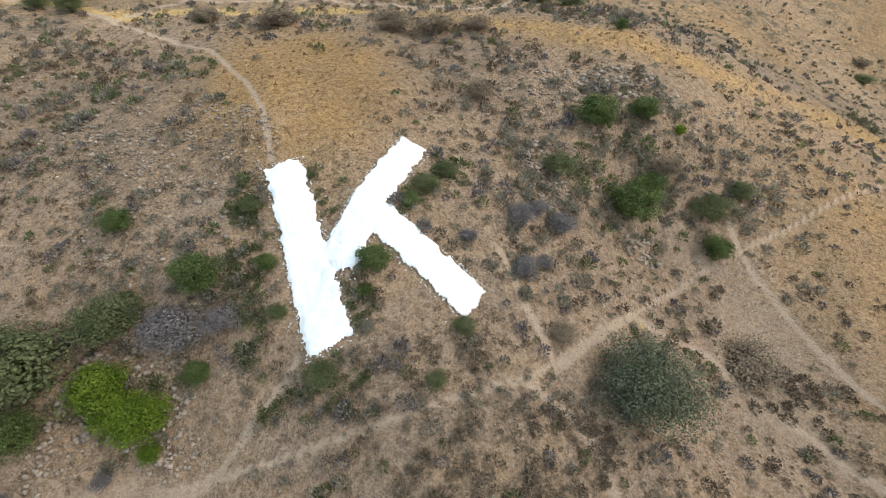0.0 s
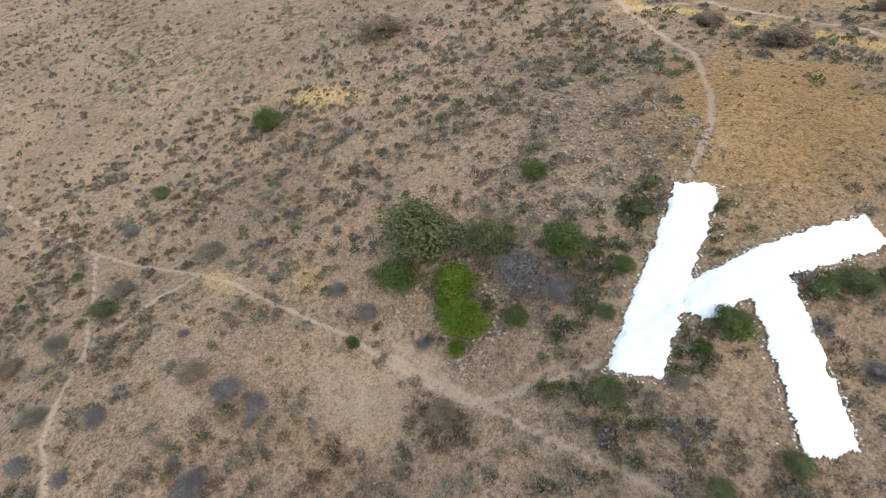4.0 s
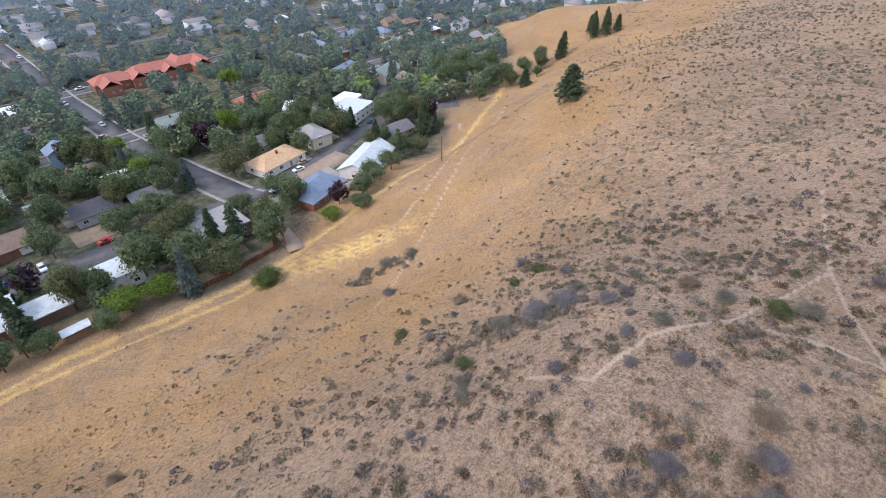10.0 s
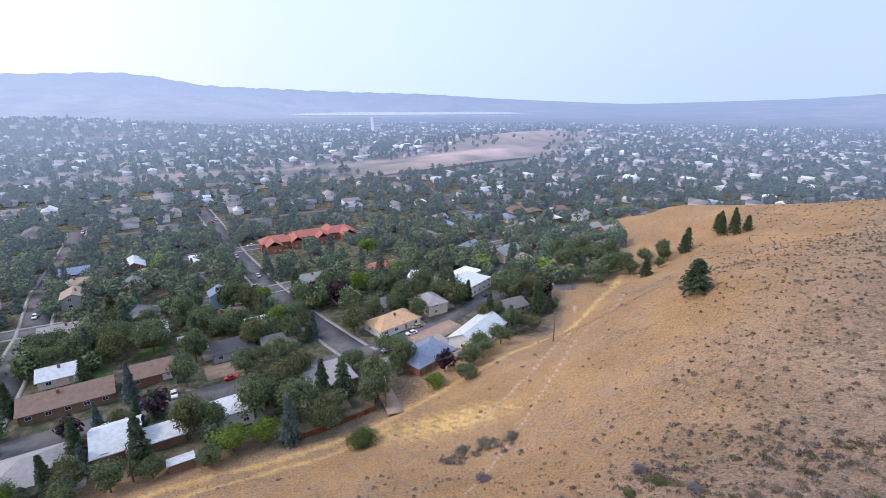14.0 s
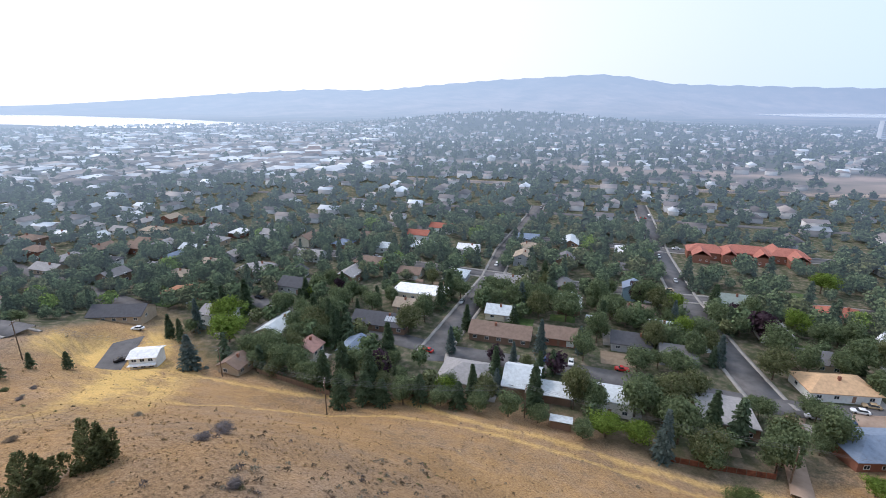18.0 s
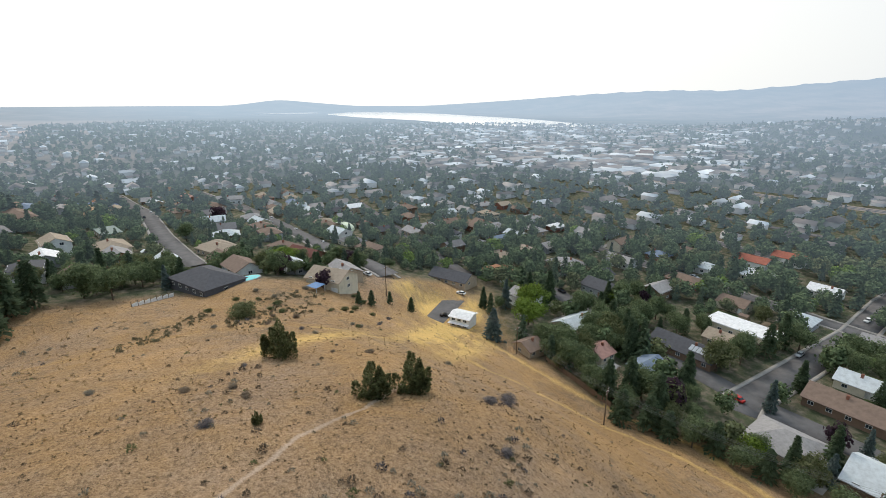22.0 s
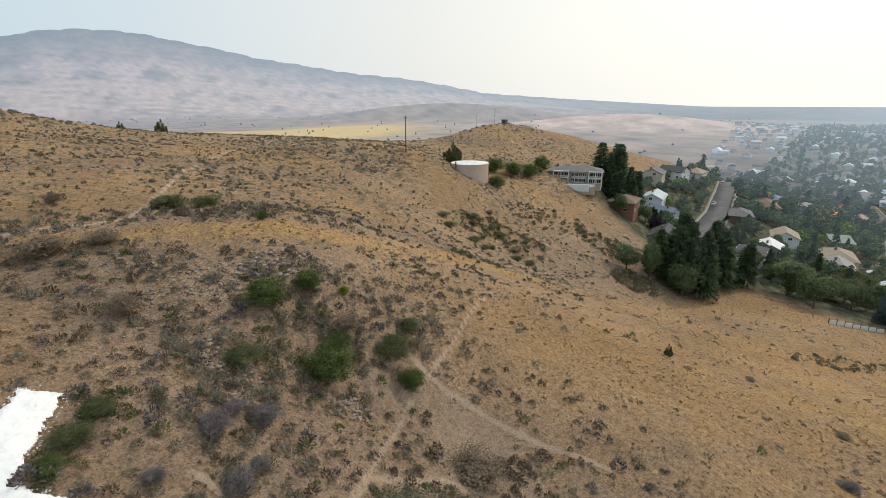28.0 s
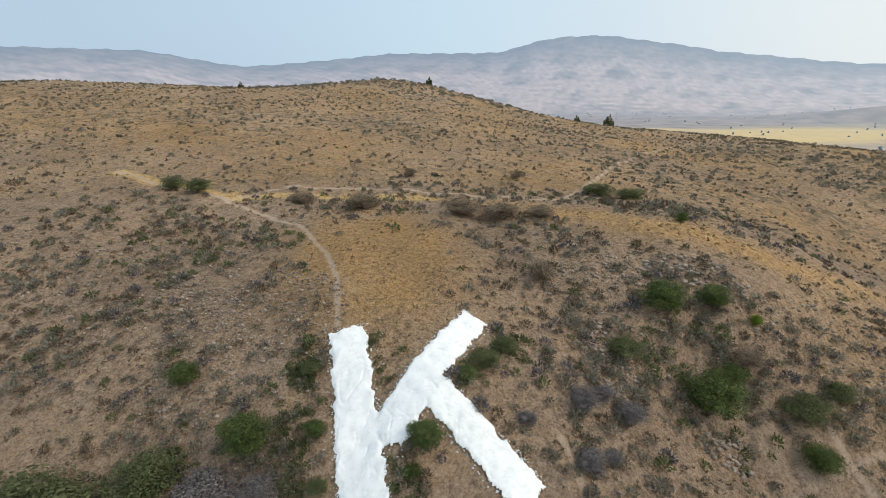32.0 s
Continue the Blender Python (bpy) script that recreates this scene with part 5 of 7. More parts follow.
# ---- houses ----
WALLS = {k: ramp_material(k + "_house_wall", [tuple(0.85 * x for x in c), c, tuple(min(0.9, 1.08 * x) for x in c)], 0.8, 0.85, 0.004, 30) for k, c in dict(
    white=(0.72, 0.72, 0.70), offwhite=(0.66, 0.65, 0.62), cream=(0.60, 0.54, 0.42), tan=(0.42, 0.34, 0.25), brown=(0.20, 0.13, 0.09), brick=(0.27, 0.12, 0.08),
    beige=(0.40, 0.36, 0.30), blue=(0.30, 0.42, 0.52), grey=(0.36, 0.37, 0.38), dark=(0.10, 0.10, 0.11)).items()}
ROOFS = {k: ramp_material(k + "_roofing", [tuple(0.8 * x for x in c), c, tuple(min(0.9, 1.15 * x) for x in c)], 0.9, 0.85, 0.02, 6) for k, c in dict(
    white=(0.78, 0.78, 0.78), pale=(0.56, 0.60, 0.62), grey=(0.32, 0.305, 0.30), darkgrey=(0.18, 0.175, 0.178), black=(0.085, 0.085, 0.095), brown=(0.22, 0.155, 0.12),
    tan=(0.36, 0.29, 0.22), red=(0.36, 0.125, 0.085), maroon=(0.15, 0.055, 0.045), orange=(0.40, 0.20, 0.115), peach=(0.58, 0.38, 0.22), pink=(0.42, 0.24, 0.20),
    school=(0.40, 0.155, 0.115), bluegrey=(0.20, 0.25, 0.33), greygreen=(0.24, 0.28, 0.25)).items()}
ROOF_WORDS = dict(white="white", pale="pale metal", grey="grey", darkgrey="dark grey", black="black", brown="brown", tan="tan", red="red tiled", maroon="maroon", orange="orange", peach="peach", pink="faded pink", bluegrey="blue-grey", greygreen="grey-green")
TRIM = ramp_material("white_trim", [(0.62, 0.62, 0.60), (0.75, 0.75, 0.73)], 2.0, 0.6)
PANE = bpy.data.materials.new("window_glass")
PANE.use_nodes = True
PANE.node_tree.nodes["Principled BSDF"].inputs["Base Color"].default_value = (0.03, 0.04, 0.05, 1)
PANE.node_tree.nodes["Principled BSDF"].inputs["Roughness"].default_value = 0.08


def box_verts(x0, x1, y0, y1, z0, z1):
    return [(x0, y0, z0), (x1, y0, z0), (x1, y1, z0), (x0, y1, z0), (x0, y0, z1), (x1, y0, z1), (x1, y1, z1), (x0, y1, z1)]


BOX_FACES = [(0, 3, 2, 1), (4, 5, 6, 7), (0, 1, 5, 4), (1, 2, 6, 5), (2, 3, 7, 6), (3, 0, 4, 7)]


def shared_box(name, material, *b):
    ob = mesh_object(name, box_verts(*b), BOX_FACES, material)
    me = ob.data
    bpy.data.objects.remove(ob)
    return me


def frame_mesh(name, w, h, material, bar=0.09, deep=0.08):
    """A picture-frame of four bars round an opening, facing -y."""
    v, f = [], []
    for x0, x1, z0, z1 in ((-w / 2, w / 2, 0, bar), (-w / 2, w / 2, h - bar, h), (-w / 2, -w / 2 + bar, bar, h - bar), (w / 2 - bar, w / 2, bar, h - bar), (-bar / 3, bar / 3, bar, h - bar)):
        at = len(v)
        v += box_verts(x0, x1, -deep, 0.03, z0, z1)
        f += [tuple(i + at for i in q) for q in BOX_FACES]
    ob = mesh_object(name, v, f, material)
    me = ob.data
    bpy.data.objects.remove(ob)
    return me


WINDOW = frame_mesh("window", 1.5, 1.2, TRIM)
WINDOW_PANE = shared_box("pane", PANE, -0.68, 0.68, -0.03, -0.005, 0.08, 1.12)
WINDOW_PLAIN = WINDOW.copy()
bm = bmesh.new()
bm.from_mesh(WINDOW_PLAIN)
q = [bm.verts.new(p) for p in ((-0.7, -0.03, 0.08), (0.7, -0.03, 0.08), (0.7, -0.03, 1.12), (-0.7, -0.03, 1.12))]
bm.faces.new(q).material_index = 1
bm.to_mesh(WINDOW_PLAIN)
bm.free()
WINDOW_PLAIN.materials.append(PANE)
DOOR_MAT = ramp_material("painted_door", [(0.18, 0.10, 0.07), (0.30, 0.20, 0.14)], 3.0, 0.6, by_object=0.4)
DOOR = shared_box("door", DOOR_MAT, -0.48, 0.48, -0.06, 0.02, 0, 2.05)
GARAGE = shared_box("garage_door", TRIM, -1.3, 1.3, -0.05, 0.02, 0, 2.1)
VENT = shared_box("chimney", WALLS["brick"], -0.35, 0.35, -0.35, 0.35, -0.8, 0.9)
houses_at = []
house_rng = random.Random(5)


def roof_mesh(kind, w, d, h, rise, over=0.55, t=0.18):
    """Roof of a w x d house at wall height h: thick slopes with eaves."""
    a, b = w / 2 + over, d / 2 + over
    low = h - rise * over / (d / 2)
    if kind == "gable":
        top = [(-a, -b, low), (a, -b, low), (a, b, low), (-a, b, low), (-a, 0, h + rise), (a, 0, h + rise)]
        faces = [(0, 1, 5, 4), (2, 3, 4, 5)]
        rim = [0, 1, 5, 2, 3, 4]
    elif kind == "hip":
        top = [(-a, -b, low), (a, -b, low), (a, b, low), (-a, b, low), (-a + b, 0, h + rise), (a - b, 0, h + rise)] if a > b + 0.5 else [(-a, -b, low), (a, -b, low), (a, b, low), (-a, b, low), (-0.2, 0, h + rise), (0.2, 0, h + rise)]
        faces = [(0, 1, 5, 4), (1, 2, 5), (2, 3, 4, 5), (3, 0, 4)]
        rim = [0, 1, 2, 3]
    else:
        a, b = w / 2 + 0.15, d / 2 + 0.15
        top = [(-a, -b, h + 0.25), (a, -b, h + 0.25), (a, b, h + 0.25), (-a, b, h + 0.25)]
        faces, rim = [(0, 1, 2, 3)], [0, 1, 2, 3]
        t = 0.4
    n = len(top)
    v = top + [(x, y, z - t) for x, y, z in top]
    f = faces + [tuple(i + n for i in reversed(q)) for q in faces]
    f += [(rim[i], rim[i] + n, rim[(i + 1) % len(rim)] + n, rim[(i + 1) % len(rim)]) for i in range(len(rim))]
    return v, f


def set_window(ob, m, near):
    """A window; on houses near the hill its glass is a piece of its own."""
    if near:
        part_of("pane", WINDOW_PANE, part_of("window", WINDOW, ob, m))
    else:
        part_of("window", WINDOW_PLAIN, ob, m)


def house(x, y, turn, w, d, h, roof, wall, cover, label="", chimney=True):
    w = min(w, 24)
    near = math.hypot(x, y) < 185
    z = sum(surf_z(x + i * w * 0.3, y + j * d * 0.3) for i in (-1, 1) for j in (-1, 1)) / 4 + 0.25
    deg = turn + 8.6
    ob = thing("house", x, y, z, deg, label or f"{wall} house with a {ROOF_WORDS[cover]} {'flat' if roof == 'flat' else roof + 'ed' if roof == 'gable' else 'hipped'} roof".replace("gableed", "gabled").replace("offwhite", "off-white"), "house", "town houses")
    rise = {"gable": 0.24, "hip": 0.22, "flat": 0}[roof] * d
    v = box_verts(-w / 2, w / 2, -d / 2, d / 2, -3.5, h)
    f = list(BOX_FACES)
    if roof == "gable":
        v += [(-w / 2, 0, h + rise - 0.1), (w / 2, 0, h + rise - 0.1)]
        f = [q for q in f if q != (4, 5, 6, 7)] + [(7, 4, 8), (5, 6, 9), (4, 5, 9, 8), (6, 7, 8, 9)]
    mesh_object("wall", v, f, WALLS[wall], ob)
    rv, rf = roof_mesh(roof, w, d, h, rise)
    rob = mesh_object("roof", rv, rf, ROOFS[cover], ob)
    if roof != "flat" and chimney and house_rng.random() < 0.6:
        part_of("chimney", VENT, rob, pose(house_rng.uniform(-w / 4, w / 4), d * 0.12, h + rise * 0.85))
    side = 0 if house_rng.random() < 0.5 else 180
    floors = 2 if h > 4.3 else 1
    for s in (0, 180):
        m = pose(0, 0, 0, 0, 0, s)
        n = max(2, int(w / 4))
        for fl in range(floors):
            for i in range(n):
                px = (i + 0.5) / n * w - w / 2
                if fl == 0 and i == n // 2:
                    part_of("door" if s == side else "window", DOOR if s == side else WINDOW_PLAIN, ob, m @ pose(px, -d / 2, 0.1 if s == side else 0.95))
                    continue
                set_window(ob, m @ pose(px, -d / 2, 0.95 + fl * 2.7), near)
    for s in (90, 270):
        for fl in range(floors):
            set_window(ob, pose(0, 0, 0, 0, 0, s) @ pose(house_rng.uniform(-d / 5, d / 5), -w / 2, 0.95 + fl * 2.7), near)
    if house_rng.random() < 0.4:
        part_of("garage_door", GARAGE, ob, pose(0, 0, 0, 0, 0, side) @ pose(w / 2 - 1.9, -d / 2 - 0.01, 0.1))
    houses_at.append((x, y, max(w, d) / 2))
    return ob


house(8, -127, 0, 12, 9, 4.2, "flat", "offwhite", "pale")
house(50, -122, 0, 16, 13, 3.2, "hip", "tan", "grey")
house(90, -119, 90, 9, 9, 4.6, "gable", "blue", "bluegrey")
house(107, -114, 90, 7, 9, 3, "gable", "cream", "pink")
house(188, -101, 20, 20, 11, 3, "gable", "tan", "black")
house(190, -129, 0, 16, 10, 3, "hip", "cream", "orange")
house(95, -176, 0, 24, 11, 3.4, "flat", "cream", "white")
house(91, -162, 0, 15, 9, 3.0, "gable", "tan", "tan")
solar_house = house(95, -144, 0, 22, 11, 3.0, "gable", "brown", "black", "brown house with a black gabled roof and solar panels")
SOLAR = ramp_material("pale_solar_glass", [(0.35, 0.38, 0.42), (0.5, 0.53, 0.57)], 1.0, 0.2)
PANEL_MESH = shared_box("solar_panel", SOLAR, -0.55, 0.55, -1.3, 1.3, 0.0, 0.06)
for k in range(6):
    part_of("solar_panel", PANEL_MESH, solar_house, pose(-9.4 + 1.3 * k, 2.7, 4.5, -25.6))
house(50, -155, 0, 22, 11, 3.0, "gable", "brown", "brown")
house(56, -172, 0, 11, 9, 3.0, "gable", "cream", "pale")
house(30, -162, 0, 12, 10, 3.0, "gable", "brick", "brown")
house(6, -168, 0, 13, 10, 3.2, "gable", "grey", "black")
house(-9, -165, 0, 11, 10, 3.2, "gable", "grey", "darkgrey")
house(-6, -183, 0, 13, 9, 3.6, "gable", "white", "pale")
house(9, -215, 90, 7, 9, 6, "gable", "blue", "bluegrey")
house(-29, -217, 0, 12, 10, 5.8, "gable", "cream", "greygreen")
house(-41, -199, 90, 13, 10, 3.4, "gable", "white", "grey")
house(-51, -181, 0, 12, 10, 3.2, "hip", "tan", "darkgrey")
house(-52, -164, 10, 19, 11, 3.2, "hip", "white", "peach")
house(-53, -133, 15, 17, 12, 3.4, "hip", "brick", "bluegrey")
house(-77, -140, 25, 22, 12, 3.4, "gable", "white", "pale")
house(-21, -134, 0, 14, 14, 3.4, "flat", "brown", "grey")
house(-68, -227, 0, 15, 10, 3.4, "hip", "cream", "red")
house(-78, -206, 50, 16, 8, 3.0, "flat", "white", "white")
house(-119, -233, 20, 17, 10, 5.6, "gable", "white", "bluegrey")
house(-138, -221, 20, 19, 10, 4.4, "gable", "cream", "greygreen")
house(-138, -201, 70, 10, 9, 5.0, "gable", "white", "tan")
house(-98, -188, 20, 16, 14, 4.5, "flat", "white", "pale")
house(18, -279, 0, 12, 9, 3.6, "gable", "white", "white")
house(141, -258, 0, 15, 9, 4.2, "gable", "white", "red")
house(127, -239, 0, 14, 10, 3.2, "gable", "cream", "white")
house(150, -159, 0, 16, 11, 3.6, "gable", "grey", "black")
house(272, -164, 0, 15, 10, 4, "gable", "brick", "brown")
house(263, -170, 90, 13, 9, 4.5, "gable", "white", "grey")
house(187, -166, 0, 13, 10, 3.2, "hip", "tan", "grey")
house(119, -94, 90, 7, 8, 3, "gable", "tan", "brown")
house(188, -132, 0, 14, 10, 3.2, "hip", "brick", "orange")
house(185, -170, 0, 15, 10, 3.2, "hip", "cream", "grey")
house(176, -197, 0, 16, 9, 3.6, "gable", "white", "grey")
house(135, -280, 0, 14, 9, 4.2, "gable", "white", "red")
house(101, -246, 0, 12, 9, 3.2, "gable", "white", "white")
house(140, -202, 0, 15, 10, 3.2, "hip", "brick", "brown")
house(273, -173, 0, 23, 11, 3.4, "gable", "cream", "brown")
house(277, -120, 0, 16, 9, 3.2, "gable", "tan", "grey")
house(159, -37, 30, 14, 11, 4.5, "gable", "cream", "tan")
house(167, 2, 20, 21, 14, 3.4, "hip", "dark", "black")
house(210, -38, 20, 16, 11, 3.2, "gable", "brick", "maroon")
house(232, -33, 20, 16, 10, 3.2, "hip", "tan", "brown")
house(232, -3, 20, 16, 11, 3.2, "hip", "tan", "tan")
house(234, -76, 10, 14, 10, 3.2, "hip", "cream", "brown")
house(223, 107, 10, 16, 9, 4.5, "gable", "white", "pale")
house(212, 97, 80, 11, 9, 4.5, "gable", "grey", "bluegrey")
house(303, 83, 15, 23, 11, 3.2, "hip", "tan", "brown")
house(260, 81, 15, 16, 10, 3.2, "hip", "brown", "darkgrey")
house(349, 60, 10, 26, 11, 3.2, "gable", "cream", "peach")
house(281, 44, 10, 18, 9, 3.0, "flat", "tan", "greygreen")
house(246, 38, 10, 17, 11, 3.0, "hip", "cream", "tan")
house(191, 41, 10, 11, 10, 3.2, "gable", "grey", "brown")
house(238, -4, 15, 15, 11, 3.2, "hip", "tan", "tan")
house(522, 26, 10, 27, 10, 3.2, "hip", "cream", "brown")
house(466, 11, 10, 24, 10, 3.2, "gable", "brick", "pink")
house(440, -21, 60, 21, 9, 4.2, "gable", "white", "grey")
house(463, 193, 10, 21, 10, 3.2, "hip", "white", "red")
house(411, 166, 10, 14, 9, 3.0, "gable", "white", "red")
house(614, 152, 10, 31, 10, 3.2, "gable", "white", "pale")
house(449, 72, 10, 18, 9, 3.2, "hip", "cream", "orange")
house(334, 4, 10, 16, 10, 3.2, "hip", "brown", "brown")
house(169, 61, 10, 7, 9, 3.2, "gable", "cream", "brown")
house(212, 16, 10, 7, 8, 3.2, "gable", "white", "pale")
house(-174, -266, 10, 18, 10, 3.6, "gable", "white", "grey")
house(-156, -296, 20, 20, 10, 4.2, "gable", "white", "bluegrey")
house(-236, -276, 20, 13, 9, 5, "gable", "white", "grey")
house(-100, -198, 20, 17, 10, 4, "flat", "white", "white")


# the long two-level house with a pale metal roof, and its wing, by the hill's foot
metal_house = house(33, -125, 0, 10, 13, 4.6, "gable", "brown", "pale", "brown house with a low pale metal roof and a long wing", False)
mesh_object("wing_wall", box_verts(4.9, 14.5, -5.5, 1.5, -2, 2.8), BOX_FACES, WALLS["brown"], metal_house)
mesh_object("wing_roof", box_verts(4.4, 15.1, -6.1, 2.1, 2.8, 3.05), BOX_FACES, ROOFS["pale"], metal_house)
houses_at.append((23, -123, 6))
metal_house.matrix_basis = pose(33, -125, 0.9, 0, 0, 188.6)
shed = thing("shed", 18.2, -110.5, surf_z(18.2, -110.5), 8.6, "small shed with a pale metal roof by the track", "shed")
mesh_object("wall", box_verts(-2.6, 2.6, -1.6, 1.6, -0.6, 2.2), BOX_FACES, WALLS["brown"], shed)
mesh_object("roof", [(-3, -2, 2.2), (3, -2, 2.2), (3, 2, 2.9), (-3, 2, 2.9), (-3, -2, 2.05), (3, -2, 2.05), (3, 2, 2.75), (-3, 2, 2.75)], BOX_FACES, ROOFS["pale"], shed)
part_of("door", DOOR, shed, pose(0, -1.61, 0))
houses_at.append((18, -110, 4))

# the white two-tier carport house at the dirt lot
trailer = thing("carport_house", 146, -83, surf_z(146, -83), 35, "small white house with a white metal roof by a dirt lot", "house", "town houses")
mesh_object("wall", box_verts(-4.0, 4.0, -3.5, 3.5, -1.5, 4.6), BOX_FACES, WALLS["white"], trailer)
rv, rf = roof_mesh("gable", 8, 7, 4.6, 0.9)
mesh_object("roof", rv, rf, ROOFS["white"], trailer)
mesh_object("awning", box_verts(-4.1, 4.1, 3.5, 5.2, 2.3, 2.42), BOX_FACES, ROOFS["white"], trailer)
for fl in (0.9, 3.0):
    for k in range(3):
        for s in (0, 180):
            win = part_of("window", WINDOW, trailer, pose(0, 0, 0, 0, 0, s) @ pose(-2.4 + 2.4 * k, -3.5, fl))
            part_of("pane", WINDOW_PANE, win)
houses_at.append((146, -83, 6))

# the school with long red roofs
school = thing("school", -42, -300, 0.3, 5.0, "long brick school with joined red tiled roofs", "school")
for i, (cx, cy, w, d, h, form) in enumerate(((-26, -4, 24, 13, 5.0, "hip"), (0, 0, 30, 12, 5.6, "hip"), (26, 3, 24, 13, 5.0, "hip"), (-30, 5, 11, 13, 5.0, "gable_end"), (-8, 8, 9, 10, 5.2, "gable_end"), (12, 9, 9, 10, 5.2, "gable_end"), (30, 12, 11, 12, 4.8, "gable_end"), (-20, -12, 10, 9, 4.6, "gable_end"))):
    wing = part("wing", bmesh.new(), WALLS["brick"], school)
    wing.data.from_pydata(box_verts(cx - w / 2, cx + w / 2, cy - d / 2, cy + d / 2, -1, h), [], BOX_FACES)
    if form == "hip":
        rv, rf = roof_mesh("hip", w, d, h, 3.4)
    else:
        rv, rf = roof_mesh("gable", d, w, h, 3.0)
        rv = [(-b, a, c) for a, b, c in rv]
    mesh_object("roof", [(a + cx, b + cy, c) for a, b, c in rv], rf, ROOFS["school"], school)
    for k in range(int(w / 4)):
        for s in (-1, 1):
            part_of("window", WINDOW, school, pose(cx - w / 2 + 2 + k * 4, cy + s * d / 2, 1.2, 0, 0, 0 if s < 0 else 180))
school.matrix_basis = pose(-42, -300, 0.3, 0, 0, 5.0) @ Matrix.Diagonal((0.78, 0.85, 0.9, 1))
houses_at += [(-66, -304, 18), (-42, -300, 20), (-16, -296, 18), (-42, -328, 22), (-20, -268, 16), (-60, -268, 14)]

# hall brick and roof, each with a bluish haze glow mixed in
HALL_WALL = painted_haze_material("hall_brick", [(0.4, (0.34, 0.2, 0.15)), (0.6, (0.46, 0.3, 0.23))], 0.3)
HALL_ROOF = painted_haze_material("hall_pale_roof", [(0.4, (0.66, 0.64, 0.6)), (0.6, (0.76, 0.74, 0.7))], 0.3)
hall = thing("sports_hall", 528, -622, 0.3, 130, "large brick sports hall with pale flat roofs", "hall")
for x0, x1, y0, y1, h in ((-30, 4, -11, 11, 11), (4, 22, -9, 9, 15), (22, 44, -14, 10, 9)):
    block = mesh_object("wall", box_verts(x0, x1, y0, y1, -1, h), BOX_FACES, HALL_WALL, hall)
    mesh_object("roof", box_verts(x0 - 0.4, x1 + 0.4, y0 - 0.4, y1 + 0.4, h, h + 0.7), BOX_FACES, HALL_ROOF, block)
    for k in range(int((x1 - x0) / 5)):
        part_of("window", WINDOW_PLAIN, block, pose(x0 + 2.6 + 5 * k, y0, 2.5) @ Matrix.Diagonal((1.6, 1, 2.2, 1)))
houses_at.append((530, -622, 40))

# ---- the rust-red garden wall, the poles with their wires ----
RUST = ramp_material("rust_red_boards", [(0.10, 0.035, 0.02), (0.17, 0.06, 0.035), (0.23, 0.09, 0.05)], 1.0, 0.85, by_object=0.25)
WOOD = ramp_material("weathered_pole_wood", [(0.11, 0.075, 0.05), (0.18, 0.13, 0.09)], 2.0, 0.9, 0.01, 20)
WIRE = ramp_material("dull_wire", [(0.16, 0.16, 0.16), (0.24, 0.24, 0.24)], 1.0, 0.6)
PANEL = shared_box("panel", RUST, -1.0, 1.0, -0.08, 0.08, -0.6, 1.5)
POST = shared_box("post", WOOD, -0.09, 0.09, -0.09, 0.09, -0.8, 1.7)


def panel_fence(ax, ay, bx, by, label, panel=PANEL, post=POST):
    n = max(1, round(math.hypot(bx - ax, by - ay) / 2.0))
    deg = math.degrees(math.atan2(by - ay, bx - ax))
    ob = thing("fence", ax, ay, surf_z(ax, ay), 0, label, "fence")
    for i in range(n):
        px, py = ax + (bx - ax) * (i + 0.5) / n, ay + (by - ay) * (i + 0.5) / n
        part_of("panel", panel, ob, pose(px - ax, py - ay, surf_z(px, py) - surf_z(ax, ay), 0, 0, deg))
        qx, qy = ax + (bx - ax) * i / n, ay + (by - ay) * i / n
        part_of("post", post, ob, pose(qx - ax, qy - ay, surf_z(qx, qy) - surf_z(ax, ay), 0, 0, deg))
    return ob


panel_fence(-8.5, -110, -30.5, -114, "rust-red board wall along the track at the hill's foot")
panel_fence(-30.5, -114, -31.5, -120, "rust-red board wall along the track at the hill's foot")
PALE_PANEL = shared_box("panel", TRIM, -1.0, 1.0, -0.05, 0.05, -0.4, 1.1)
BROWN_PANEL = shared_box("panel", WALLS["brown"], -1.0, 1.0, -0.06, 0.06, -0.6, 1.7)
panel_fence(152, 22, 163, 12, "pale board fence below a garden", PALE_PANEL)
panel_fence(83, -96, 112, -96, "brown board fence at the hill's foot", BROWN_PANEL)
panel_fence(54, -108, 66, -106, "brown board fence at the hill's foot", BROWN_PANEL)


def tapered_pole(h, r0, r1):
    bm = bmesh.new()
    bmesh.ops.create_cone(bm, cap_ends=True, segments=8, radius1=r0, radius2=r1, depth=h + 1, matrix=Matrix.Translation((0, 0, (h - 1) / 2)))
    return bm


POLE_TOPS = []


def utility_pole(x, y, h, turn, arms=1):
    ob = thing("utility_pole", x, y, surf_z(x, y), turn, "tall weathered wooden utility pole with a crossarm", "utility pole", "utility poles")
    part("pole", tapered_pole(h, 0.2, 0.12), WOOD, ob)
    for i in range(arms):
        arm = mesh_object("crossarm", box_verts(-1.3, 1.3, -0.08, 0.08, h - 0.6 - i * 0.9, h - 0.42 - i * 0.9), BOX_FACES, WOOD, ob)
        for k in (-1.15, -0.5, 0.5, 1.15):
            mesh_object("insulator", box_verts(k - 0.05, k + 0.05, -0.05, 0.05, h - 0.42 - i * 0.9, h - 0.25 - i * 0.9), BOX_FACES, TRIM, arm)
    POLE_TOPS.append((x, y, surf_z(x, y) + h - 0.3, turn))
    return ob


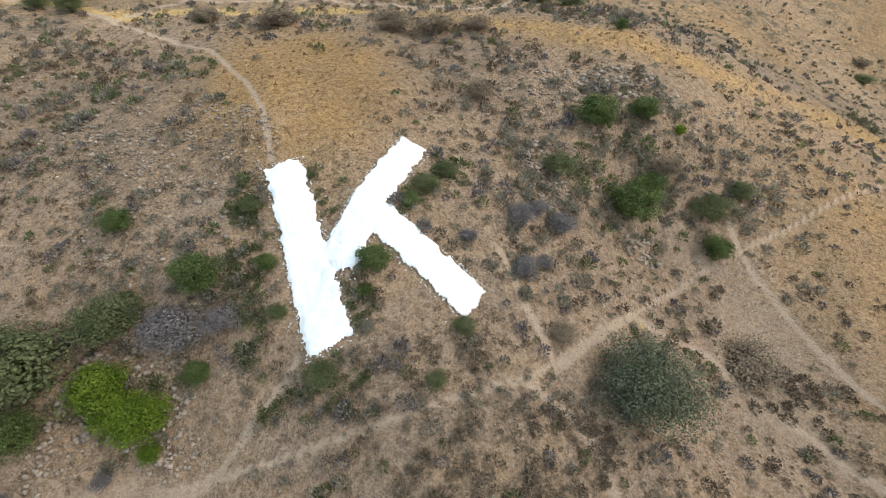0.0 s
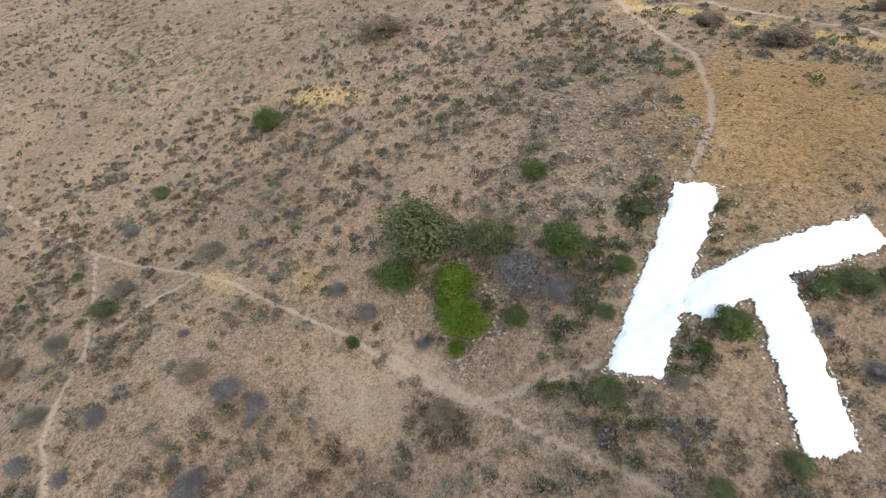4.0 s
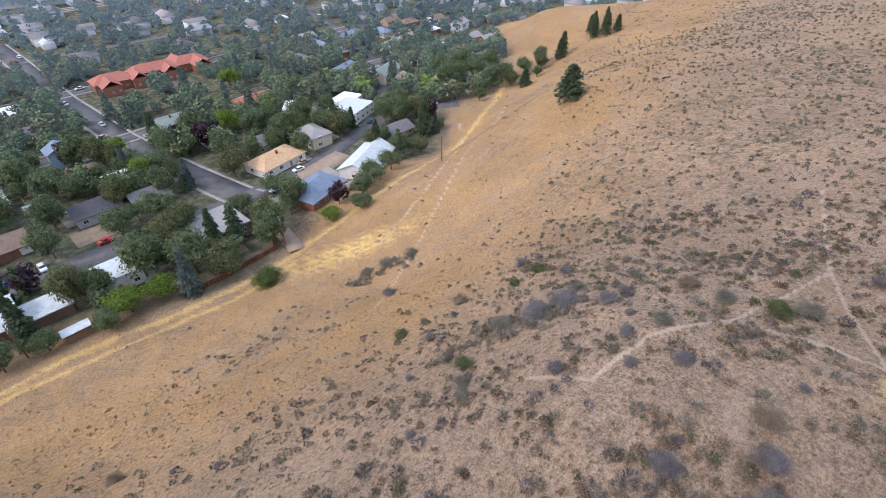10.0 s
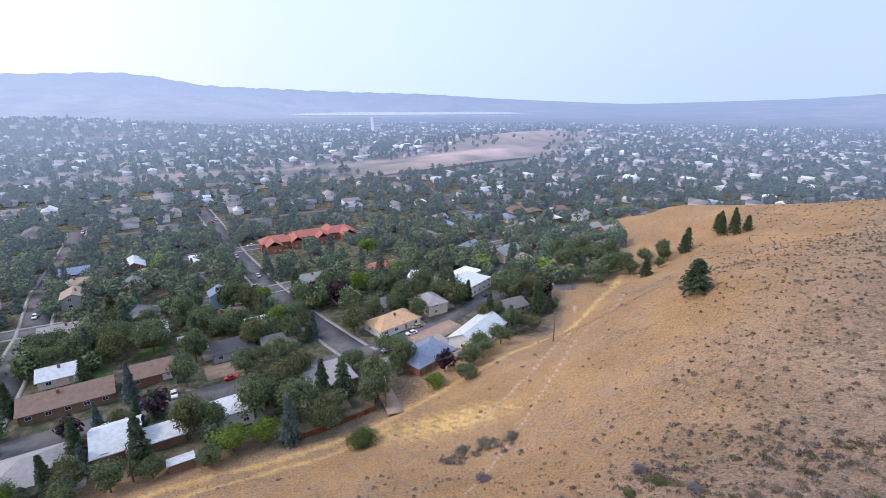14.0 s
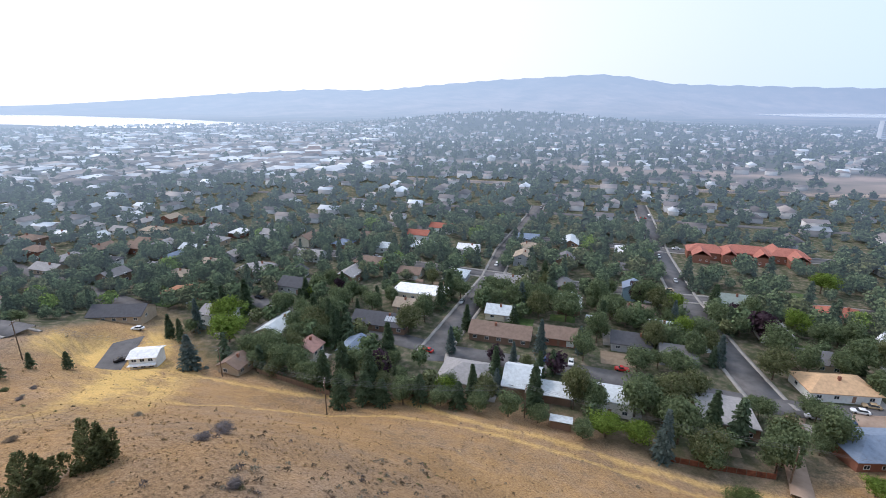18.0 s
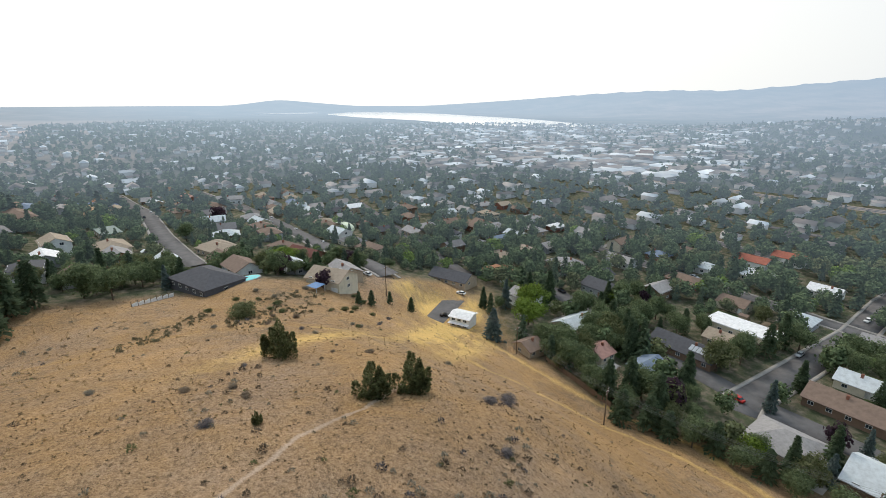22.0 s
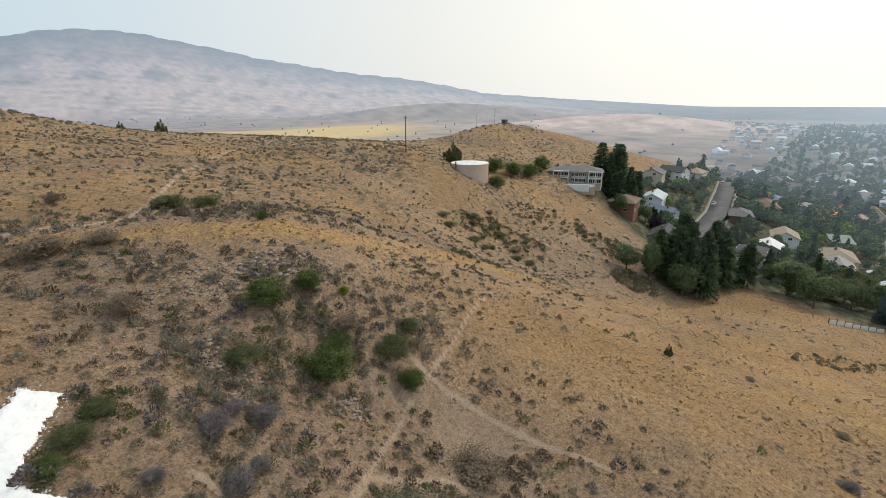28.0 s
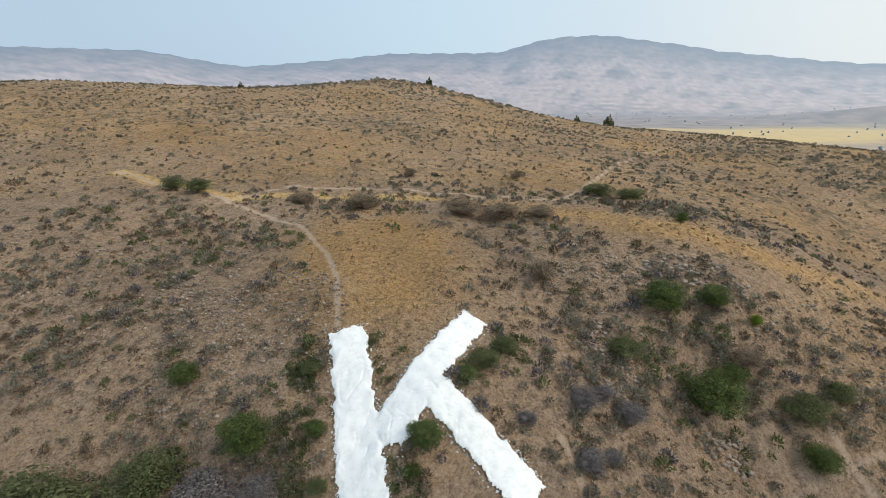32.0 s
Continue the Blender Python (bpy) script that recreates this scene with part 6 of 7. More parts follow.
utility_pole(-86, -108, 9.5, 60)
utility_pole(-33, -113, 10, 80)
utility_pole(28, -110, 10, 95, 2)
utility_pole(75, -85, 11, 120, 2)
utility_pole(159, -57, 12, 130)
utility_pole(86.5, 119.2, 10.5, 30)
utility_pole(118, -88, 10, 110)
utility_pole(-140, -165, 10, 60)


def wires(i, j, n=4):
    (ax, ay, az_, at), (bx, by, bz, bt) = POLE_TOPS[i], POLE_TOPS[j]
    ob = thing("power_line", ax, ay, az_, 0, "thin sagging power wires between wooden poles", "power line", "power lines")
    for k in range(n):
        off = (-1.15, -0.5, 0.5, 1.15)[k]
        ca, cb = math.radians(at), math.radians(bt)
        p = Vector((math.cos(ca) * off, math.sin(ca) * off, 0))
        q = Vector((bx - ax + math.cos(cb) * off, by - ay + math.sin(cb) * off, bz - az_))
        cu = bpy.data.curves.new("wire", "CURVE")
        cu.dimensions, cu.bevel_depth, cu.bevel_resolution = "3D", 0.022, 0
        sp = cu.splines.new("POLY")
        sp.points.add(12)
        for m in range(13):
            s = m / 12
            pt = p.lerp(q, s) - Vector((0, 0, 4 * s * (1 - s) * 1.3))
            sp.points[m].co = (*pt, 1)
        cu.materials.append(WIRE)
        w = new("wire", cu)
        w.parent = ob


for i, j, n in ((0, 1, 2), (1, 2, 3), (2, 3, 4), (3, 6, 4), (6, 4, 4), (0, 7, 2)):
    wires(i, j, n)

# ---- cars ----
TYRE = ramp_material("black_rubber", [(0.015, 0.015, 0.015), (0.03, 0.03, 0.03)], 4.0, 0.9)
bm = bmesh.new()
bmesh.ops.create_cone(bm, cap_ends=True, segments=14, radius1=0.33, radius2=0.33, depth=0.22, matrix=Matrix.Rotation(radians(90), 4, "X"))
WHEEL = bpy.data.meshes.new("wheel")
bm.to_mesh(WHEEL)
bm.free()
WHEEL.materials.append(TYRE)
PAINTS = {k: ramp_material(k + "_car_paint", [c, tuple(min(1, x * 1.05) for x in c)], 1.0, 0.25) for k, c in dict(white=(0.75, 0.75, 0.75), silver=(0.45, 0.46, 0.48), red=(0.42, 0.03, 0.025), black=(0.02, 0.02, 0.024), blue=(0.05, 0.09, 0.2), tan=(0.4, 0.3, 0.18)).items()}


def loft(sections):
    """Side profile rows of x, half width, z, swept into one closed hull, from the bottom row up."""
    n = len(sections[0])
    v = [p for row in sections for p in row]
    f = []
    for k in range(len(sections) - 1):
        for i in range(n):
            f.append((k * n + i, k * n + (i + 1) % n, (k + 1) * n + (i + 1) % n, (k + 1) * n + i))
    f.append(tuple(reversed(range(n))))
    f.append(tuple(range((len(sections) - 1) * n, len(sections) * n)))
    return v, f


def rect(x0, x1, y, z, c=0.25):
    return [(x0 + c, -y, z), (x1 - c, -y, z), (x1, -y + c, z), (x1, y - c, z), (x1 - c, y, z), (x0 + c, y, z), (x0, y - c, z), (x0, -y + c, z)]


CAR_MESH = {}


def car(x, y, turn, paint, kind="car"):
    name = "pickup_truck" if kind == "pickup" else "car"
    ob = thing(name, x, y, surf_z(x, y) + 0.14, turn, f"{paint} {'pickup truck' if kind == 'pickup' else 'car'} parked beside a street", name.replace("_", " "), "parked cars")
    key = (paint, kind)
    if key not in CAR_MESH:
        hi = 0.95 if kind == "car" else 1.05
        bv, bf = loft([rect(-2.2, 2.2, 0.82, 0.3), rect(-2.3, 2.3, 0.9, 0.55), rect(-2.28, 2.25, 0.88, 0.8), rect(-2.2, 2.05, 0.84, hi)])
        cab = (-1.7, 1.0, -1.2, 0.45) if kind == "car" else (-0.6, 1.1, -0.45, 0.6)
        gv, gf = loft([rect(cab[0], cab[1], 0.8, hi - 0.02, 0.15), rect(cab[2], cab[3], 0.66, hi + 0.5, 0.15)])
        tv, tf = loft([rect(cab[2] - 0.05, cab[3] + 0.05, 0.68, hi + 0.5, 0.15), rect(cab[2] + 0.05, cab[3] - 0.1, 0.6, hi + 0.58, 0.15)])
        made = []
        for nm, vv, ff, mm in (("body", bv, bf, PAINTS[paint]), ("glasshouse", gv, gf, PANE), ("roof", tv, tf, PAINTS[paint])):
            o = mesh_object(nm, vv, ff, mm)
            made.append((nm, o.data))
            bpy.data.objects.remove(o)
        CAR_MESH[key] = made
    for nm, me in CAR_MESH[key]:
        part_of(nm, me, ob)
    for wx in (-1.4, 1.4):
        for wy in (-0.8, 0.8):
            part_of("wheel", WHEEL, ob, pose(wx, wy, 0.33))
    return ob


for x, y, turn, paint, kind in ((22.6, -146.7, 100, "white", "car"), (27, -147, 100, "blue", "car"), (6.7, -149.5, 10, "red", "pickup"), (182.5, -57.5, 20, "white", "car"), (71.7, -187, 98, "white", "car"), (76, -178, 98, "silver", "car"),
                                (-56.3, -154.5, 5, "white", "car"), (-60, -159, 5, "tan", "car"), (-5.3, -231, 15, "tan", "car"), (-50, -160, 5, "black", "pickup"), (172.8, -97, 30, "white", "car"), (156, -80.5, 60, "black", "pickup"),
                                (-123, -177, 30, "red", "pickup"), (-118, -184, 60, "silver", "car"), (-116, -188, 60, "white", "car"), (-13, -151, 8, "black", "car"), (66, -146, 95, "white", "car"), (-21, -196, 100, "silver", "car"), (-8, -246, 100, "silver", "car"),
                                (79, -232, 97, "white", "car"), (1, -284, 100, "white", "car"), (298, 97, 20, "white", "car"), (300, -50, 10, "silver", "car"), (255, -56, 12, "white", "car"), (350, -42, 12, "white", "car"), (-36, -175, 105, "white", "car"), (-44, -146, 10, "silver", "car")):
    car(x, y, turn, paint, kind)
lane_rng = random.Random(5)
for w, pts in list(STREETS):
    for (ax, ay), (bx, by) in zip(pts[:-1], pts[1:]):
        deg = math.degrees(math.atan2(by - ay, bx - ax))
        for k in range(int(math.hypot(bx - ax, by - ay) / 26)):
            if w > 5 and lane_rng.random() < 0.42 and math.hypot(ax, ay) < 420:
                q, s = lane_rng.random(), lane_rng.choice((-1, 1)) * (w - 3.3)
                x, y = ax + (bx - ax) * q - math.sin(radians(deg)) * s, ay + (by - ay) * q + math.cos(radians(deg)) * s
                car(x, y, deg + lane_rng.choice((0, 180)), lane_rng.choice(("white", "white", "silver", "black", "blue", "tan", "red")), lane_rng.choice(("car", "car", "pickup")))
HULL = ramp_material("white_boat_hull", [(0.7, 0.7, 0.7), (0.82, 0.82, 0.82)], 1.0, 0.4)
for bx, by in ((-17.5, -141.5), (-23.5, -141.8)):
    boat = thing("boat", bx, by, surf_z(bx, by) + 0.3, 5, "white motor boat parked on a trailer by a roof", "boat", "parked boats")
    v, f = loft([[(-2.4, -0.5, 0.2), (1.6, -0.5, 0.2), (2.6, 0, 0.3), (1.6, 0.5, 0.2), (-2.4, 0.5, 0.2)], [(-2.6, -1.0, 1.1), (1.4, -1.0, 1.1), (3.1, 0, 1.3), (1.4, 1.0, 1.1), (-2.6, 1.0, 1.1)]])
    mesh_object("hull", v, f, HULL, boat)
    mesh_object("cockpit", box_verts(-1.6, 0.4, -0.6, 0.6, 1.1, 1.35), BOX_FACES, PANE, boat)
    mesh_object("trailer_frame", box_verts(-2.4, 3.2, -0.1, 0.1, -0.1, 0.25), BOX_FACES, WIRE, boat)

# ---- the water tank, the big house and its pool on the far spur ----
TANK = ramp_material("pinkish_tank_paint", [(0.50, 0.38, 0.32), (0.57, 0.45, 0.38)], 0.6, 0.7)
tank = thing("water_tank", 111, 117, surf_z(109, 114) - 0.3, 0, "round pinkish steel water tank with a pale roof", "water tank")
bm = bmesh.new()
bmesh.ops.create_cone(bm, cap_ends=True, segments=40, radius1=6.2, radius2=6.2, depth=6.6, matrix=Matrix.Translation((0, 0, 1.1)))
part("shell", bm, TANK, tank)
bm = bmesh.new()
bmesh.ops.create_cone(bm, cap_ends=True, segments=40, radius1=6.35, radius2=0.4, depth=0.7, matrix=Matrix.Translation((0, 0, 4.77)))
part("roof", bm, ROOFS["white"], tank)
mesh_object("ladder", box_verts(-6.5, -6.3, -0.3, 0.3, -1.5, 5.2), BOX_FACES, WIRE, tank)

villa = thing("villa", 162, 110, surf_z(157, 107) + 0.2, -55, "large grey-beige two-storey house with white columns and tall windows", "house")
mesh_object("wall", box_verts(-10.5, 10.5, -4, 6, -3, 6.0), BOX_FACES, WALLS["beige"], villa)
mesh_object("bay", box_verts(-2.2, 4.2, -5.2, -3.9, -3, 6.0), BOX_FACES, WALLS["beige"], villa)
rv, rf = roof_mesh("hip", 21.5, 11.5, 6.0, 1.9)
mesh_object("roof", [(a, b + 0.4, c) for a, b, c in rv], rf, ROOFS["darkgrey"], villa)
for k in range(4):
    for fl in (0.9, 3.6):
        win = part_of("window", WINDOW, villa, pose(-1.4 + k * 1.55, -5.2, fl) @ Matrix.Diagonal((1.0, 1, 1.5, 1)))
        part_of("pane", WINDOW_PANE, win)
for px in (-8.6, -6.4, -4.2, 6.0, 7.8, 9.4):
    for fl in (0.4, 3.5):
        win = part_of("window", WINDOW, villa, pose(px, -4, fl) @ Matrix.Diagonal((1.2, 1, 1.5, 1)))
        part_of("pane", WINDOW_PANE, win)
for px in (-8, -3, 3, 8):
    win = part_of("window", WINDOW, villa, pose(0, 0, 0, 0, 0, 180) @ pose(px, -6, 1.0))
    part_of("pane", WINDOW_PANE, win)
for x0, x1 in ((-9.6, -3.2), (5.0, 10.5)):
    slab = mesh_object("balcony", box_verts(x0, x1, -6.2, -3.95, 2.75, 3.0), BOX_FACES, TRIM, villa)
    mesh_object("railing", box_verts(x0, x1, -6.2, -6.12, 3.85, 3.95), BOX_FACES, TRIM, slab)
    n_bar = int((x1 - x0) / 0.45)
    for k in range(n_bar + 1):
        mesh_object("baluster", box_verts(x0 + k * 0.45, x0 + k * 0.45 + 0.06, -6.19, -6.13, 3.0, 3.86), BOX_FACES, TRIM, slab)
    mesh_object("eave", box_verts(x0 - 0.1, x1 + 0.1, -6.4, -3.95, 5.75, 6.0), BOX_FACES, TRIM, villa)
for px in (-9.5, -6.4, -3.3, 5.1, 7.8, 10.4):
    mesh_object("column", box_verts(px - 0.18, px + 0.18, -6.3, -5.95, -2, 5.8), BOX_FACES, TRIM, villa)
mesh_object("terrace", box_verts(-9, 8, -10, -4, -4, -0.4), BOX_FACES, WALLS["tan"], villa)
mesh_object("terrace_wall", [(-8, -10.4, -2.5), (5, -10.4, -2.5), (7.5, -8.2, -2.5), (-8, -8.2, -2.5), (-8, -10.4, 0.5), (5, -10.4, 0.5), (7.5, -8.2, 0.5), (-8, -8.2, 0.5)], BOX_FACES, TRIM, villa)
mesh_object("chimney", box_verts(-8.5, -7.5, 1, 2, 6, 8.4), BOX_FACES, WALLS["brick"], villa)
villa.matrix_basis = villa.matrix_basis @ Matrix.Diagonal((0.9, 0.9, 0.82, 1))

# the masts on the knoll behind the tank
for mx, my, mh in ((207, 198, 8.5), (199, 205, 7.0)):
    mast = thing("radio_mast", mx, my, surf_z(mx, my), 20, "thin steel mast with short arms on the knoll", "mast", "radio masts")
    part("pole", tapered_pole(mh, 0.13, 0.06), WIRE, mast)
    for k in range(3):
        mesh_object("arm", box_verts(-0.9 + 0.2 * k, 0.9 - 0.2 * k, -0.05, 0.05, mh - 0.8 - 1.3 * k, mh - 0.7 - 1.3 * k), BOX_FACES, WIRE, mast)
hut = thing("equipment_hut", 212, 195, surf_z(212, 195), 20, "small dark hut beside the masts on the knoll", "hut")
mesh_object("wall", box_verts(-1.6, 1.6, -1.2, 1.2, -0.5, 2.2), BOX_FACES, WALLS["dark"], hut)
mesh_object("roof", box_verts(-1.8, 1.8, -1.4, 1.4, 2.2, 2.4), BOX_FACES, ROOFS["grey"], hut)

# ---- the pool beside the dark-roofed house, the blue awning ----
WATER = bpy.data.materials.new("pool_water")
WATER.use_nodes = True
WATER.node_tree.nodes["Principled BSDF"].inputs["Base Color"].default_value = (0.09, 0.60, 0.62, 1)
WATER.node_tree.nodes["Principled BSDF"].inputs["Roughness"].default_value = 0.05
pool = thing("swimming_pool", 163.5, -10, surf_z(163.5, -10) + 0.25, 20, "turquoise swimming pool with a pale rim beside a house", "swimming pool")
bm = bmesh.new()
bmesh.ops.create_cone(bm, cap_ends=True, segments=28, radius1=1, radius2=1, depth=1.5, matrix=Matrix.Translation((0, 0, -0.62)) @ Matrix.Diagonal((2.8, 4.6, 1, 1)))
part("rim", bm, CONCRETE, pool)
bm = bmesh.new()
bmesh.ops.create_cone(bm, cap_ends=True, segments=28, radius1=1, radius2=1, depth=1.5, matrix=Matrix.Translation((0, 0, -0.58)) @ Matrix.Diagonal((2.3, 4.1, 1, 1)))
part("water", bm, WATER, pool)
AWNING = ramp_material("blue_tarpaulin", [(0.07, 0.17, 0.36), (0.12, 0.25, 0.46)], 1.0, 0.6)
tarp = thing("blue_awning", 150.5, -29.5, surf_z(150.5, -29.5), 35, "blue tarpaulin awning beside a cream house", "awning")
mesh_object("sheet", box_verts(-2.2, 2.2, -2.2, 2.2, 1.9, 2.0), BOX_FACES, AWNING, tarp)
for sx in (-2, 2):
    for sy in (-2, 2):
        mesh_object("post", box_verts(sx - 0.06, sx + 0.06, sy - 0.06, sy + 0.06, -0.3, 1.9), BOX_FACES, TRIM, tarp)
dome = thing("dome_tent", 302, -79, surf_z(302, -79), 0, "pale green domed roof of a round hall", "hall")
bm = bmesh.new()
bmesh.ops.create_uvsphere(bm, u_segments=24, v_segments=10, radius=1, matrix=Matrix.Diagonal((8.5, 8.5, 5.0, 1)))
part("roof", bm, ramp_material("pale_green_membrane", [(0.62, 0.70, 0.52), (0.72, 0.78, 0.62)], 0.3, 0.6), dome)

# ---- more houses along the streets, and the town's trees ----
town_rng = random.Random(12)
S_PTS = [(w, pts) for w, pts in STREETS]


S_SEGS = [(w, ax, ay, bx - ax, by - ay, (bx - ax) ** 2 + (by - ay) ** 2) for w, pts in S_PTS for (ax, ay), (bx, by) in zip(pts[:-1], pts[1:])]


def off_streets(x, y, slack):
    for w, ax, ay, dx, dy, dd in S_SEGS:
        k = min(1.0, max(0.0, ((x - ax) * dx + (y - ay) * dy) / dd))
        if (x - ax - k * dx) ** 2 + (y - ay - k * dy) ** 2 < max(0.0, w + slack) ** 2:
            return False
    return True


def in_town(x, y):
    if x > 160 and y > -118:
        return y < 108 + 0.18 * (x - 170) and x > (168 if y > -50 else 186)
    return y < -95 and ground_z(x, y) < 1.6


def clear_of_houses(x, y, gap):
    return all(math.hypot(x - a, y - b) > r + gap for a, b, r in houses_at)


FILL_WALLS = ["white", "white", "cream", "tan", "grey", "brown", "brick", "offwhite"]
FILL_ROOFS = ["grey", "darkgrey", "brown", "tan", "black", "pale", "white", "bluegrey", "grey", "brown"]
made = 0
for u in range(0, 330, 18):
    for v in range(-250, 420, 26):
        x, y = town_xy(u + town_rng.uniform(-2, 2), v + town_rng.uniform(-3, 3))
        w = town_rng.choice((11, 12, 13, 15))
        if made < 80 and math.hypot(x, y) < 400 and in_town(x, y) and off_streets(x, y, 4.0) and clear_of_houses(x, y, 9.5):
            house(x, y, town_rng.choice((0, 90)), w, 9, town_rng.choice((2.9, 3.1, 3.4, 4.8)), town_rng.choice(("gable", "gable", "hip")), town_rng.choice(FILL_WALLS), town_rng.choice(FILL_ROOFS))
            made += 1
for sx in range(180, 470, 23):
    for sy in range(-70, 170, 21):
        x, y = sx + town_rng.uniform(-3, 3), sy + town_rng.uniform(-3, 3)
        if in_town(x, y) and off_streets(x, y, 4.5) and clear_of_houses(x, y, 9):
            house(x, y, town_rng.choice((0, 10, 80)), 13, 10, town_rng.choice((3.0, 3.2, 4.6)), town_rng.choice(("gable", "hip")), town_rng.choice(FILL_WALLS), town_rng.choice(FILL_ROOFS))

# yards: watered lawns, drives and sheds round the houses
LAWN = ramp_material("watered_lawn", [(0.05, 0.085, 0.025), (0.085, 0.13, 0.04), (0.13, 0.165, 0.06)], 0.6, 0.95, 0.02, 14, by_object=0.3)
DRY_YARD = ramp_material("dry_yard_soil", [(0.20, 0.15, 0.105), (0.30, 0.23, 0.165)], 0.5, 0.95, 0.02, 10, by_object=0.2)
yard_rng = random.Random(31)


def patch(name, x, y, w, d, deg, material, lift, label, category):
    """A thin slab of lawn or paving laid on the flat."""
    c, s = math.cos(radians(deg)), math.sin(radians(deg))
    z = max(surf_z(x + i * w * 0.45 * c - j * d * 0.45 * s, y + i * w * 0.45 * s + j * d * 0.45 * c) for i in (-1, 0, 1) for j in (-1, 0, 1))
    low = min(surf_z(x + i * w * 0.45 * c - j * d * 0.45 * s, y + i * w * 0.45 * s + j * d * 0.45 * c) for i in (-1, 1) for j in (-1, 1))
    if z - low > 0.9:
        return
    ob = mesh_object(name, box_verts(-w / 2, w / 2, -d / 2, d / 2, -1.0, 0), BOX_FACES, material)
    ob.matrix_basis = pose(x, y, z + lift, 0, 0, deg)
    tagged(ob, label, category, kind="structure")


for hx, hy, hr in list(houses_at):
    if 110 < math.hypot(hx, hy) < 300 and (hy < -110 or hx > 175):
        s = yard_rng.choice((-1, 1))
        if yard_rng.random() < 0.6:
            lx, ly = hx + yard_rng.uniform(-4, 4), hy + s * (hr + 4.5)
            if off_streets(lx, ly, 0.5):
                patch("lawn", lx, ly, yard_rng.uniform(9, 15), yard_rng.uniform(6, 9), 8.6, LAWN if yard_rng.random() < 0.65 else DRY_YARD, 0.06, "green or dried lawn in a yard beside a house", "lawn")
        if yard_rng.random() < 0.5:
            patch("driveway", hx + yard_rng.choice((-1, 1)) * (hr + 1.5), hy - s * 3, 3.4, 11, 8.6, CONCRETE, 0.09, "pale concrete driveway beside a house", "driveway")
        if yard_rng.random() < 0.35:
            gx, gy = hx + yard_rng.choice((-1, 1)) * (hr + 3.5), hy + s * (hr + 2)
            if off_streets(gx, gy, 1.5) and clear_of_houses(gx, gy, 2.2):
                ob = thing("garden_shed", gx, gy, surf_z(gx, gy), 8.6, "small garden shed in a back yard", "shed", "garden sheds")
                mesh_object("wall", box_verts(-1.6, 1.6, -1.2, 1.2, -0.6, 2.1), BOX_FACES, WALLS[yard_rng.choice(("white", "tan", "brown", "grey"))], ob)
                rv, rf = roof_mesh("gable", 3.2, 2.4, 2.1, 0.6, 0.25, 0.08)
                mesh_object("roof", rv, rf, ROOFS[yard_rng.choice(("white", "grey", "pale", "brown"))], ob)
                part_of("door", DOOR, ob, pose(0, -1.21, 0.0))

# trees told apart by eye along the hill's foot
for kind, x, y, h, w in (("spruce", 131, -87, 13, 9), ("light", 138, -108, 12, 15), ("light", 150, -118, 12, 13), ("broad", 118, -101, 12, 10), ("pine", 76, -92, 11, 7), ("pine", 66, -98, 9, 6), ("broad", 98, -100, 10, 9),
                         ("pine", 84, -104, 15, 8), ("fir", 108, -128, 16, 6), ("fir", 101, -122, 17, 6), ("spruce", 62, -136, 11, 5), ("spruce", 40, -138, 9, 4), ("purple", 26, -138, 8, 9), ("olive", 17, -121, 15, 8),
                         ("broad", 32, -108, 8, 9), ("light", 7, -112, 7, 10), ("light", 0, -113, 7, 9), ("broad", 1, -125, 15, 13), ("broad", -10, -118, 14, 13), ("olive", -16, -112, 11, 10), ("broad", 12, -108, 6, 7)):
    tree(kind, x, y, h, w)
for kind, x, y, h, w in (("broad", -30, -139, 8, 8), ("broad", -14, -165, 12, 9), ("spruce", -22, -167, 12, 6), ("olive", -33, -124, 13, 8), ("purple", -55, -121, 8, 7), ("broad", -62, -118, 8, 10), ("broad", -70, -124, 8, 10),
                         ("light", -48, -114, 5, 7), ("broad", -57, -111, 5, 8), ("broad", -80, -129, 8, 9), ("broad", -92, -142, 9, 9), ("broad", -108, -168, 9, 8), ("broad", -47, -172, 11, 10), ("broad", -57, -176, 10, 10),
                         ("broad", -88, -222, 12, 12), ("light", -68, -258, 11, 14), ("broad", -150, -184, 14, 14), ("broad", -160, -190, 15, 14), ("broad", -170, -186, 14, 13), ("broad", -158, -200, 14, 13), ("broad", -168, -172, 12, 12), ("broad", -180, -176, 11, 11), ("broad", -192, -172, 10, 10), ("olive", -200, -168, 8, 8), ("broad", -208, -176, 10, 9), ("pine", -214, -168, 11, 7), ("pine", -220, -171, 13, 7), ("broad", -150, -160, 6, 7), ("broad", -188, -160, 6, 6), ("broad", -158, -168, 9, 9), ("broad", -146, -172, 10, 10), ("olive", -176, -166, 8, 9)):
    tree(kind, x, y, h, w)
for kind, x, y, h, w in (("broad", -174, -200, 14, 13), ("broad", -186, -192, 13, 12), ("olive", -140, -190, 9, 8), ("pine", 152, 62, 20, 14), ("pine", 158, 52, 18, 13), ("pine", 163, 46, 15, 10), ("pine", 190, 108, 23, 14), ("pine", 197, 112, 24, 14),
                         ("pine", 184, 113, 20, 13), ("pine", 205, 118, 22, 13), ("pine", 214, 122, 20, 12), ("broad", 170, 36, 13, 12), ("broad", 164, 28, 12, 10), ("fir", 180, 32, 15, 6), ("broad", 130, 68, 8, 10), ("purple", 155, -33, 7, 7),
                         ("broad", 168, -20, 9, 9), ("light", 190, -26, 9, 14), ("pine", 143, -46, 6, 3.5), ("pine", 141, -41, 5, 3), ("pine", 150, -55, 5, 3), ("pine", 147, -62, 6, 3.5), ("purple", 330, -8, 12, 12), ("broad", 270, 10, 10, 10)):
    tree(kind, x, y, h, w)
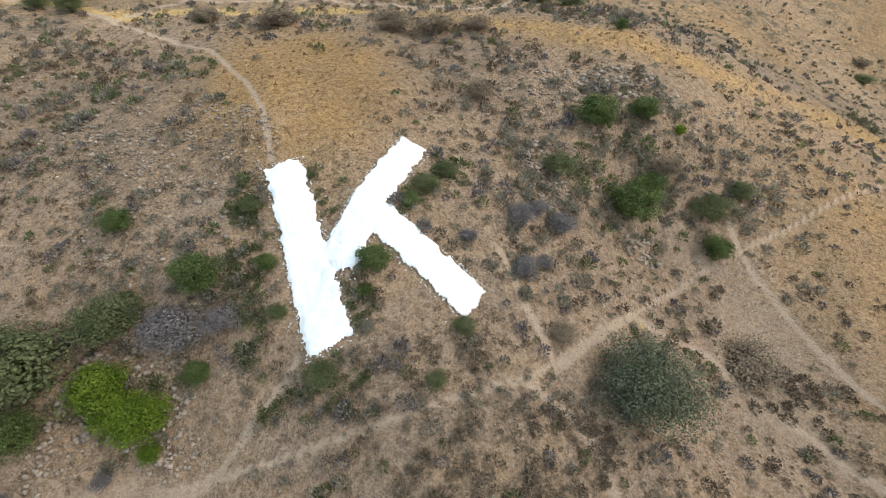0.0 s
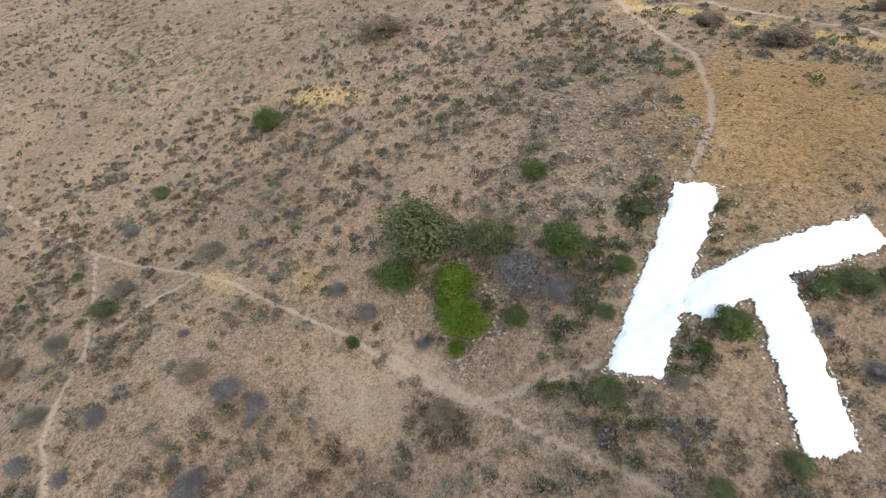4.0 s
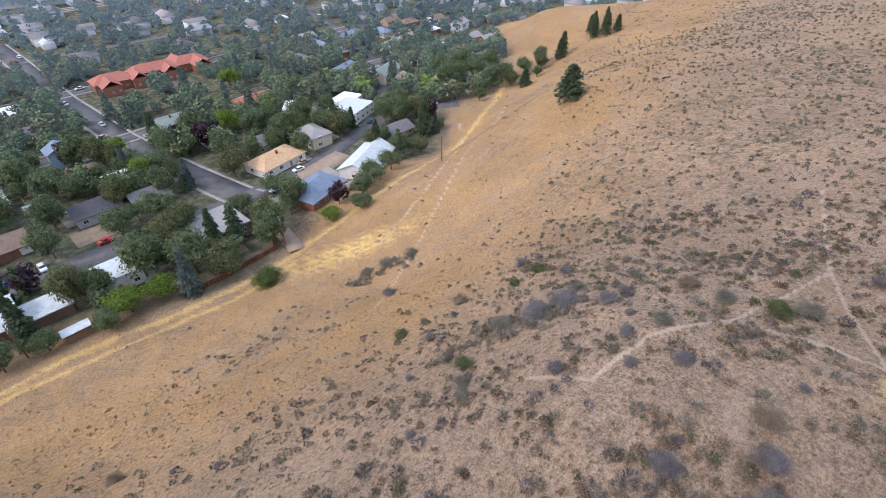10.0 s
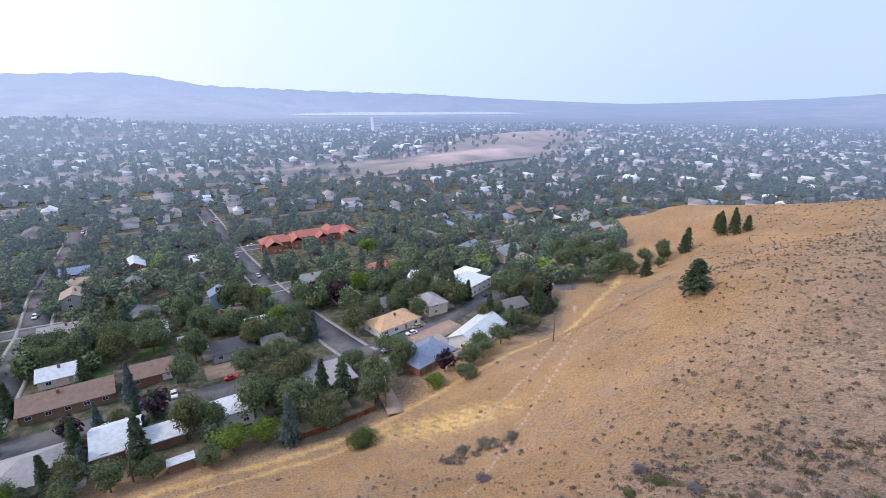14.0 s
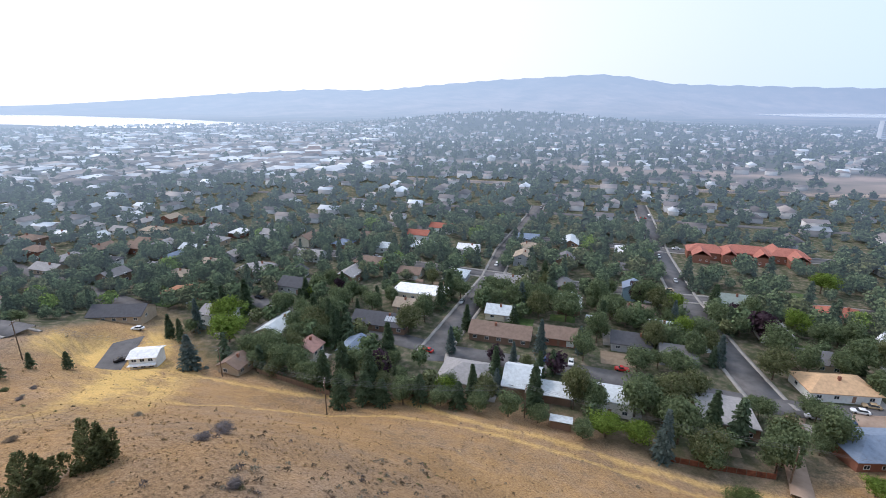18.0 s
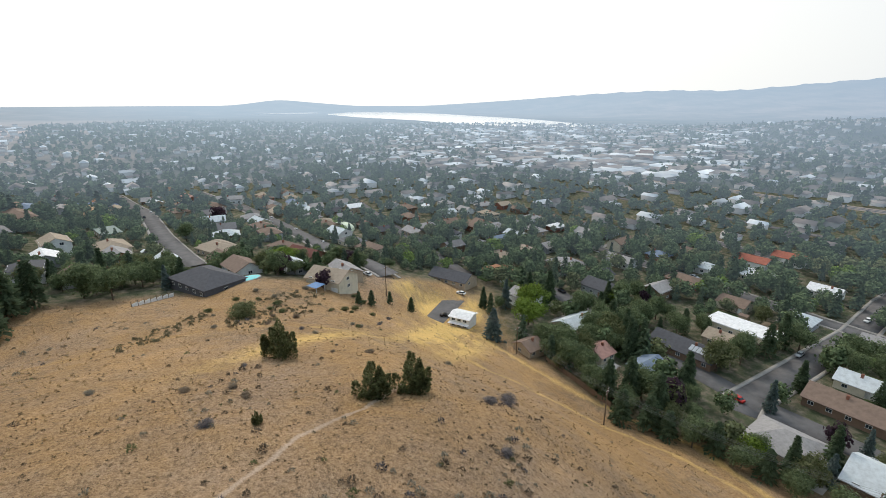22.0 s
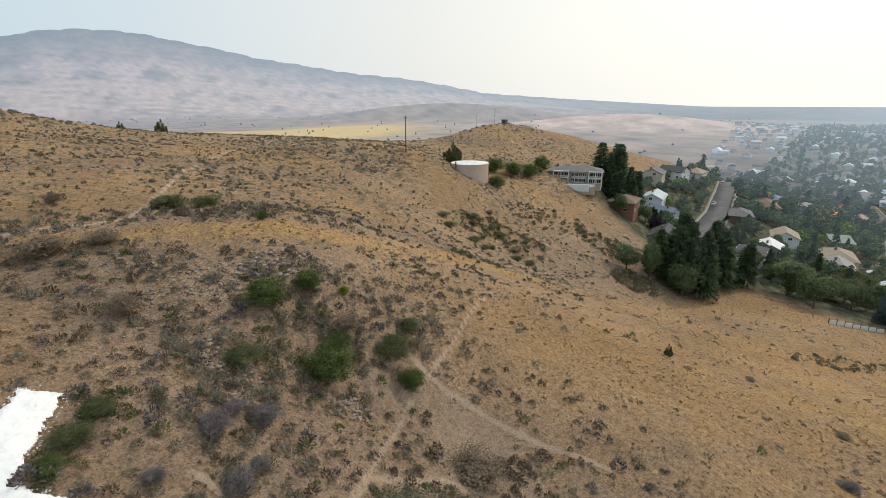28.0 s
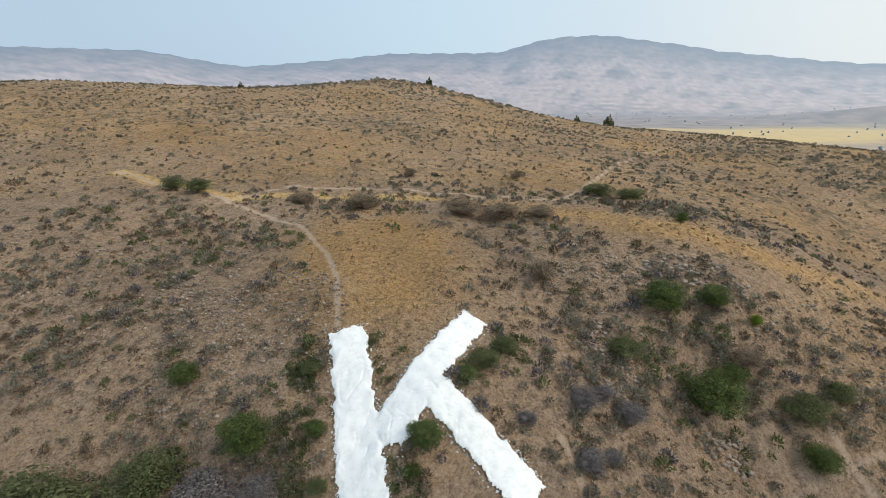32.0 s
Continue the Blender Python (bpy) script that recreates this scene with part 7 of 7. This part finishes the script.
for kind, x, y, h, w in (("broad", 128, 122, 7, 8), ("broad", 134, 118, 7, 7), ("broad", 141, 116, 6.5, 7), ("broad", 117, 110, 5, 6), ("juniper", 113, 128, 7, 7), ("broad", 150, 118, 8, 6)):
    if kind == "broad":
        bush("green", x, y, w * 1.15, h * 0.85, "large green bush beside a water tank on the spur")
    else:
        tree(kind, x, y, h, w, "dark juniper behind a water tank")

for k, (kind, x, y, h, w) in enumerate((("broad", 113, -99, 9, 9), ("pine", 105, -98, 10, 6), ("broad", 92, -97, 9, 8), ("pine", 88, -99, 11, 6.5), ("broad", 80, -99, 8, 8), ("pine", 71, -97, 11, 7),
                                        ("broad", 61, -101, 9, 8), ("pine", 57, -104, 10, 6), ("broad", 51, -105, 7, 8), ("pine", 46, -106, 9, 6), ("broad", 40, -107, 7, 8), ("broad", 24, -109, 6, 7))):
    tree(kind, x, y, h, w, "dark tree in the row along the hill's foot")

# the dark pines at the edge of the bench
for k in range(22):
    x, y = 134 + 3.4 * (k % 8) + 1.8 * math.sin(k * 2.7), 50 + 5.5 * (k // 8) + 2.6 * math.cos(k * 1.9) + 0.35 * (k % 8)
    tree("pine" if k % 4 else "broad", x, y, (16 + 5 * math.sin(k * 1.3)) * (1 if k % 4 else 0.6), 9 + 1.8 * math.cos(k), "dark pine in a grove below the bench's houses" if k % 4 else "", "bench grove")
for k in range(12):
    x, y = 178 + 4.2 * (k % 6) + 2 * math.sin(k * 2.2), 98 + 7 * (k // 6) + 2.2 * math.cos(k * 1.6) + 0.9 * (k % 6)
    tree("pine", x, y, 15 + 4 * math.sin(k * 1.7), 8 + math.cos(k), "dark pine in a grove below the bench's houses", "bench grove")

# the rest of the trees: those nearest the hill as things, the others joined
other_trees = {"broad": [], "olive": [], "pine": [], "light": []}
near_trees = 0
for k in range(5200):
    r = math.sqrt(town_rng.uniform(105 ** 2, 330 ** 2))
    a = radians(town_rng.uniform(105, 300))
    x, y = -r * math.sin(a), r * math.cos(a)
    bench = x > 160 and y > -118
    if not in_town(x, y) or not off_streets(x, y, 1.5 if bench and y > -70 else -1.5 if r < 190 else -3.2) or not clear_of_houses(x, y, 0.6):
        continue
    if town_rng.random() < (0.22 if bench else 0.4):
        continue
    kind = town_rng.choice(("broad", "broad", "broad", "olive", "broad", "broad", "fir", "olive", "pine", "spruce", "purple", "light"))
    if kind in ("purple", "spruce", "light") and town_rng.random() < 0.6:
        kind = "broad"
    tall = kind in ("pine", "fir", "spruce")
    h = town_rng.uniform(8, 16) if tall else town_rng.uniform(6, 13)
    if bench:
        h *= 0.7
    w = h * town_rng.uniform(0.4, 0.55) if tall else h * town_rng.uniform(0.75, 1.1)
    if near_trees < 300 and r < 215:
        tree(kind, x, y, h, w)
        near_trees += 1
    else:
        key = "pine" if tall else kind if kind in other_trees else "broad"
        other_trees[key].append((x, y, surf_z(x, y) - 0.3, w / (0.6 if tall else 0.92), h))
# leaf colours with haze painted in, to blend into the far trees
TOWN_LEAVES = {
    "broad": painted_haze_material("town_green_leaves", [(0.3, (0.07, 0.1, 0.048)), (0.5, (0.115, 0.155, 0.075)), (0.7, (0.175, 0.215, 0.11))], 0.6, 0.35),
    "olive": painted_haze_material("town_olive_leaves", [(0.3, (0.085, 0.1, 0.045)), (0.5, (0.135, 0.15, 0.07)), (0.7, (0.2, 0.205, 0.11))], 0.6, 0.35),
    "light": painted_haze_material("town_light_leaves", [(0.3, (0.10, 0.155, 0.03)), (0.5, (0.16, 0.23, 0.045)), (0.7, (0.22, 0.29, 0.07))], 0.6, 0.35),
    "pine": painted_haze_material("town_pine_needles", [(0.3, (0.045, 0.066, 0.04)), (0.5, (0.08, 0.11, 0.062)), (0.7, (0.12, 0.155, 0.09))], 0.6, 0.35)}
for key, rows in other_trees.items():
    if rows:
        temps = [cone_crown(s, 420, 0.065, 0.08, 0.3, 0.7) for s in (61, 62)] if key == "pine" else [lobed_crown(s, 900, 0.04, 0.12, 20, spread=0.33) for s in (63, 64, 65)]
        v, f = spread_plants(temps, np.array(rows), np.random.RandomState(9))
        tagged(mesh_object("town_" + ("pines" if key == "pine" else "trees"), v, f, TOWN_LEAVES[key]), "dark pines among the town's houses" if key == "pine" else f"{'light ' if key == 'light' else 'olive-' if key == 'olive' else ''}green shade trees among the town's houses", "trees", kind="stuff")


# ---- the far town: roofs, walls and trees too many to count ----
far_rng = np.random.RandomState(77)


def far_places(n, lo, hi, az0, az1, power=1.0):
    r = lo + (hi - lo) * far_rng.uniform(0, 1, n) ** power
    a = np.radians(far_rng.uniform(az0, az1, n))
    x, y = -r * np.sin(a), r * np.cos(a)
    return x, y, r, a


def open_land(x, y):
    """The bare brown hill and the railway land, where little stands."""
    d = blob(x, y, -330, -640, 190, 60, 20) + 0.7 * blob(x, y, -600, -880, 260, 110, 25) + blob(x, y, -120, -640, 130, 26, 5) + blob(x, y, 190, -640, 260, 18, -4)
    return np.clip(d, 0, 1)


def house_template(seed):
    r = np.random.RandomState(seed)
    w, d, h, k = 1.0, r.uniform(0.6, 0.85), 0.3, r.uniform(0.12, 0.2)
    walls = np.array(box_verts(-w / 2, w / 2, -d / 2, d / 2, -0.2, h))
    o = 0.04
    roof = np.array([(-w / 2 - o, -d / 2 - o, h), (w / 2 + o, -d / 2 - o, h), (w / 2 + o, d / 2 + o, h), (-w / 2 - o, d / 2 + o, h), (-w / 2 - o, 0, h + k), (w / 2 + o, 0, h + k), (-w / 2 - o, 0, h + k), (w / 2 + o, 0, h + k)])
    return (walls, np.array(BOX_FACES)), (roof, np.array([(0, 1, 5, 4), (2, 3, 6, 7), (3, 0, 4, 6), (1, 2, 7, 5)]))


# far walls, roofs and leaves glow faintly bluish in place of haze
FAR_WALL = painted_haze_material("far_house_walls", [(0.3, (0.3, 0.27, 0.24)), (0.5, (0.5, 0.47, 0.44)), (0.7, (0.72, 0.72, 0.70))], 0.02, 0.3)
FAR_ROOF = painted_haze_material("far_house_roofs", [(0.3, (0.11, 0.1, 0.1)), (0.5, (0.21, 0.18, 0.165)), (0.7, (0.38, 0.32, 0.28))], 0.03, 0.6)
FAR_PALE = painted_haze_material("far_pale_roofs", [(0.3, (0.46, 0.48, 0.5)), (0.7, (0.7, 0.72, 0.74))], 0.02, 0.4)
FAR_TREE = painted_haze_material("far_town_leaves", [(0.3, (0.05, 0.075, 0.04)), (0.5, (0.085, 0.118, 0.06)), (0.7, (0.135, 0.17, 0.088))], 0.05, 0.35)
FAR_PINE = painted_haze_material("far_pine_needles", [(0.3, (0.045, 0.066, 0.044)), (0.7, (0.085, 0.112, 0.074))], 0.05, 0.3)
TEMPL = [house_template(s) for s in (1, 2, 3)]
GRID_TURNS = np.radians([8.6, 98.6, 188.6, 278.6])


def lay_grid(x, y):
    """Pull places onto the rows of the street grid."""
    u = (x + 35) * GU[0] + (y + 148) * GU[1]
    v = (x + 35) * GV[0] + (y + 148) * GV[1]
    v = np.round(v / 52) * 52 + np.where((np.floor(u / 17) % 2) == 0, 13, -13)
    u = np.round(u / 17) * 17 + far_rng.uniform(-4, 4, len(u))
    v = v + far_rng.uniform(-6, 6, len(v))
    return -35 + GU[0] * u + GV[0] * v, -148 + GU[1] * u + GV[1] * v


x, y, r, a = far_places(5600, 330, 1950, 94, 294, 0.75)
x, y = lay_grid(x, y)
_, first = np.unique(np.stack([np.round(x / 9), np.round(y / 9)], 1), axis=0, return_index=True)
first = far_rng.permutation(first)
x, y = x[first], y[first]
z = height(x, y)
ok = (z < 50) & ~((z > 2) & (x < 150) & (np.hypot(x, y) < 640)) & (open_land(x, y) < 0.3) & (np.hypot(x, y) > 330) & ~((x > 150) & (y > 60 + 0.3 * x))
for w, pts in STREETS:
    ok &= near_line(x, y, pts) > w + 4
for hx, hy, hr in houses_at:
    ok &= np.hypot(x - hx, y - hy) > hr + 8
x, y, z = x[ok], y[ok], z[ok]
size = far_rng.uniform(9, 15, len(x))
rows = np.stack([x, y, z, size, size * far_rng.uniform(0.8, 1.3, len(x))], 1)
taken = np.zeros((700, 700), dtype=bool)     # cells of 6 m that a distant house covers
taken[np.clip(np.round(x / 6).astype(int) + 350, 0, 699), np.clip(np.round(y / 6).astype(int) + 350, 0, 699)] = True
half = len(rows) // 4


def far_houses(rows, roof_mat, name, label):
    for i in (0, 1):
        saved = far_rng.get_state()
        v, f = spread_plants([t[i] for t in TEMPL], rows, far_rng, turns=GRID_TURNS)
        if i == 0:
            far_rng.set_state(saved)
        tagged(mesh_object(name + ("_roofs" if i else "_walls"), v, f, roof_mat if i else FAR_WALL), label, "houses", kind="stuff")


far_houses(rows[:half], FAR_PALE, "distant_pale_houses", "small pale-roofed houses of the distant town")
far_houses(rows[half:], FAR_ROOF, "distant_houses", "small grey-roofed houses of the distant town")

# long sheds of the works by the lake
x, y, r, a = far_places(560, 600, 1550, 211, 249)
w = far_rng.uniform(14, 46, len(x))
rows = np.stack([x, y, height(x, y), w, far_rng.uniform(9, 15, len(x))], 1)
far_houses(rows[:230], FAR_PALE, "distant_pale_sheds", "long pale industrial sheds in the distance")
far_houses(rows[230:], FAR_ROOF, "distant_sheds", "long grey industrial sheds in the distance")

# trees of the far town
FAR_CROWN = [lobed_crown(s, 44, 0.16, 0.1, 8) for s in (91, 92, 93)]
FAR_CONE = [cone_crown(s, 30, 0.2, 0.05, 0.26, 0.8) for s in (94, 95)]


def far_wood(n, lo, hi, az0, az1, templates, material, name, label, tall, power=0.8, wide=0.8):
    x, y, r, a = far_places(n, lo, hi, az0, az1, power)
    z = height(x, y)
    ok = (z < 50) & (far_rng.uniform(0, 1, n) > open_land(x, y) * 1.6) & ~((x > 150) & (y > 60 + 0.3 * x)) & ((x < 160) | (y < 108 + 0.18 * (x - 170)))
    ok &= ~((z > 2) & (x < 150) & (r < 620))
    works = (r > 600) & (np.degrees(a) > 214 + far_rng.uniform(-5, 8, n)) & (np.degrees(a) < 246 + far_rng.uniform(-8, 5, n))
    ok &= ~works | (far_rng.uniform(0, 1, n) < 0.25)
    ok &= ~taken[np.clip(np.round(x / 6).astype(int) + 350, 0, 699), np.clip(np.round(y / 6).astype(int) + 350, 0, 699)]
    for w, pts in STREETS:
        ok &= near_line(x, y, pts) > w - 1
    x, y, z = x[ok], y[ok], z[ok]
    h = far_rng.uniform(tall[0], tall[1], len(x))
    v, f = spread_plants(templates, np.stack([x, y, z - 0.5, h * wide, h], 1), far_rng)
    tagged(mesh_object(name, v, f, material), label, "trees", kind="stuff")


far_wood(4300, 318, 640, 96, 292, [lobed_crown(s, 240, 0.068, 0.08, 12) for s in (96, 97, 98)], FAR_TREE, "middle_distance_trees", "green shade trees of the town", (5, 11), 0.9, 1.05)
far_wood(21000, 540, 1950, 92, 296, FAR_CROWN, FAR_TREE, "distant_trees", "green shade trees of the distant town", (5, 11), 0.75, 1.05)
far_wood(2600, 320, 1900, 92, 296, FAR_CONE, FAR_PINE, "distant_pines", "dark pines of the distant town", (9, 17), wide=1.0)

# the white tower block and the lakes
tower = thing("tower_block", -398, -1350, 0.5, 10, "white tower block beyond the town", "tower block")
# wall and window bands are pale, with the painted haze of the far town
mesh_object("wall", box_verts(-11, 11, -9, 9, 0, 42), BOX_FACES, FAR_PALE, tower)
for k in range(9):
    mesh_object("window_band", box_verts(-10.4, 10.4, 8.9, 9.1, 3 + k * 4.3, 5 + k * 4.3), BOX_FACES, FAR_WALL, tower)
LAKE = bpy.data.materials.new("lake_water")
LAKE.use_nodes = True
LAKE.node_tree.nodes["Principled BSDF"].inputs["Base Color"].default_value = (0.75, 0.78, 0.8, 1)
LAKE.node_tree.nodes["Principled BSDF"].inputs["Roughness"].default_value = 0.12


def lake(name, rows, label):
    """Open water between two shores: rows of bearing, near and far distance."""
    v, n = [], len(rows)
    for i in (1, 2):
        for row in rows:
            a = radians(row[0])
            v.append((-row[i] * math.sin(a), row[i] * math.cos(a), 2.5))
    f = [(i, i + 1, n + i + 1, n + i) for i in range(n - 1)]
    return tagged(mesh_object(name, v, f, LAKE), label, "lake", kind="structure")


lake("water_lake", [(-104, 3300, 3500), (-107, 2750, 4100), (-110, 2500, 4100), (-114, 2250, 3700), (-117, 2000, 3400), (-120, 1860, 3000), (-124, 1740, 2650), (-128, 1680, 2350), (-131, 1700, 2080), (-134, 1800, 1880)], "pale lake beyond the town under haze")
lake("water_pond", [(-92, 3600, 3700), (-95, 3550, 4200), (-100, 3550, 4250), (-103, 3700, 3900)], "pale strip of water on the far plain")
lake("water_upper_lake", [(174, 3500, 3600), (170, 3150, 4150), (160, 3200, 4250), (152, 3300, 4200), (146, 3600, 3700)], "pale upper lake at the foot of far hills")

x, y, r, a = far_places(420, 380, 2600, -75, 95, 0.8)
z = height(x, y)
v, f = spread_plants(FAR_CROWN, np.stack([x, y, z - 0.5, far_rng.uniform(4, 8, len(x)), far_rng.uniform(4, 8, len(x))], 1), far_rng)
tagged(mesh_object("plain_trees", v, f, FAR_PINE), "scattered dark trees on the dry plain behind the hill", "trees", kind="stuff")
